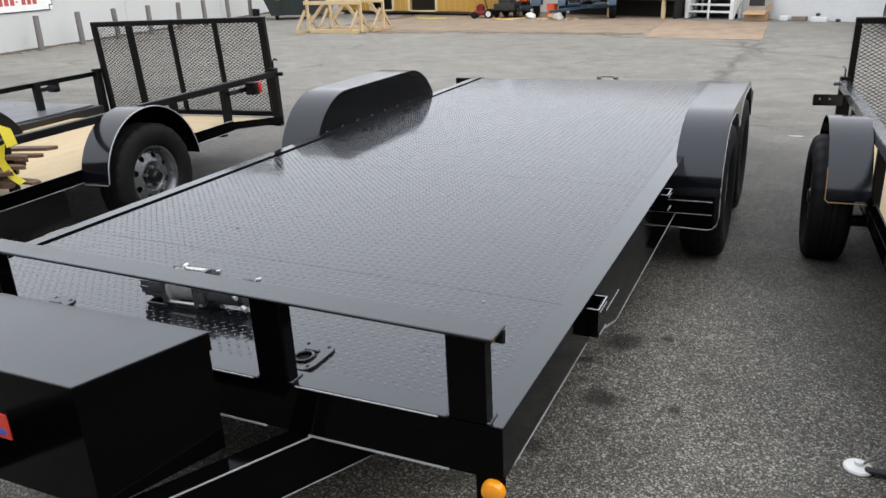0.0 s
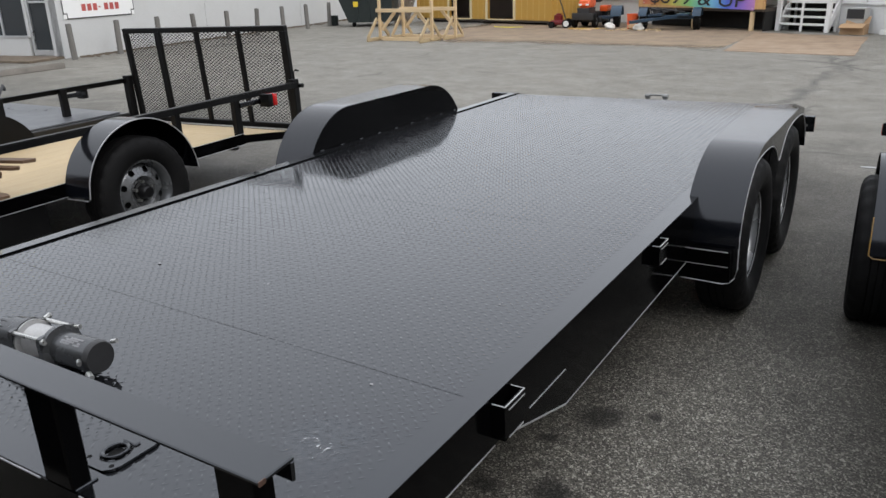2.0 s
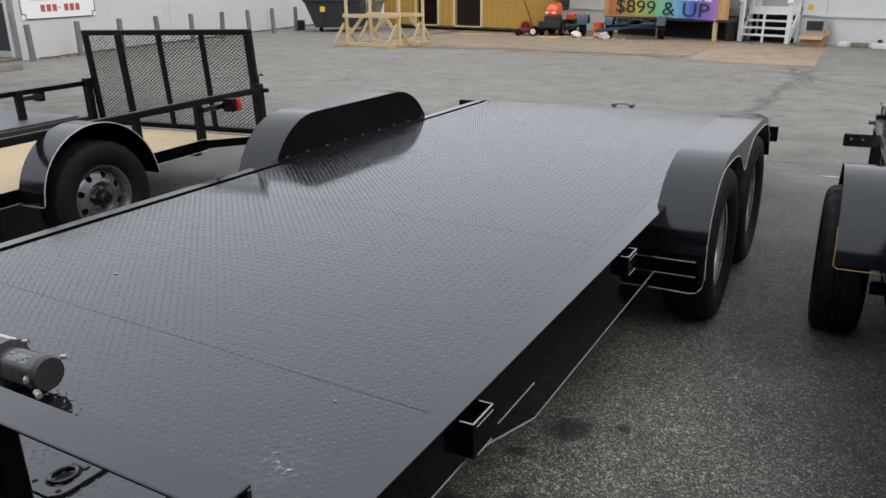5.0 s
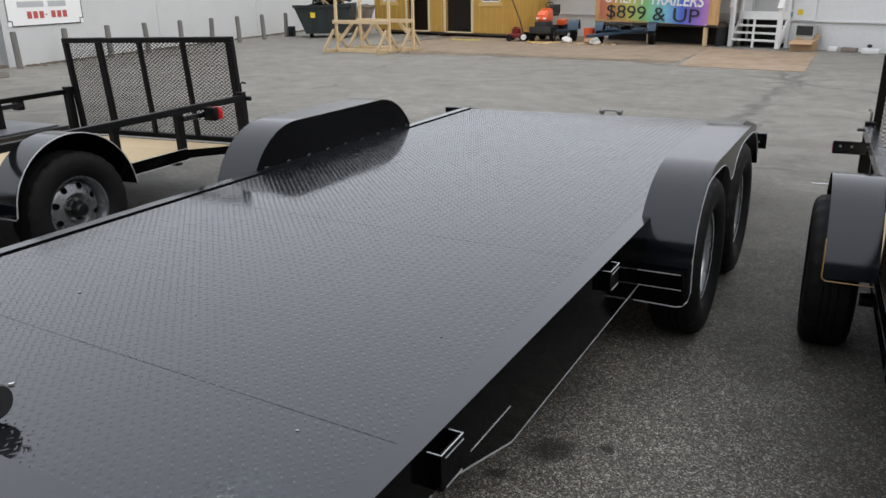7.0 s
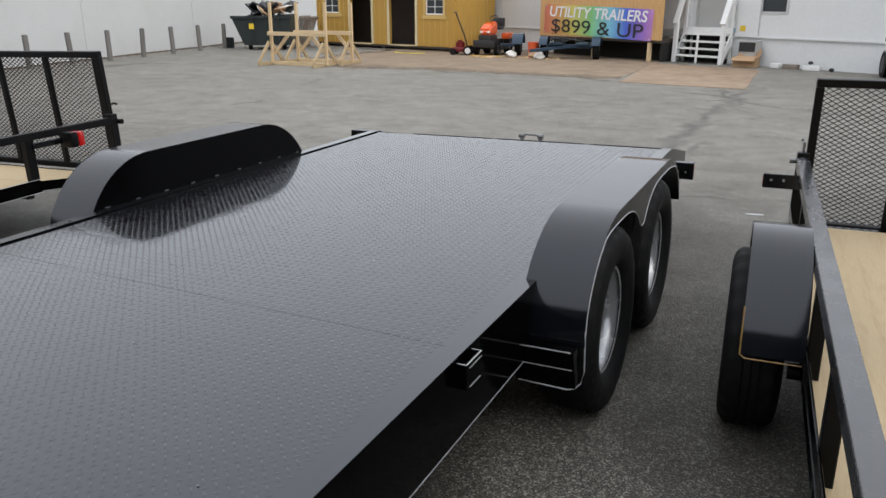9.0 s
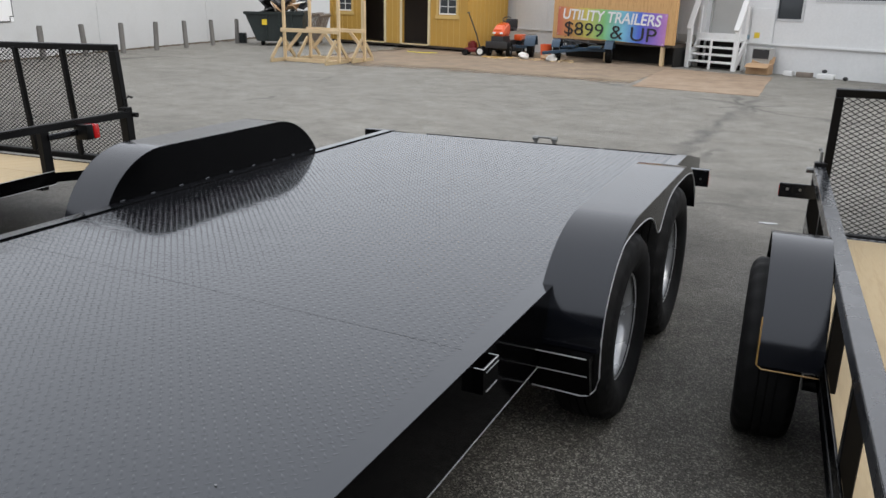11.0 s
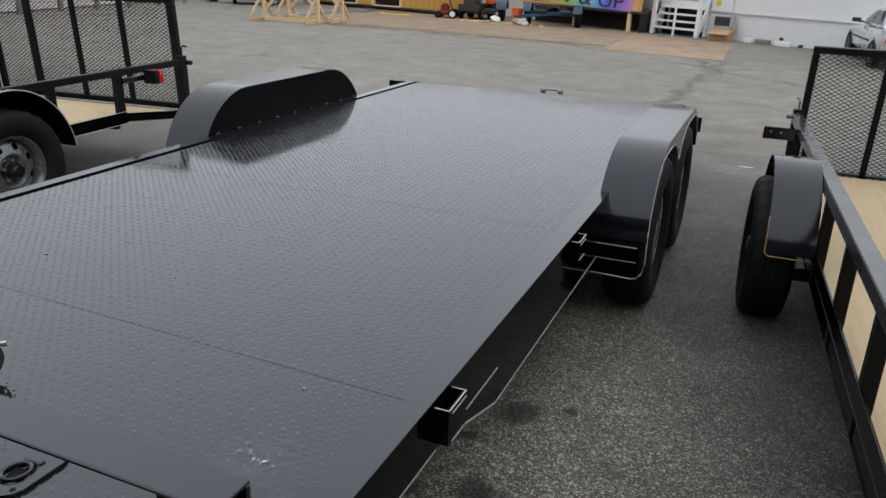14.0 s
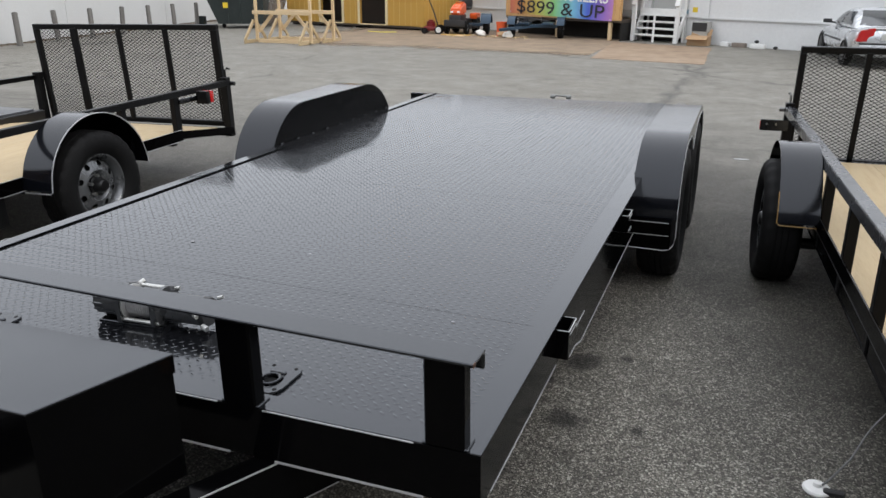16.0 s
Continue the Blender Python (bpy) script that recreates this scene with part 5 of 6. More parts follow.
# scrap timber and strap on the pine deck
SW = thing("scrap_wood_pile", pose(-3.96, 2.24, 0.485, 0, 0, 14), "stack of weathered brown timber offcuts on the pine deck", "wood pile")
rnd = random.Random(11)
for k in range(27):
    lay, row = divmod(k, 6)
    bm = B()
    ln, wd, th = rnd.uniform(0.75, 1.0), rnd.uniform(0.018, 0.034), rnd.uniform(0.012, 0.022)
    prism(bm, [(-ln / 2, -wd), (ln / 2 - rnd.uniform(0, 0.05), -wd), (ln / 2, rnd.uniform(-0.5, 0.5) * wd), (ln / 2 - rnd.uniform(0, 0.08), wd), (-ln / 2, wd)], 0.0, th, "z")
    part("offcut", bm, M["scrap"], SW, m=pose(rnd.uniform(-0.06, 0.06), -0.28 + row * 0.10 + rnd.uniform(-0.02, 0.02), lay * 0.037 + rnd.uniform(0, 0.004), rnd.uniform(-5, 5), rnd.uniform(-2, 2), rnd.uniform(-13, 13)))
ST = thing("ratchet_strap", pose(0, 0, 0), "yellow webbing strap tied over the rail and timber", "strap")
bm = B()


def ribbon(bm, pts, w, across):
    a = Vector(across).normalized() * w / 2
    rows = [(bm.verts.new(Vector(p) - a), bm.verts.new(Vector(p) + a)) for p in pts]
    for p, q in zip(rows, rows[1:]):
        bm.faces.new((p[0], q[0], q[1], p[1]))


ribbon(bm, [(-3.95, 2.10, 0.74), (-3.75, 2.16, 0.80), (-3.55, 2.22, 0.835), (-3.46, 2.27, 0.80), (-3.415, 2.30, 0.775), (-3.405, 2.31, 0.70)], 0.055, (0.15, 1, 0.15))
ribbon(bm, [(-3.47, 2.30, 0.70), (-3.50, 2.30, 0.62), (-3.49, 2.33, 0.54), (-3.46, 2.36, 0.497)], 0.055, (-0.3, 1, 0.1))
bmesh.ops.solidify(bm, geom=bm.faces[:], thickness=0.003)
part("webbing", bm, M["strap"], ST, smooth=60)

# low flatbed beyond the pine-decked trailer
FB = thing("small_flatbed_trailer", pose(-6.05, 4.50, 0, 0, 0, 4), "low dark flatbed trailer with a grey sheet deck", "trailer")
part("frame", boxes((-0.75, 0.75, -3.2, 0.0, 0.32, 0.425), bev=0.006), M["dull"], FB)
bm = B()
box(bm, -0.70, 0.70, -2.9, -0.06, 0.0, 0.012, 0.002, pose(0, 0, 0.426, 0, 0, 0))
part("sheet_deck", bm, M["grey_sheet"], FB)
bm = B()
half_fender(bm, 0.38, 0.74, 0.95, -1.35, 0.26, -4, 184)
prism(bm, [(-1.35 + 0.376 * math.cos(radians(q)), 0.26 + 0.376 * math.sin(radians(q))) for q in range(-4, 185, 6)], 0.945, 0.951)
part("fender", bm, M["bar"], FB)
wheel(FB, (0.85, -1.35, 0.29), r=0.29, w=0.17, rim_r=0.16, side=1)
wheel(FB, (-0.85, -1.35, 0.29), r=0.29, w=0.17, rim_r=0.16, side=-1)
bm = B()
pipe(bm, [(0.3, -0.9, 0.46), (0.2, -0.75, 0.62), (0.1, -0.62, 0.70), (0.05, -0.58, 0.66)], 0.012, 6)
part("tie_bar", bm, M["dull"], FB)

# white plug-in foot and its cord
PL = thing("cord_weight", pose(0.298, 2.154, 0, 0, 0, 0), "round white foot with a grey cord on the asphalt", "cord")
bm = B()
lathe(bm, [(0.0, 0.0), (0.040, 0.0), (0.042, 0.006), (0.038, 0.012), (0.014, 0.017), (0.011, 0.028), (0.0, 0.030)], "z", 28)
part("foot", bm, M["sticker"], PL)
bm = B()
pipe(bm, [(0.012, -0.004, 0.024), (0.03, 0.01, 0.036), (0.06, 0.045, 0.06), (0.09, 0.08, 0.085), (0.13, 0.145, 0.14), (0.155, 0.172, 0.17), (0.18, 0.185, 0.205), (0.205, 0.175, 0.245), (0.235, 0.155, 0.285), (0.29, 0.12, 0.335)], 0.0036, 8)
part("cord", bm, M["cable"], PL)
part("plug", boxes((0.015, 0.075, -0.028, -0.008, 0.004, 0.024), bev=0.005), M["mower_black"], PL)

# white litter on the asphalt
bm = B()
prism(bm, [(-0.075, -0.02), (0.0, -0.035), (0.08, -0.015), (0.075, 0.02), (0.01, 0.03), (-0.07, 0.015)], 0.001, 0.006, "z")
single("paper_scrap", bm, M["drum"], "flattened white paper scrap on the asphalt", "litter", m=pose(0.0, 6.93, 0, 0, 0, 8) @ Matrix.Scale(0.8, 4))

# the far side of the yard is laid out on its own axes and set down at the end
NEAR = set(bpy.data.objects)
bm = B()
rnd = random.Random(31)
corners = [(-0.50, 14.86), (-0.42, 18.80), (-2.74, 19.60), (-2.66, 15.20)]
rim = []
for (x0, y0), (x1, y1) in zip(corners, corners[1:] + corners[:1]):
    for k in range(40):
        u = k / 40
        wave = 0.014 * math.sin(u * 9) + 0.006 * math.sin(u * 31 + 1)
        rim.append((x0 + (x1 - x0) * u + wave + rnd.gauss(0, 0.003), y0 + (y1 - y0) * u + wave + rnd.gauss(0, 0.003)))
prism(bm, rim, -0.03, 0.008, "z")
single("pavement", bm, M["slab"], "clay-stained concrete pad in front of the office steps", "pavement", kind="structure", smooth=0)

wash_at = pose(-6.2, 18.6, 0, 0, 0, -2)
bm = B()
prism(bm, [(-5.4, -3.8), (3.5, -3.8), (3.5, 3.6), (-5.4, 3.6)], 0.001, 0.005, "z")
single("clay_wash", bm, M["wash"], "thin brown clay and sawdust washed over the asphalt", "dirt", m=wash_at, kind="structure", smooth=0)


# block building on the far side of the yard
WL = thing("wall_west", pose(-14.75, 10.3, 0, 0, 0, 99.7), "white painted block wall of a shop building", "wall", kind="structure")
part("wall_face", boxes((0.0, 24.0, -0.006, 0.25, 0.0, 4.2)), M["white_wall"], WL, smooth=0)
bm = B()
for x in (4.9, 9.8, 14.7, 19.6):
    box(bm, x - 0.02, x + 0.02, -0.016, -0.006, 0.0, 4.2)
part("pilaster_joint", bm, M["white_wall"], WL, smooth=0)
part("coping", boxes((0.0, 24.0, -0.03, 0.28, 4.2, 4.3)), M["concrete"], WL)
# street front with door and shop window
WF = thing("wall_south", pose(-14.75, 10.3, 0, 0, 0, 9.7), "white shop front with glazed door and windows", "wall", kind="structure")
part("low_wall", boxes((-6.0, -0.86, 0.0, 0.22, 0.0, 0.42)), M["white_wall"], WF, smooth=0)
part("corner_pier", boxes((-0.17, 0.0, 0.0, 0.22, 0.0, 4.2), (-0.86, -0.80, 0.001, 0.22, 0.42, 4.2)), M["white_wall"], WF, smooth=0)
part("lintel", boxes((-6.0, -0.17, 0.002, 0.22, 2.3, 4.2)), M["white_wall"], WF, smooth=0)
part("sill", boxes((-6.0, -0.86, -0.02, 0.10, 0.42, 0.455)), M["alu"], WF)
for x0, x1 in ((-6.0, -4.0), (-3.96, -2.27)):
    part("panel", boxes((x0 + 0.01, x1 - 0.01, 0.06, 0.10, 0.455, 2.3)), M["blue_panel"], WF)
for x in (-2.24, -1.56, -0.885):
    part("mullion", boxes((x - 0.025, x + 0.025, 0.03, 0.11, 0.455, 2.3), bev=0.004), M["alu"], WF)
for x0, x1 in ((-2.215, -1.585), (-1.535, -0.91)):
    part("pane", boxes((x0, x1, 0.06, 0.068, 0.455, 2.3)), M["glass"], WF)
SD = new("door_1")
SD.parent = WF
SD.matrix_local = pose(0, 0, 0)
part("frame", boxes((-0.80, -0.74, 0.02, 0.12, 0.06, 2.28), (-0.23, -0.17, 0.02, 0.12, 0.06, 2.28), (-0.74, -0.23, 0.02, 0.12, 0.06, 0.17)), M["alu"], SD)
part("pane", boxes((-0.74, -0.23, 0.06, 0.068, 0.17, 2.28)), M["glass"], SD)
part("push_bar", boxes((-0.73, -0.24, 0.02, 0.05, 1.10, 1.14), bev=0.004), M["alu"], SD)
part("threshold", boxes((-6.0, 0.0, -0.9, 0.02, 0.0, 0.05), bev=0.01), M["dirt"], WF, "low dirt-covered walk before the shop")
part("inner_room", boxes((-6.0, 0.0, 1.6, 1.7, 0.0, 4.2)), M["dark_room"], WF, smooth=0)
# shop sign
SG = thing("wall_sign", WL.matrix_basis @ pose(1.19, -0.012, 1.345) @ Matrix.Diagonal((0.93, 1, 1, 1)), "white wall sign with black border and faded lettering", "sign")
part("board", boxes((-1.12, 1.12, -0.012, 0.0, -0.58, 0.58), bev=0.004), M["sign_white"], SG)
bm = B()
for x0, x1, z0, z1 in ((-1.0, 1.0, -0.585, -0.565), (-1.0, 1.0, 0.565, 0.585), (-1.12, -1.10, -0.47, 0.47), (1.10, 1.12, -0.47, 0.47)):
    box(bm, x0, x1, -0.016, -0.012, z0, z1)
for sx in (1, -1):
    for sz in (1, -1):
        box(bm, *sorted((sx * 1.0, sx * 1.02)), -0.016, -0.012, *sorted((sz * 0.47, sz * 0.585)))
        box(bm, *sorted((sx * 1.0, sx * 1.12)), -0.0165, -0.0125, *sorted((sz * 0.465, sz * 0.485)))
part("border", bm, M["sign_black"], SG)
for k in range(7):
    if k != 3:
        x = -0.56 + k * 0.175
        part("number_bar", boxes((x, x + 0.125, -0.017, -0.013, -0.44, -0.30)), M["sign_red"], SG, "faded red bar of lettering")
part("number_bar", boxes((-0.04, 0.02, -0.017, -0.013, -0.385, -0.36)), M["sign_red"], SG, "faded red bar of lettering")
for x0, x1, z in ((-0.80, -0.05, -0.16), (0.08, 0.62, -0.16), (-0.70, 0.70, 0.10), (-0.55, 0.55, 0.33)):
    part("script_bar", boxes((x0, x1, -0.017, -0.013, z - 0.055, z + 0.055)), M["sign_grey"], SG, "faded grey bar of lettering")

# posts along the wall
post_me = None
rnd = random.Random(3)
for k in range(9):
    y = 10.25 + 1.21 * k
    x = -14.35 - 0.096 * (y - 10.25)
    if post_me is None:
        bm = B()
        rod(bm, (0, 0, -0.05), (0, 0, 0.70), 0.062, 14, 0.058)
        bmesh.ops.bevel(bm, geom=[e for e in bm.edges if abs(e.verts[0].co.z - 0.70) < 1e-4 and abs(e.verts[1].co.z - 0.70) < 1e-4], offset=0.012, segments=2, affect="EDGES")
        post_me = mesh_of("timber_bollard", bm, M["post_wood"])
    ob = new("timber_bollard", post_me)
    ob.matrix_basis = pose(x, y, 0, rnd.uniform(-3, 3), rnd.uniform(-3, 3), rnd.uniform(0, 360))
    tagged(ob, "short grey weathered timber post along the white wall", "bollard", "posts along the wall")
bm = B()
rnd = random.Random(9)
for k in range(700):
    y = 10.6 + 12.5 * rnd.random()
    x = -14.80 - 0.17 * (y - 10.3) + 0.12 + abs(rnd.gauss(0, 0.12))
    r = rnd.uniform(0.015, 0.05)
    box(bm, -r, r, -r * 0.6, r * 0.6, -0.01, r * 0.5, 0, pose(x, y, 0, 0, 0, rnd.uniform(0, 180)))
single("leaf_litter", bm, M["dirt"], "dry leaves and soil along the foot of the wall", "litter", kind="stuff", smooth=0)
# wheel stop
bm = B()
prism(bm, [(-0.09, 0.0), (0.09, 0.0), (0.065, 0.10), (-0.065, 0.10)], -0.85, 0.85, "y")
bmesh.ops.bevel(bm, geom=bm.edges[:], offset=0.012, segments=2, affect="EDGES")
single("wheel_stop", bm, M["old_concrete"], "worn concrete wheel stop in front of the shop", "wheel stop", m=pose(-13.15, 8.30, 0, 0, 0, 3))

# rubbish container
DU = thing("waste_container", pose(-14.02, 20.40, 0, 0, 0, 24) @ Matrix.Diagonal((0.79, 0.9, 1.0, 1)), "dark green steel waste container heaped with rubbish", "container")
bm = B()
prism(bm, [(-0.72, 0.13), (0.92, 0.13), (1.0, 0.98), (-1.12, 0.88)], -0.75, 0.75, "y")
part("body", bm, M["bin"], DU)
bm = B()
for x in (-0.35, 0.1, 0.55):
    box(bm, x - 0.03, x + 0.03, -0.79, -0.75, 0.15, 0.90)
box(bm, -1.16, 1.04, -0.80, -0.75, 0.86, 0.94, 0.005)
part("ribs", bm, M["bin"], DU)
part("label", boxes((-0.50, -0.32, -0.797, -0.790, 0.58, 0.73)), M["yellow"], DU, "yellow warning label")
for x in (-0.55, 0.7):
    part("castor", rods(((x, -0.6, 0.07), (x, -0.5, 0.07), 0.07, 16)), M["rubber"], DU)
bm = B()
box(bm, -0.85, 0.15, -0.7, 0.72, 0.0, 0.03, 0.005, pose(0.0, 0.05, 0.98, -8, -14, 6))
part("lid", bm, M["bin_lid"], DU)
rnd = random.Random(21)
for k in range(12):
    x = rnd.uniform(-0.5, 0.85)
    bm = B()
    box(bm, -0.25, 0.25, -0.18, 0.18, -0.02, 0.02, 0, pose(x, rnd.uniform(-0.5, 0.4), 1.02 + rnd.uniform(0, 0.18), rnd.uniform(-40, 40), rnd.uniform(-35, 35), rnd.uniform(0, 180)))
    part("scrap_sheet", bm, M["bin_lid"], DU, "black scrap sheet heaped on top")
for k in range(6):
    x = rnd.uniform(-0.3, 0.8)
    bm = B()
    box(bm, -0.22, 0.22, -0.14, 0.14, -0.012, 0.012, 0, pose(x, rnd.uniform(-0.72, -0.2), 1.05 + rnd.uniform(0, 0.16), rnd.uniform(-60, 60), rnd.uniform(-35, 35), rnd.uniform(0, 180)))
    part("sheeting", bm, M["tarp"] if k % 3 == 0 else M["card"], DU, "pale torn board hanging out of the heap")
# small bin post beside it
single("junction_box", boxes((-0.10, 0.10, -0.08, 0.08, 0.0, 0.30), bev=0.01), M["bin"], "small dark steel box at the wall's foot", "box", m=pose(-15.25, 20.15, 0))
# pallets leaning on the shed
for k, (x, tilt) in enumerate(((-13.76, 15), (-13.59, 20))):
    PA = thing("leaning_pallet", pose(x, 21.55, 0, 0, 0, 14) @ pose(0, 0, 0, 0, tilt, 0), "grey slatted pallet leaning against the shed", "pallet", "leaning pallets")
    for j in range(6):
        part("slat", boxes((0.0, 0.018, -0.5 + j * 0.18, -0.39 + j * 0.18, 0.0, 0.95), bev=0.003), M["pallet"], PA)
    for z in (0.03, 0.44, 0.86):
        part("bearer", boxes((0.0185, 0.06, -0.5, 0.51, z, z + 0.06), bev=0.003), M["pallet"], PA)

# timber rack of new lumber
RK = thing("timber_stand", pose(-9.82, 16.15, 0, 0, 0, 0), "new pine lumber stand with braced posts", "stand")
for y, xs in ((-0.43, (-0.75, 0.67)), (0.42, (-0.63, 0.82))):
    for k, x in enumerate(xs):
        part("post", boxes((x - 0.030, x + 0.030, y - 0.030, y + 0.030, 0.04, 1.34), bev=0.004), M["pine_z"], RK)
        part("foot", boxes((x - 0.070, x - 0.032, y - 0.48, y + 0.48, 0.0, 0.08), bev=0.004), M["pine"], RK)
        for sy in (-1, 1):
            part("brace", beams(((x - 0.051, y + sy * 0.45, 0.08), (x - 0.051, y + sy * 0.04, 0.50), 0.036, 0.075), bev=0.003), M["pine"], RK)
        toward = 1 if k == 0 else -1
        part("knee_brace", beams(((x + toward * 0.03, y + 0.052, 0.24), (x + toward * 0.40, y + 0.052, 0.64), 0.036, 0.075), bev=0.003), M["pine_x"], RK)
    part("rail", boxes((xs[0] - 0.06, xs[1] + 0.06, y - 0.070, y - 0.032, 0.64, 0.725), bev=0.004), M["pine_x"], RK)
    part("tie", boxes((xs[0] + 0.032, xs[1] - 0.072, y - 0.02, y + 0.018, 0.0, 0.085), bev=0.004), M["pine_x"], RK)
part("loose_board", boxes((-0.66, 0.58, -0.36, -0.27, 0.0, 0.03), bev=0.004), M["pine_x"], RK)

# ochre garden shed
SH = thing("garden_shed", pose(-8.42, 21.20, 0, 0, 0, -13), "ochre-painted wooden garden shed with open doorways", "shed")
SWD, SDP, SHH = 5.26, 2.05, 2.25
openings = [(-3.86, -3.02, 0.14, 2.0), (-2.32, -1.36, 0.14, 2.0)]
windows = [(-4.92, -4.34, 0.98, 1.85), (-0.98, -0.36, 0.98, 1.85)]
def wall_with_holes(x0, x1, z0, z1, holes, y0, y1, material, parent):
    """A wall built of panels round its openings."""
    xs = sorted({x0, x1, *[h[0] for h in holes], *[h[1] for h in holes]})
    for a, b in zip(xs, xs[1:]):
        z = z0
        for h in sorted([h for h in holes if h[0] <= a + 1e-6 and h[1] >= b - 1e-6], key=lambda q: q[2]):
            if h[2] > z:
                part("wall_panel", boxes((a, b, y0, y1, z, h[2])), material, parent, smooth=0)
            z = h[3]
        if z < z1:
            part("wall_panel", boxes((a, b, y0, y1, z, z1)), material, parent, smooth=0)


wall_with_holes(-SWD, 0.0, 0.12, SHH, openings + windows, 0.0, 0.09, M["ochre"], SH)
part("side_wall", boxes((-0.09, 0.0, 0.091, SDP, 0.12, SHH)), M["ochre"], SH, smooth=0)
part("side_wall", boxes((-SWD, -SWD + 0.09, 0.091, SDP, 0.12, SHH)), M["ochre"], SH, smooth=0)
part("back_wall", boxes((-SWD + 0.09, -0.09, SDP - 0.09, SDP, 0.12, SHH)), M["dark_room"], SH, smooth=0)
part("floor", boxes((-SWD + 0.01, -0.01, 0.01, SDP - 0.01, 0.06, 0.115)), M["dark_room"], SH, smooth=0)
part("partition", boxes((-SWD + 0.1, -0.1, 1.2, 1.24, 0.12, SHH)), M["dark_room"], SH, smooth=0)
for x in (-SWD + 0.15, -2.65, -0.15):
    part("skid", boxes((x - 0.06, x + 0.06, 0.1, SDP - 0.1, 0.0, 0.06)), M["post_wood"], SH)
x = -SWD + 0.10
while x < -0.10:
    hit = [h for h in openings + windows if h[0] - 0.02 < x < h[1] + 0.02]
    if not hit:
        part("siding_groove", boxes((x - 0.006, x + 0.006, -0.005, 0.0, 0.13, SHH - 0.02)), M["ochre_light"], SH, smooth=0)
    else:
        for h in hit:
            if h[2] > 0.3:
                part("siding_groove", boxes((x - 0.006, x + 0.006, -0.005, 0.0, 0.13, h[2] - 0.06)), M["ochre_light"], SH, smooth=0)
    x += 0.205
for y in [0.25 + 0.2 * j for j in range(9)]:
    part("siding_groove", boxes((0.0, 0.005, y - 0.006, y + 0.006, 0.13, SHH - 0.02)), M["ochre_light"], SH, smooth=0)
for x0, x1 in ((-0.10, 0.012), (-SWD - 0.012, -SWD + 0.10)):
    part("corner_trim", boxes((x0, x1, -0.022, -0.006, 0.11, SHH)), M["ochre"], SH)
part("corner_trim", boxes((0.006, 0.022, -0.022, 0.10, 0.11, SHH)), M["ochre"], SH)
for x0, x1, z0, z1 in openings:
    part("door_trim", boxes((x0 - 0.08, x0, -0.024, -0.006, z0 - 0.02, z1 + 0.08), (x1, x1 + 0.08, -0.024, -0.006, z0 - 0.02, z1 + 0.08), (x0, x1, -0.024, -0.006, z0 - 0.035, z0), (x0, x1, -0.024, -0.006, z1, z1 + 0.08)), M["cream"], SH)
for x0, x1, z0, z1 in windows:
    wd = new("window_1")
    wd.parent = SH
    part("frame", boxes((x0 - 0.075, x0, -0.026, -0.006, z0 - 0.02, z1 + 0.075), (x1, x1 + 0.075, -0.026, -0.006, z0 - 0.02, z1 + 0.075), (x0 - 0.11, x1 + 0.11, -0.028, -0.006, z0 - 0.11, z0 - 0.02)), M["ochre_light"], wd)
    part("sash", boxes((x0, x0 + 0.035, 0.01, 0.04, z0, z1), (x1 - 0.035, x1, 0.01, 0.04, z0, z1), (x0 + 0.035, x1 - 0.035, 0.01, 0.04, z0, z0 + 0.04), (x0 + 0.035, x1 - 0.035, 0.01, 0.04, z0 + 0.40, z0 + 0.44), ((x0 + x1) / 2 - 0.01, (x0 + x1) / 2 + 0.01, 0.012, 0.038, z0 + 0.04, z1), (x0 + 0.035, x1 - 0.035, 0.014, 0.036, z0 + 0.21, z0 + 0.225)), M["white_wood"], wd)
    part("pane", boxes((x0 + 0.03, x1 - 0.03, 0.022, 0.027, z0 + 0.03, z1)), M["glass"], wd)
bm = B()
prism(bm, [(-0.2, SHH), (SDP / 2, SHH + 0.5), (SDP + 0.2, SHH), (SDP + 0.2, SHH + 0.06), (SDP / 2, SHH + 0.58), (-0.2, SHH + 0.06)], -SWD - 0.15, 0.15)
part("roof", bm, M["shingle"], SH, smooth=0)

# office: long white mobile building
MH = thing("mobile_office", pose(0, 19.65, 0, 0, 0, -25), "long white metal-sided mobile office with skirting", "building")
wall_with_holes(-8.9, 7.5, 0.62, 3.0, [(-2.30, -1.40, 0.74, 2.8), (-0.60, -0.03, 1.15, 2.2), (0.24, 1.75, 1.56, 2.3)], 0.0, 0.12, M["mh_wall"], MH)
part("skirting", boxes((-8.9, -2.55, 0.03, 0.10, 0.0, 0.62), (-1.30, 7.5, 0.03, 0.10, 0.0, 0.62)), M["mh_wall"], MH, smooth=0)
part("skirt_trim", boxes((-8.9, -2.55, -0.025, 0.0, 0.60, 0.645), (-1.30, 7.5, -0.025, 0.0, 0.60, 0.645)), M["mh_wall"], MH)
for k in range(12):
    x = -8.5 + 1.22 * k
    if not (-2.45 < x < -1.4 or -0.65 < x < 1.8):
        part("wall_batten", boxes((x - 0.012, x + 0.012, -0.008, 0.0, 0.645, 2.98)), M["mh_wall"], MH)
part("roof", boxes((-9.0, 7.6, -0.1, 3.6, 3.0, 3.12)), M["mh_wall"], MH)
part("end_wall", boxes((-8.9, -8.78, 0.121, 3.5, 0.0, 3.0), (7.38, 7.5, 0.121, 3.5, 0.0, 3.0)), M["mh_wall"], MH, smooth=0)
part("back_wall", boxes((-8.9, 7.5, 3.5, 3.6, 0.0, 3.0)), M["mh_wall"], MH, smooth=0)
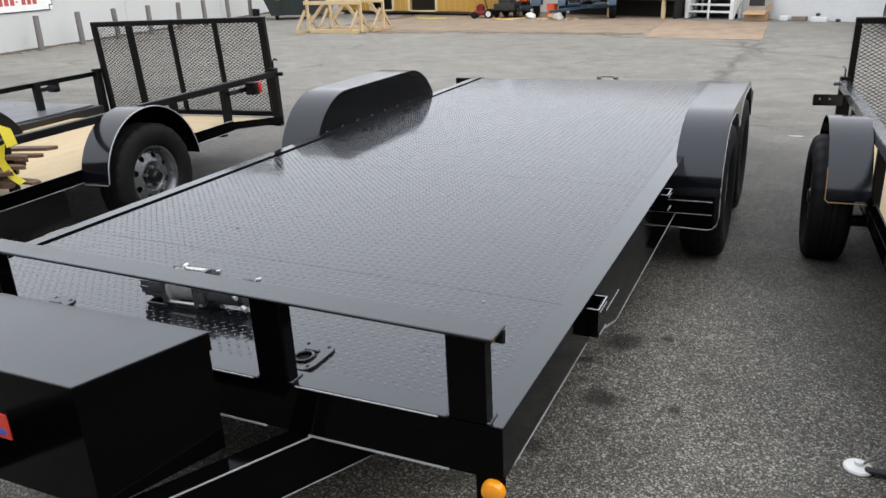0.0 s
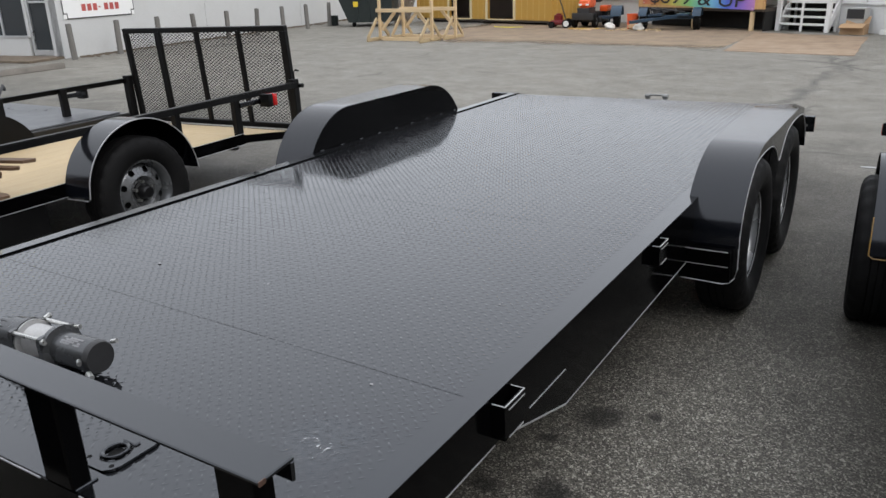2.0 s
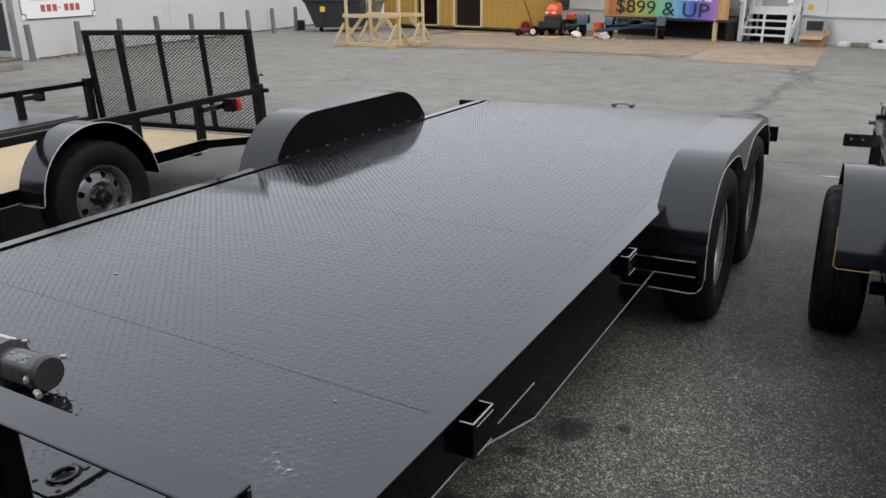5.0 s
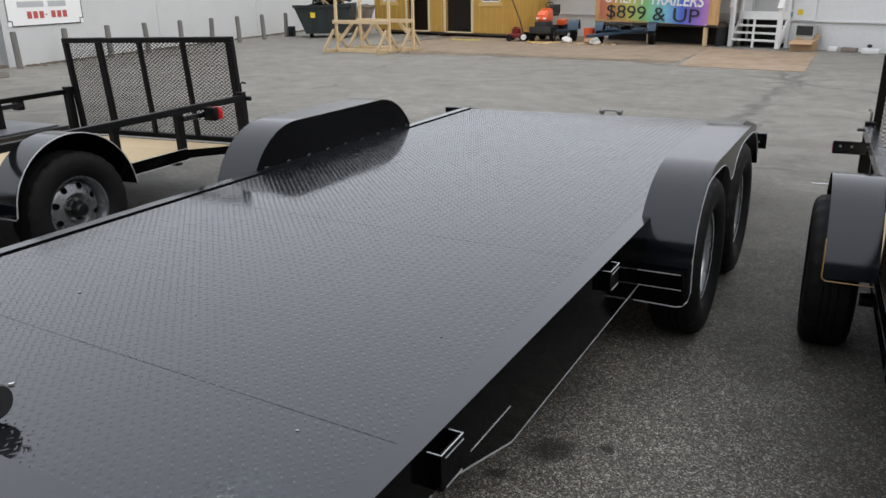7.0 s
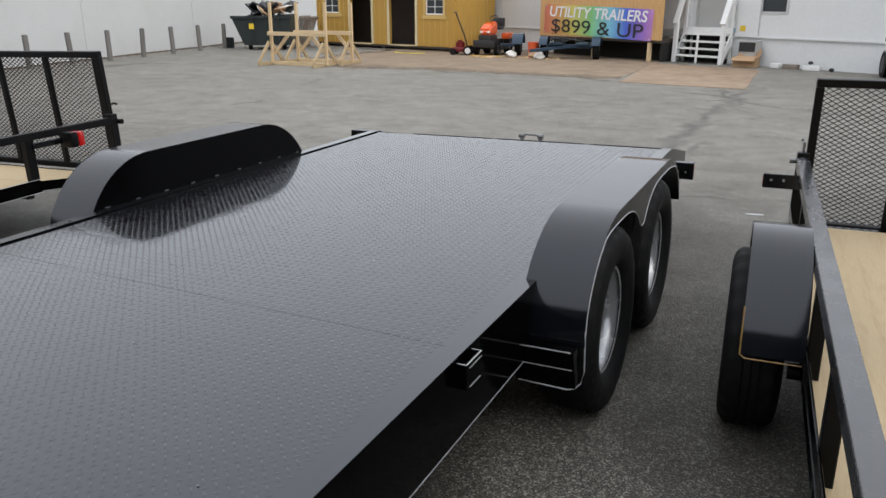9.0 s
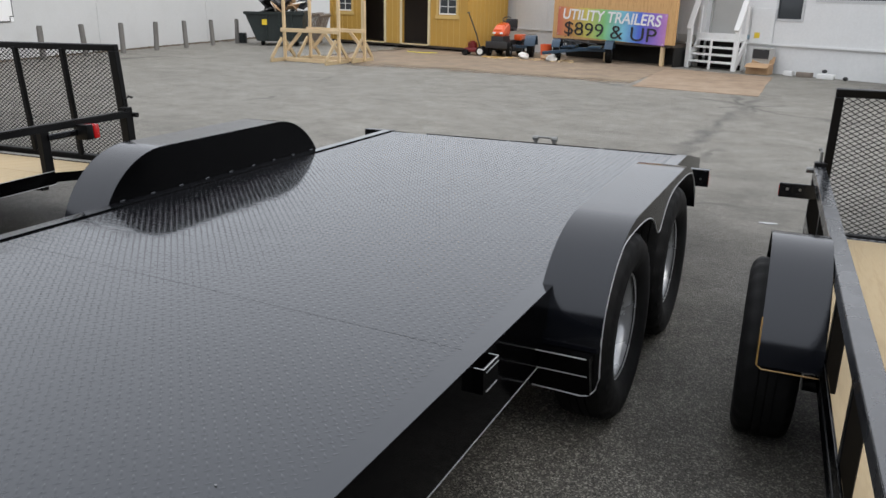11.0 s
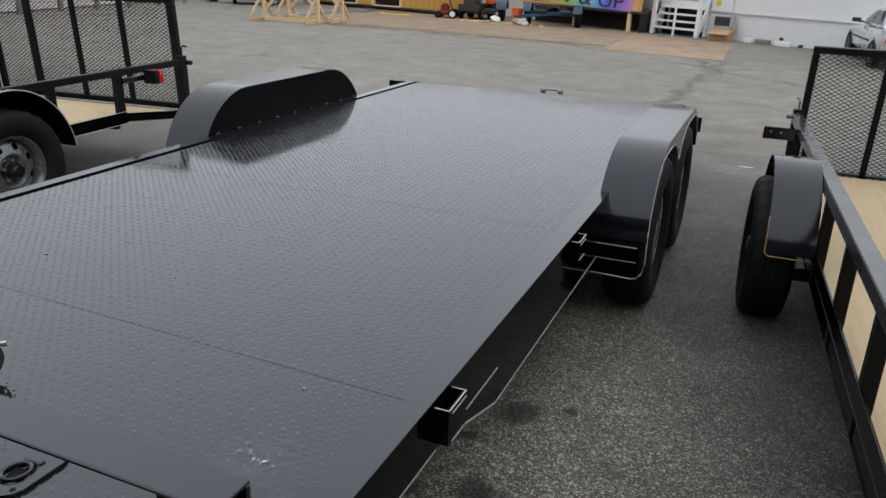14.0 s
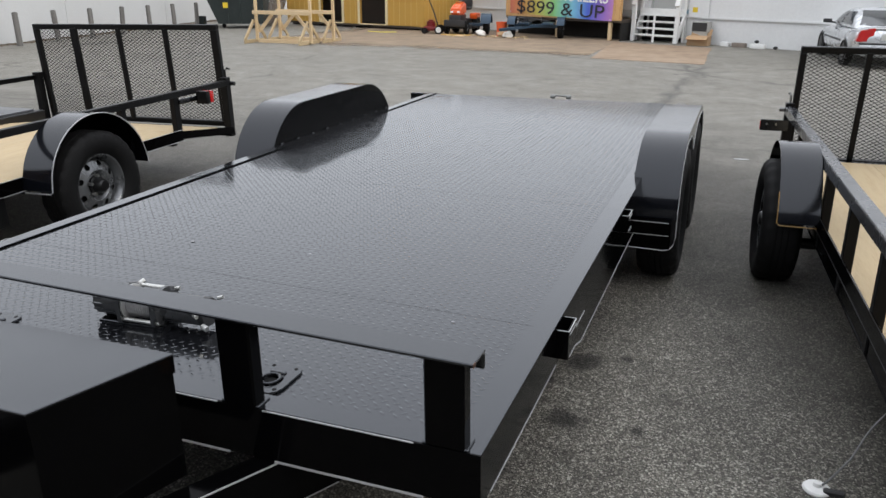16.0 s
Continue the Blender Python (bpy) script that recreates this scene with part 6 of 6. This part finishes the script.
part("alcove", boxes((-2.36, -2.30, 0.121, 0.80, 0.10, 2.9), (-1.40, -1.34, 0.121, 0.80, 0.10, 2.9), (-2.30, -1.40, 0.121, 0.86, 2.80, 2.86)), M["mh_wall"], MH, smooth=0)
dr = new("door_2")
dr.parent = MH
part("leaf", boxes((-2.26, -1.44, 0.22, 0.27, 0.77, 2.76), bev=0.004), M["mh_grey"], dr)
part("frame", boxes((-2.30, -2.261, 0.18, 0.30, 0.74, 2.80), (-1.439, -1.40, 0.18, 0.30, 0.74, 2.80)), M["mh_grey"], dr)
part("handle", rods(((-2.17, 0.16, 1.62), (-2.17, 0.22, 1.62), 0.035, 14), ((-2.17, 0.18, 1.74), (-2.17, 0.22, 1.74), 0.025, 14)), M["dull"], dr)
part("landing", boxes((-2.30, -1.40, 0.02, 0.80, 0.68, 0.735)), M["white_wood"], MH)
for x0, x1, z0, z1 in ((-0.60, -0.03, 1.15, 2.2), (0.24, 1.75, 1.56, 2.3)):
    wd = new("window_2")
    wd.parent = MH
    part("frame", boxes((x0 - 0.03, x0 + 0.02, -0.015, 0.06, z0 - 0.03, z1), (x1 - 0.02, x1 + 0.03, -0.015, 0.06, z0 - 0.03, z1), (x0 + 0.02, x1 - 0.02, -0.015, 0.06, z0 - 0.03, z0 + 0.02)), M["alu"], wd)
    part("pane", boxes((x0 + 0.02, x1 - 0.02, 0.03, 0.036, z0 + 0.02, z1)), M["glass"], wd)
    part("dark_backing", boxes((x0, x1, 0.10, 0.11, z0, z1)), M["dark_room"], wd)

# steps
SP = thing("entry_steps", MH.matrix_basis @ pose(-1.83, 0.0, 0), "white painted open timber steps with handrails", "steps")
for s in (-1, 1):
    part("newel_post", boxes((s * 0.60 - 0.05, s * 0.60 + 0.05, -0.44, -0.36, 0.0, 0.94), bev=0.005), M["white_wood"], SP)
    part("stringer", beams(((s * 0.60, -0.36, 0.08), (s * 0.60, 0.0, 0.64), 0.04, 0.14), bev=0.004), M["white_wood"], SP)
    part("handrail", beams(((s * 0.60, -0.47, 0.88), (s * 0.60, -0.20, 1.52), 0.13, 0.05), bev=0.006), M["white_wood"], SP)
    part("top_post", boxes((s * 0.60 - 0.035, s * 0.60 + 0.035, -0.05, 0.0, 0.0, 1.40), bev=0.004), M["white_wood"], SP)
for k in range(4):
    part("tread", boxes((-0.55, 0.55, -0.42 + 0.09 * k, -0.20 + 0.09 * k, 0.14 + 0.16 * k, 0.18 + 0.16 * k), bev=0.004), M["white_wood"], SP)
part("landing_edge", boxes((-0.64, 0.64, -0.06, -0.02, 0.66, 0.80), bev=0.004), M["white_wood"], SP)
part("centre_strut", boxes((-0.025, 0.025, -0.455, -0.425, 0.0, 0.66), bev=0.003), M["white_wood"], SP)
# black board in place of the shade behind the treads
part("under_shade", boxes((-0.63, 0.63, 0.13, 0.16, 0.0, 0.66)), M["shade"], SP, smooth=0)
# side panel beside the steps
part("side_panel", boxes((0.70, 1.22, -0.05, -0.01, 0.62, 1.38), bev=0.004), M["mh_wall"], SP)
part("sticker", boxes((0.80, 0.93, -0.053, -0.0505, 0.74, 0.86)), M["yellow"], SP, "small yellow warning sticker")
part("sticker", boxes((0.60, 0.70, -0.053, -0.0505, 0.70, 0.80)), M["blue_panel"], SP, "small pale blue sticker")
part("side_landing", boxes((-1.15, -0.68, -0.06, -0.005, 0.56, 0.74), bev=0.004), M["mh_grey"], SP)
part("leg", boxes((-0.98, -0.92, -0.055, -0.01, 0.0, 0.56), bev=0.003), M["white_wood"], SP)

# timber enclosure with the banner
EN = thing("timber_porch", pose(-2.95, 20.0, 0, 0, 0, -22.8), "brown plywood-clad porch raised on timber posts", "porch")
for k, (x0, x1) in enumerate(((-3.30, -2.10), (-2.095, -0.88), (-0.875, 0.27))):
    part("panel", boxes((x0, x1, 0.0, 0.025, 0.50, 2.05)), M["ply"], EN, smooth=0)
part("side_panel", boxes((0.271, 0.295, 0.0, 0.10, 0.50, 2.05)), M["ply"], EN, smooth=0)
part("roof", boxes((-3.4, 0.40, -0.06, 1.2, 2.06, 2.10)), M["ply"], EN, smooth=0)
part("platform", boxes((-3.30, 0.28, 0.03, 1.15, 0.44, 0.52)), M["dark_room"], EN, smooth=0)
for x in (-3.22, -1.6, 0.0):
    part("post", boxes((x - 0.042, x + 0.042, 0.03, 0.115, 0.0, 0.50), bev=0.004), M["pine_z"], EN)
# black boards in place of the shade beneath the platform
part("rear_shade", boxes((-3.30, 0.28, 0.62, 0.66, 0.0, 0.44)), M["shade"], EN, smooth=0)
part("side_shade", boxes((0.24, 0.28, 0.14, 0.62, 0.0, 0.44)), M["shade"], EN, smooth=0)
BN = thing("sale_banner", EN.matrix_basis @ pose(-1.53, -0.012, 0.885, 0, 1.8, 0), "rainbow vinyl banner advertising utility trailers", "banner")
bm = B()
bmesh.ops.create_grid(bm, x_segments=40, y_segments=8, size=0.5, matrix=pose(0, 0, 0, 90, 0, 0) @ Matrix.Diagonal((3.22, 0.715, 1, 1)))
for v in bm.verts:
    v.co.y += 0.006 * math.sin(v.co.x * 5.0) + 0.004 * math.sin(v.co.z * 9 + v.co.x * 2)
bmesh.ops.solidify(bm, geom=bm.faces[:], thickness=0.002)
part("sheet", bm, M["banner"], BN, smooth=60)
words("letter", "UTILITY TRAILERS", 0.36, M["sign_white"], BN, pose(0.0, -0.018, 0.175, 90, 0, 0), 1.02, 0.12, 0.006)
words("letter", "$899 & UP", 0.46, M["sign_black"], BN, pose(0.0, -0.018, -0.170, 90, 0, 0), 1.36, 0.0, 0.0)
parts_of("grommet", [((x, -0.016, z), (x, -0.006, z), 0.014, 10) for x in (-1.57, 1.57) for z in (-0.32, 0.32)], M["zinc"], BN)

# lawn tractor
LM = thing("lawn_tractor", pose(-7.15, 20.80, 0, 0, 0, 0) @ Matrix.Diagonal((0.74, 0.76, 0.98, 1)), "orange ride-on lawn tractor facing the yard", "lawn tractor")
bm = B()
prism(bm, [(-0.74, 0.52), (-0.76, 0.66), (-0.66, 0.76), (-0.10, 0.88), (0.0, 0.82), (0.0, 0.52)], -0.20, 0.20)
bmesh.ops.bevel(bm, geom=bm.edges[:], offset=0.05, segments=3, affect="EDGES")
hd = part("hood", bm, M["orange"], LM, smooth=50)
part("grille", boxes((-0.22, 0.22, -0.79, -0.10, 0.36, 0.53), bev=0.015), M["mower_black"], hd)
for x in (-0.13, 0.13):
    part("headlight", boxes((x - 0.055, x + 0.055, -0.775, -0.73, 0.585, 0.635), bev=0.015), M["sticker"], hd)
part("chassis", boxes((-0.20, 0.20, -0.70, 0.75, 0.24, 0.40), bev=0.02), M["mower_black"], LM)
part("mower_deck", boxes((-0.52, 0.52, -0.35, 0.35, 0.14, 0.28), bev=0.05), M["mower_black"], LM)
part("bumper", boxes((-0.40, 0.40, -0.86, -0.78, 0.22, 0.40), bev=0.02), M["mower_black"], LM)
for s in (-1, 1):
    part("rear_guard", boxes((s * 0.37 - 0.14, s * 0.37 + 0.14, 0.30, 0.85, 0.40, 0.56), bev=0.04), M["orange"], LM)
    wheel(LM, (s * 0.38, -0.55, 0.19), r=0.19, w=0.15, rim_r=0.10, side=s)
    wheel(LM, (s * 0.40, 0.58, 0.26), r=0.26, w=0.22, rim_r=0.13, side=s)
part("seat", boxes((-0.20, 0.20, 0.30, 0.70, 0.64, 0.72), (-0.20, 0.20, 0.66, 0.78, 0.70, 0.95), bev=0.04), M["mower_black"], LM)
bm = B()
rod(bm, (0, 0.02, 0.82), (0, 0.12, 0.95), 0.02, 10)
pipe(bm, [(0.15 * math.cos(a), 0.12 + 0.11 * math.sin(a), 0.95 + 0.06 * math.sin(a)) for a in [2 * math.pi * k / 20 for k in range(21)]], 0.014, 8)
part("steering_wheel", bm, M["mower_black"], LM)
# push mower
PM = thing("push_mower", pose(-7.86, 20.42, 0, 0, 0, 12), "red push mower with upright black handle", "push mower")
bm = B()
box(bm, -0.26, 0.20, -0.19, 0.19, 0.08, 0.20, 0.05)
part("deck", bm, M["mower_red"], PM)
part("engine", rods(((-0.05, 0, 0.19), (-0.05, 0, 0.33), 0.12, 18), ((-0.05, 0, 0.33), (-0.05, 0, 0.37), 0.07, 14)), M["mower_red"], PM)
for x, r in ((-0.20, 0.085), (0.19, 0.115)):
    for sy in (-1, 1):
        rw = part("wheel", rods(((x, sy * 0.20, r), (x, sy * 0.25, r), r, 20)), M["rubber"], PM)
        part("rim", rods(((x, sy * 0.25, r), (x, sy * 0.256, r), r * 0.66, 16)), M["sticker"] if x > 0 else M["dull"], rw)
bm = B()
for y in (-0.03, 0.03):
    pipe(bm, [(0.16, y, 0.16), (0.04, y, 0.55), (-0.18, y * 0.8, 1.08)], 0.013, 8)
rod(bm, (-0.18, -0.16, 1.08), (-0.18, 0.16, 1.08), 0.016, 8)
part("handle", bm, M["mower_black"], PM)
bm = B()
pipe(bm, [(-9.9, 20.55, 0.012), (-9.75, 20.25, 0.012), (-9.3, 20.12, 0.012), (-8.9, 20.30, 0.012)], 0.012, 6)
single("yellow_cord", bm, M["strap"], "yellow cord lying on the ground by the shed", "cord")
# cultivator with blue guard beside the tractor
CU = thing("tow_spreader", pose(-6.40, 20.75, 0, 0, 0, 10), "blue-guarded garden implement on a rubber tyre", "implement")
wheel(CU, (0.0, 0.0, 0.24), r=0.24, w=0.16, rim_r=0.12, side=1)
bm = B()
half_fender(bm, 0.31, -0.14, 0.14, 0.0, 0.25, 10, 170, 0.012)
part("guard", bm, M["dolly_blue"], CU)
part("frame", boxes((-0.5, -0.1, -0.06, 0.06, 0.22, 0.30), bev=0.01), M["dolly_blue"], CU)

# tow dolly
TD = thing("tow_dolly", pose(-4.86, 20.15, 0, 0, 0, 6) @ Matrix.Scale(0.92, 4), "blue steel tow dolly with road wheels", "tow dolly")
part("cross_beam", boxes((-0.62, 0.62, -0.05, 0.05, 0.28, 0.38), bev=0.008), M["dolly_blue"], TD)
part("tongue", beams(((0.0, 0.0, 0.33), (-0.95, -0.75, 0.24), 0.08, 0.08), bev=0.006), M["dolly_blue"], TD)
part("ramp", boxes((-0.50, -0.18, -0.35, 0.35, 0.38, 0.43), bev=0.006), M["dolly_blue"], TD)
part("ramp", boxes((0.18, 0.50, -0.35, 0.35, 0.38, 0.43), bev=0.006), M["dolly_blue"], TD)
for s in (-1, 1):
    wheel(TD, (s * 0.70, 0.0, 0.26), r=0.26, w=0.17, rim_r=0.15, side=s)
    bm = B()
    half_fender(bm, 0.33, s * 0.70 - 0.11, s * 0.70 + 0.11, 0.0, 0.26, 20, 160, 0.01)
    part("fender", bm, M["dolly_blue"], TD)
bm = B()
rnd = random.Random(8)
for k in range(7):
    a = Vector((rnd.uniform(-0.5, 0.5), rnd.uniform(-0.3, 0.3), 0.44))
    pipe(bm, [a, a + Vector((rnd.uniform(-0.3, 0.3), 0.1, 0.12)), a + Vector((rnd.uniform(-0.5, 0.5), 0.2, 0.02))], 0.022, 6)
part("straps", bm, M["mower_black"], TD)
# bucket, parts and litter by the slab
BK = thing("plastic_bucket", pose(-5.80, 20.15, 0), "orange plastic bucket on the clay-stained ground", "bucket")
bm = B()
lathe(bm, [(0.0, 0.0), (0.125, 0.0), (0.150, 0.36), (0.158, 0.36), (0.158, 0.38), (0.145, 0.38), (0.120, 0.02), (0.0, 0.02)], "z", 24)
part("body", bm, M["bucket"], BK)
part("bail", rods(((-0.15, 0.0, 0.36), (0.15, 0.0, 0.36), 0.005, 6)), M["zinc"], BK)
rnd = random.Random(4)
for k, (x, y, mt, nm, lb, ct) in enumerate(((-6.34, 20.02, "tarp", "crumpled_bag", "pale crumpled plastic bag on the ground", "bag"), (-5.52, 19.75, "tarp", "crumpled_rag", "pale crumpled rag on the ground", "rag"), (-5.74, 19.98, "card", "flattened_carton", "flattened brown carton on the ground", "carton"))):
    bm = B()
    bmesh.ops.create_icosphere(bm, subdivisions=3, radius=0.135)
    for v in bm.verts:
        v.co *= 1 + 0.5 * noise.noise(v.co * 9 + Vector((k * 7, 0, 0)))
        v.co.z = max(-0.08, v.co.z * 0.65)
    single(nm, bm, M[mt], lb, ct, m=pose(x, y, 0.08), smooth=60)
bm = B()
for k in range(26):
    box(bm, -0.09, 0.09, -0.02, 0.02, 0, 0.02, 0, pose(rnd.uniform(-7.3, -5.0), rnd.uniform(19.5, 20.3), 0.006, 0, 0, rnd.uniform(0, 180)))
single("lumber_scraps", bm, M["pine_x"], "pine offcuts and splinters strewn by the machines", "scraps", kind="stuff")
# flat ochre patch where the ground turns orange
single("orange_patch", boxes((-0.45, 0.35, -0.14, 0.14, 0.005, 0.02), bev=0.006), M["ochre"], "flat orange patch on the ground under the lawn tractor", "tarp", m=pose(-7.0, 20.05, 0, 0, 0, 8))

# cartons and blocks at the skirting
CB = thing("cardboard_box", MH.matrix_basis @ pose(-0.60, -0.42, 0, 0, 0, 14), "open brown cardboard box beside the steps", "box")
part("body", boxes((-0.24, 0.24, -0.20, 0.20, 0.0, 0.22), bev=0.004), M["card"], CB)
part("flap", boxes((-0.24, 0.24, -0.19, 0.0, -0.003, 0.003)), M["card"], CB, m=pose(0, -0.20, 0.22, 20, 0, 0))
part("flap", boxes((-0.24, 0.24, 0.0, 0.18, 0.0, 0.006)), M["card"], CB, m=pose(0, 0.20, 0.22, 50, 0, 0))
MB = thing("vent_crate", MH.matrix_basis @ pose(-0.70, -0.14, 0), "white framed crate with a dark front", "crate")
part("shell", boxes((-0.20, 0.20, 0.0, 0.10, 0.30, 0.54), (-0.20, -0.17, -0.12, 0.0, 0.30, 0.54), (0.17, 0.20, -0.12, 0.0, 0.30, 0.54), (-0.17, 0.17, -0.12, 0.0, 0.50, 0.54), (-0.17, 0.17, -0.12, 0.0, 0.30, 0.34), (-0.18, 0.18, -0.10, 0.08, 0.0, 0.30)), M["mh_grey"], MB)
part("screen", boxes((-0.188, 0.188, -0.128, -0.121, 0.315, 0.515)), M["mower_black"], MB)
for k, (u, w, mt, nm, lb) in enumerate(((-0.05, 0.10, "white_wood", "block", "white painted block at the skirting"), (0.30, 0.16, "pallet", "block", "brown timber block at the skirting"), (0.76, 0.17, "white_wood", "block", "long white painted block at the skirting"))):
    single(nm, boxes((-w, w, -0.07, 0.07, 0.0, 0.10), bev=0.01), M[mt], lb, "block", m=MH.matrix_basis @ pose(u, -0.16 - 0.02 * k, 0, 0, 0, 3 * k), group="blocks along the skirting")
for k, u in enumerate((0.70, 1.22)):
    bm = B()
    bmesh.ops.create_icosphere(bm, subdivisions=2, radius=0.055)
    for v in bm.verts:
        v.co.z *= 0.7
    single("rubber_cap", bm, M["mower_black"], "small black rubber cap at the skirting", "cap", m=MH.matrix_basis @ pose(u, -0.16 if k == 0 else -0.34, 0.15 if k == 0 else 0.052), group="rubber caps")

# silver saloon car
CAR = thing("car", pose(2.66, 16.05, 0, 0, 0, 4) @ Matrix.Diagonal((0.80, 0.80, 0.72, 1)), "silver compact saloon car parked by the mobile office", "car")


def soft_ring(bm, w, h, cz, y, n=4.0, seg=28):
    ring = []
    for k in range(seg):
        a = 2 * math.pi * k / seg
        c0, s0 = math.cos(a), math.sin(a)
        ring.append(bm.verts.new((w * math.copysign(abs(c0) ** (2 / n), c0), y, cz + h * math.copysign(abs(s0) ** (2 / n), s0))))
    return ring


def loft(bm, rings):
    for p, q in zip(rings, rings[1:]):
        for k in range(len(p)):
            j = (k + 1) % len(p)
            bm.faces.new((p[k], p[j], q[j], q[k]))
    bm.faces.new(rings[0][::-1])
    bm.faces.new(rings[-1])


bm = B()
hull = [(-1.02, 0.60, 0.44, 0.80), (-1.00, 0.72, 0.38, 0.92), (-0.94, 0.80, 0.30, 0.985), (-0.70, 0.865, 0.25, 1.01), (0.0, 0.90, 0.22, 1.01), (1.0, 0.905, 0.20, 0.98), (2.2, 0.90, 0.20, 0.96), (2.9, 0.88, 0.22, 0.87), (3.35, 0.81, 0.26, 0.77), (3.55, 0.66, 0.36, 0.66)]
loft(bm, [soft_ring(bm, w, (z1 - z0) / 2, (z0 + z1) / 2, y) for y, w, z0, z1 in hull])
body = part("body", bm, M["car_paint"], CAR, smooth=60)
CAB = [(0.95, -0.58, 2.45, 0.81), (1.10, -0.24, 2.08, 0.775), (1.25, 0.10, 1.72, 0.71), (1.36, 0.42, 1.38, 0.64), (1.41, 0.62, 1.18, 0.57), (1.43, 0.80, 1.02, 0.40)]


def cab_at(z):
    for p, q in zip(CAB, CAB[1:]):
        if z <= q[0]:
            u = (z - p[0]) / (q[0] - p[0])
            return tuple(p[i] + (q[i] - p[i]) * u for i in (1, 2, 3))
    return CAB[-1][1:]


bm = B()
rings = []
for z, yr, yf, w in CAB:
    ring = []
    for k in range(40):
        a = 2 * math.pi * k / 40
        c0, s0 = math.cos(a), math.sin(a)
        ring.append(bm.verts.new((w * math.copysign(abs(c0) ** 0.4, c0), (yr + yf) / 2 + (yf - yr) / 2 * math.copysign(abs(s0) ** 0.4, s0), z)))
    rings.append(ring)
loft(bm, rings)
part("cabin", bm, M["car_paint"], body, smooth=60)


def cab_pane(name, side, z0, z1, a0, a1, b0, b1):
    """A glazed panel laid on the cabin; a and b are its ends at the bottom and at the top."""
    bm = B()
    rows = []
    for j in range(7):
        v = j / 6
        z = z0 + (z1 - z0) * v
        yr, yf, w = cab_at(z)
        row = []
        for i in range(9):
            u = i / 8
            t = (a0 + (a1 - a0) * u) * (1 - v) + (b0 + (b1 - b0) * u) * v
            if side in ("rear", "front"):
                bulge = (1 - abs(t / w) ** 5) ** 0.2 * (yf - yr) / 2
                y = (yr + yf) / 2 + (bulge + 0.022) * (-1 if side == "rear" else 1)
                row.append(bm.verts.new((t, y, z)))
            else:
                q = max(-0.97, min(0.97, (t - (yr + yf) / 2) / ((yf - yr) / 2)))
                row.append(bm.verts.new((side * (w * (1 - abs(q) ** 5) ** 0.2 + 0.014), t, z)))
        rows.append(row)
    for p, q in zip(rows, rows[1:]):
        for k in range(8):
            bm.faces.new((p[k], p[k + 1], q[k + 1], q[k]))
    part(name, bm, M["car_glass"], body, "grey tinted glass", smooth=60)


cab_pane("rear_window", "rear", 1.03, 1.37, -0.68, 0.68, -0.50, 0.50)
cab_pane("windscreen", "front", 1.0, 1.37, -0.68, 0.68, -0.50, 0.50)
for sx in (-1, 1):
    cab_pane("side_window", sx, 1.02, 1.33, 0.02, 0.92, 0.42, 0.88)
    cab_pane("side_window", sx, 1.02, 1.33, 1.0, 2.0, 0.95, 1.30)
    bm = B()
    prism(bm, [(sx * 0.50, 1.0), (sx * 0.80, 0.93), (sx * 0.87, 0.67), (sx * 0.52, 0.65)], -1.012, -0.86, "y")
    bmesh.ops.bevel(bm, geom=bm.edges[:], offset=0.015, segments=2, affect="EDGES")
    part("tail_light", bm, M["red_lens"], body, "red tail light")
    part("mirror", boxes((*sorted((sx * 0.84, sx * 1.04)), 1.98, 2.08, 0.96, 1.07), (*sorted((sx * 0.76, sx * 0.86)), 2.0, 2.06, 0.95, 1.0), bev=0.02), M["mower_black"], body)
    part("trim_strip", boxes((*sorted((sx * 0.898, sx * 0.912)), 0.40, 2.3, 0.58, 0.63), bev=0.004), M["mower_black"], body)
    for y in (0.0, 2.72):
        bm = B()
        lathe(bm, [(0.37, sx * 0.896), (0.0, sx * 0.896)], "x", 28, (0, y, 0.33))
        part("wheel_arch", bm, M["mower_black"], body)
        wheel(CAR, (sx * 0.812, y, 0.33), r=0.33, w=0.20, rim_r=0.21, side=sx)
part("bumper_strip", boxes((-0.80, 0.80, -1.035, -0.98, 0.60, 0.645), bev=0.01), M["mower_black"], body)
part("bumper", boxes((-0.78, 0.78, -1.03, -0.96, 0.36, 0.60), bev=0.03), M["car_paint"], body)
part("plate_recess", boxes((-0.36, 0.36, -1.024, -1.0, 0.71, 0.87), bev=0.01), M["mh_grey"], body)
bd = part("plate", boxes((-0.26, 0.26, -1.030, -1.022, 0.73, 0.85), bev=0.003), M["sticker"], body, "pale plate with dark bars")
part("plate_bar", boxes((-0.08, 0.08, -1.033, -1.029, 0.76, 0.82)), M["sign_grey"], bd)
part("boot_lip", boxes((-0.52, 0.52, -0.99, -0.90, 0.972, 0.998), bev=0.012), M["car_paint"], body)

# set the far side down: turned a little and moved as one
YARD = pose(-5.726, 17.677, 0, 0, 0, 2.085) @ Matrix.Scale(0.977, 4) @ Matrix.Translation((5.464, -17.819, 0))
for ob in set(bpy.data.objects) - NEAR:
    if ob.parent is None:
        ob.matrix_basis = YARD @ ob.matrix_basis
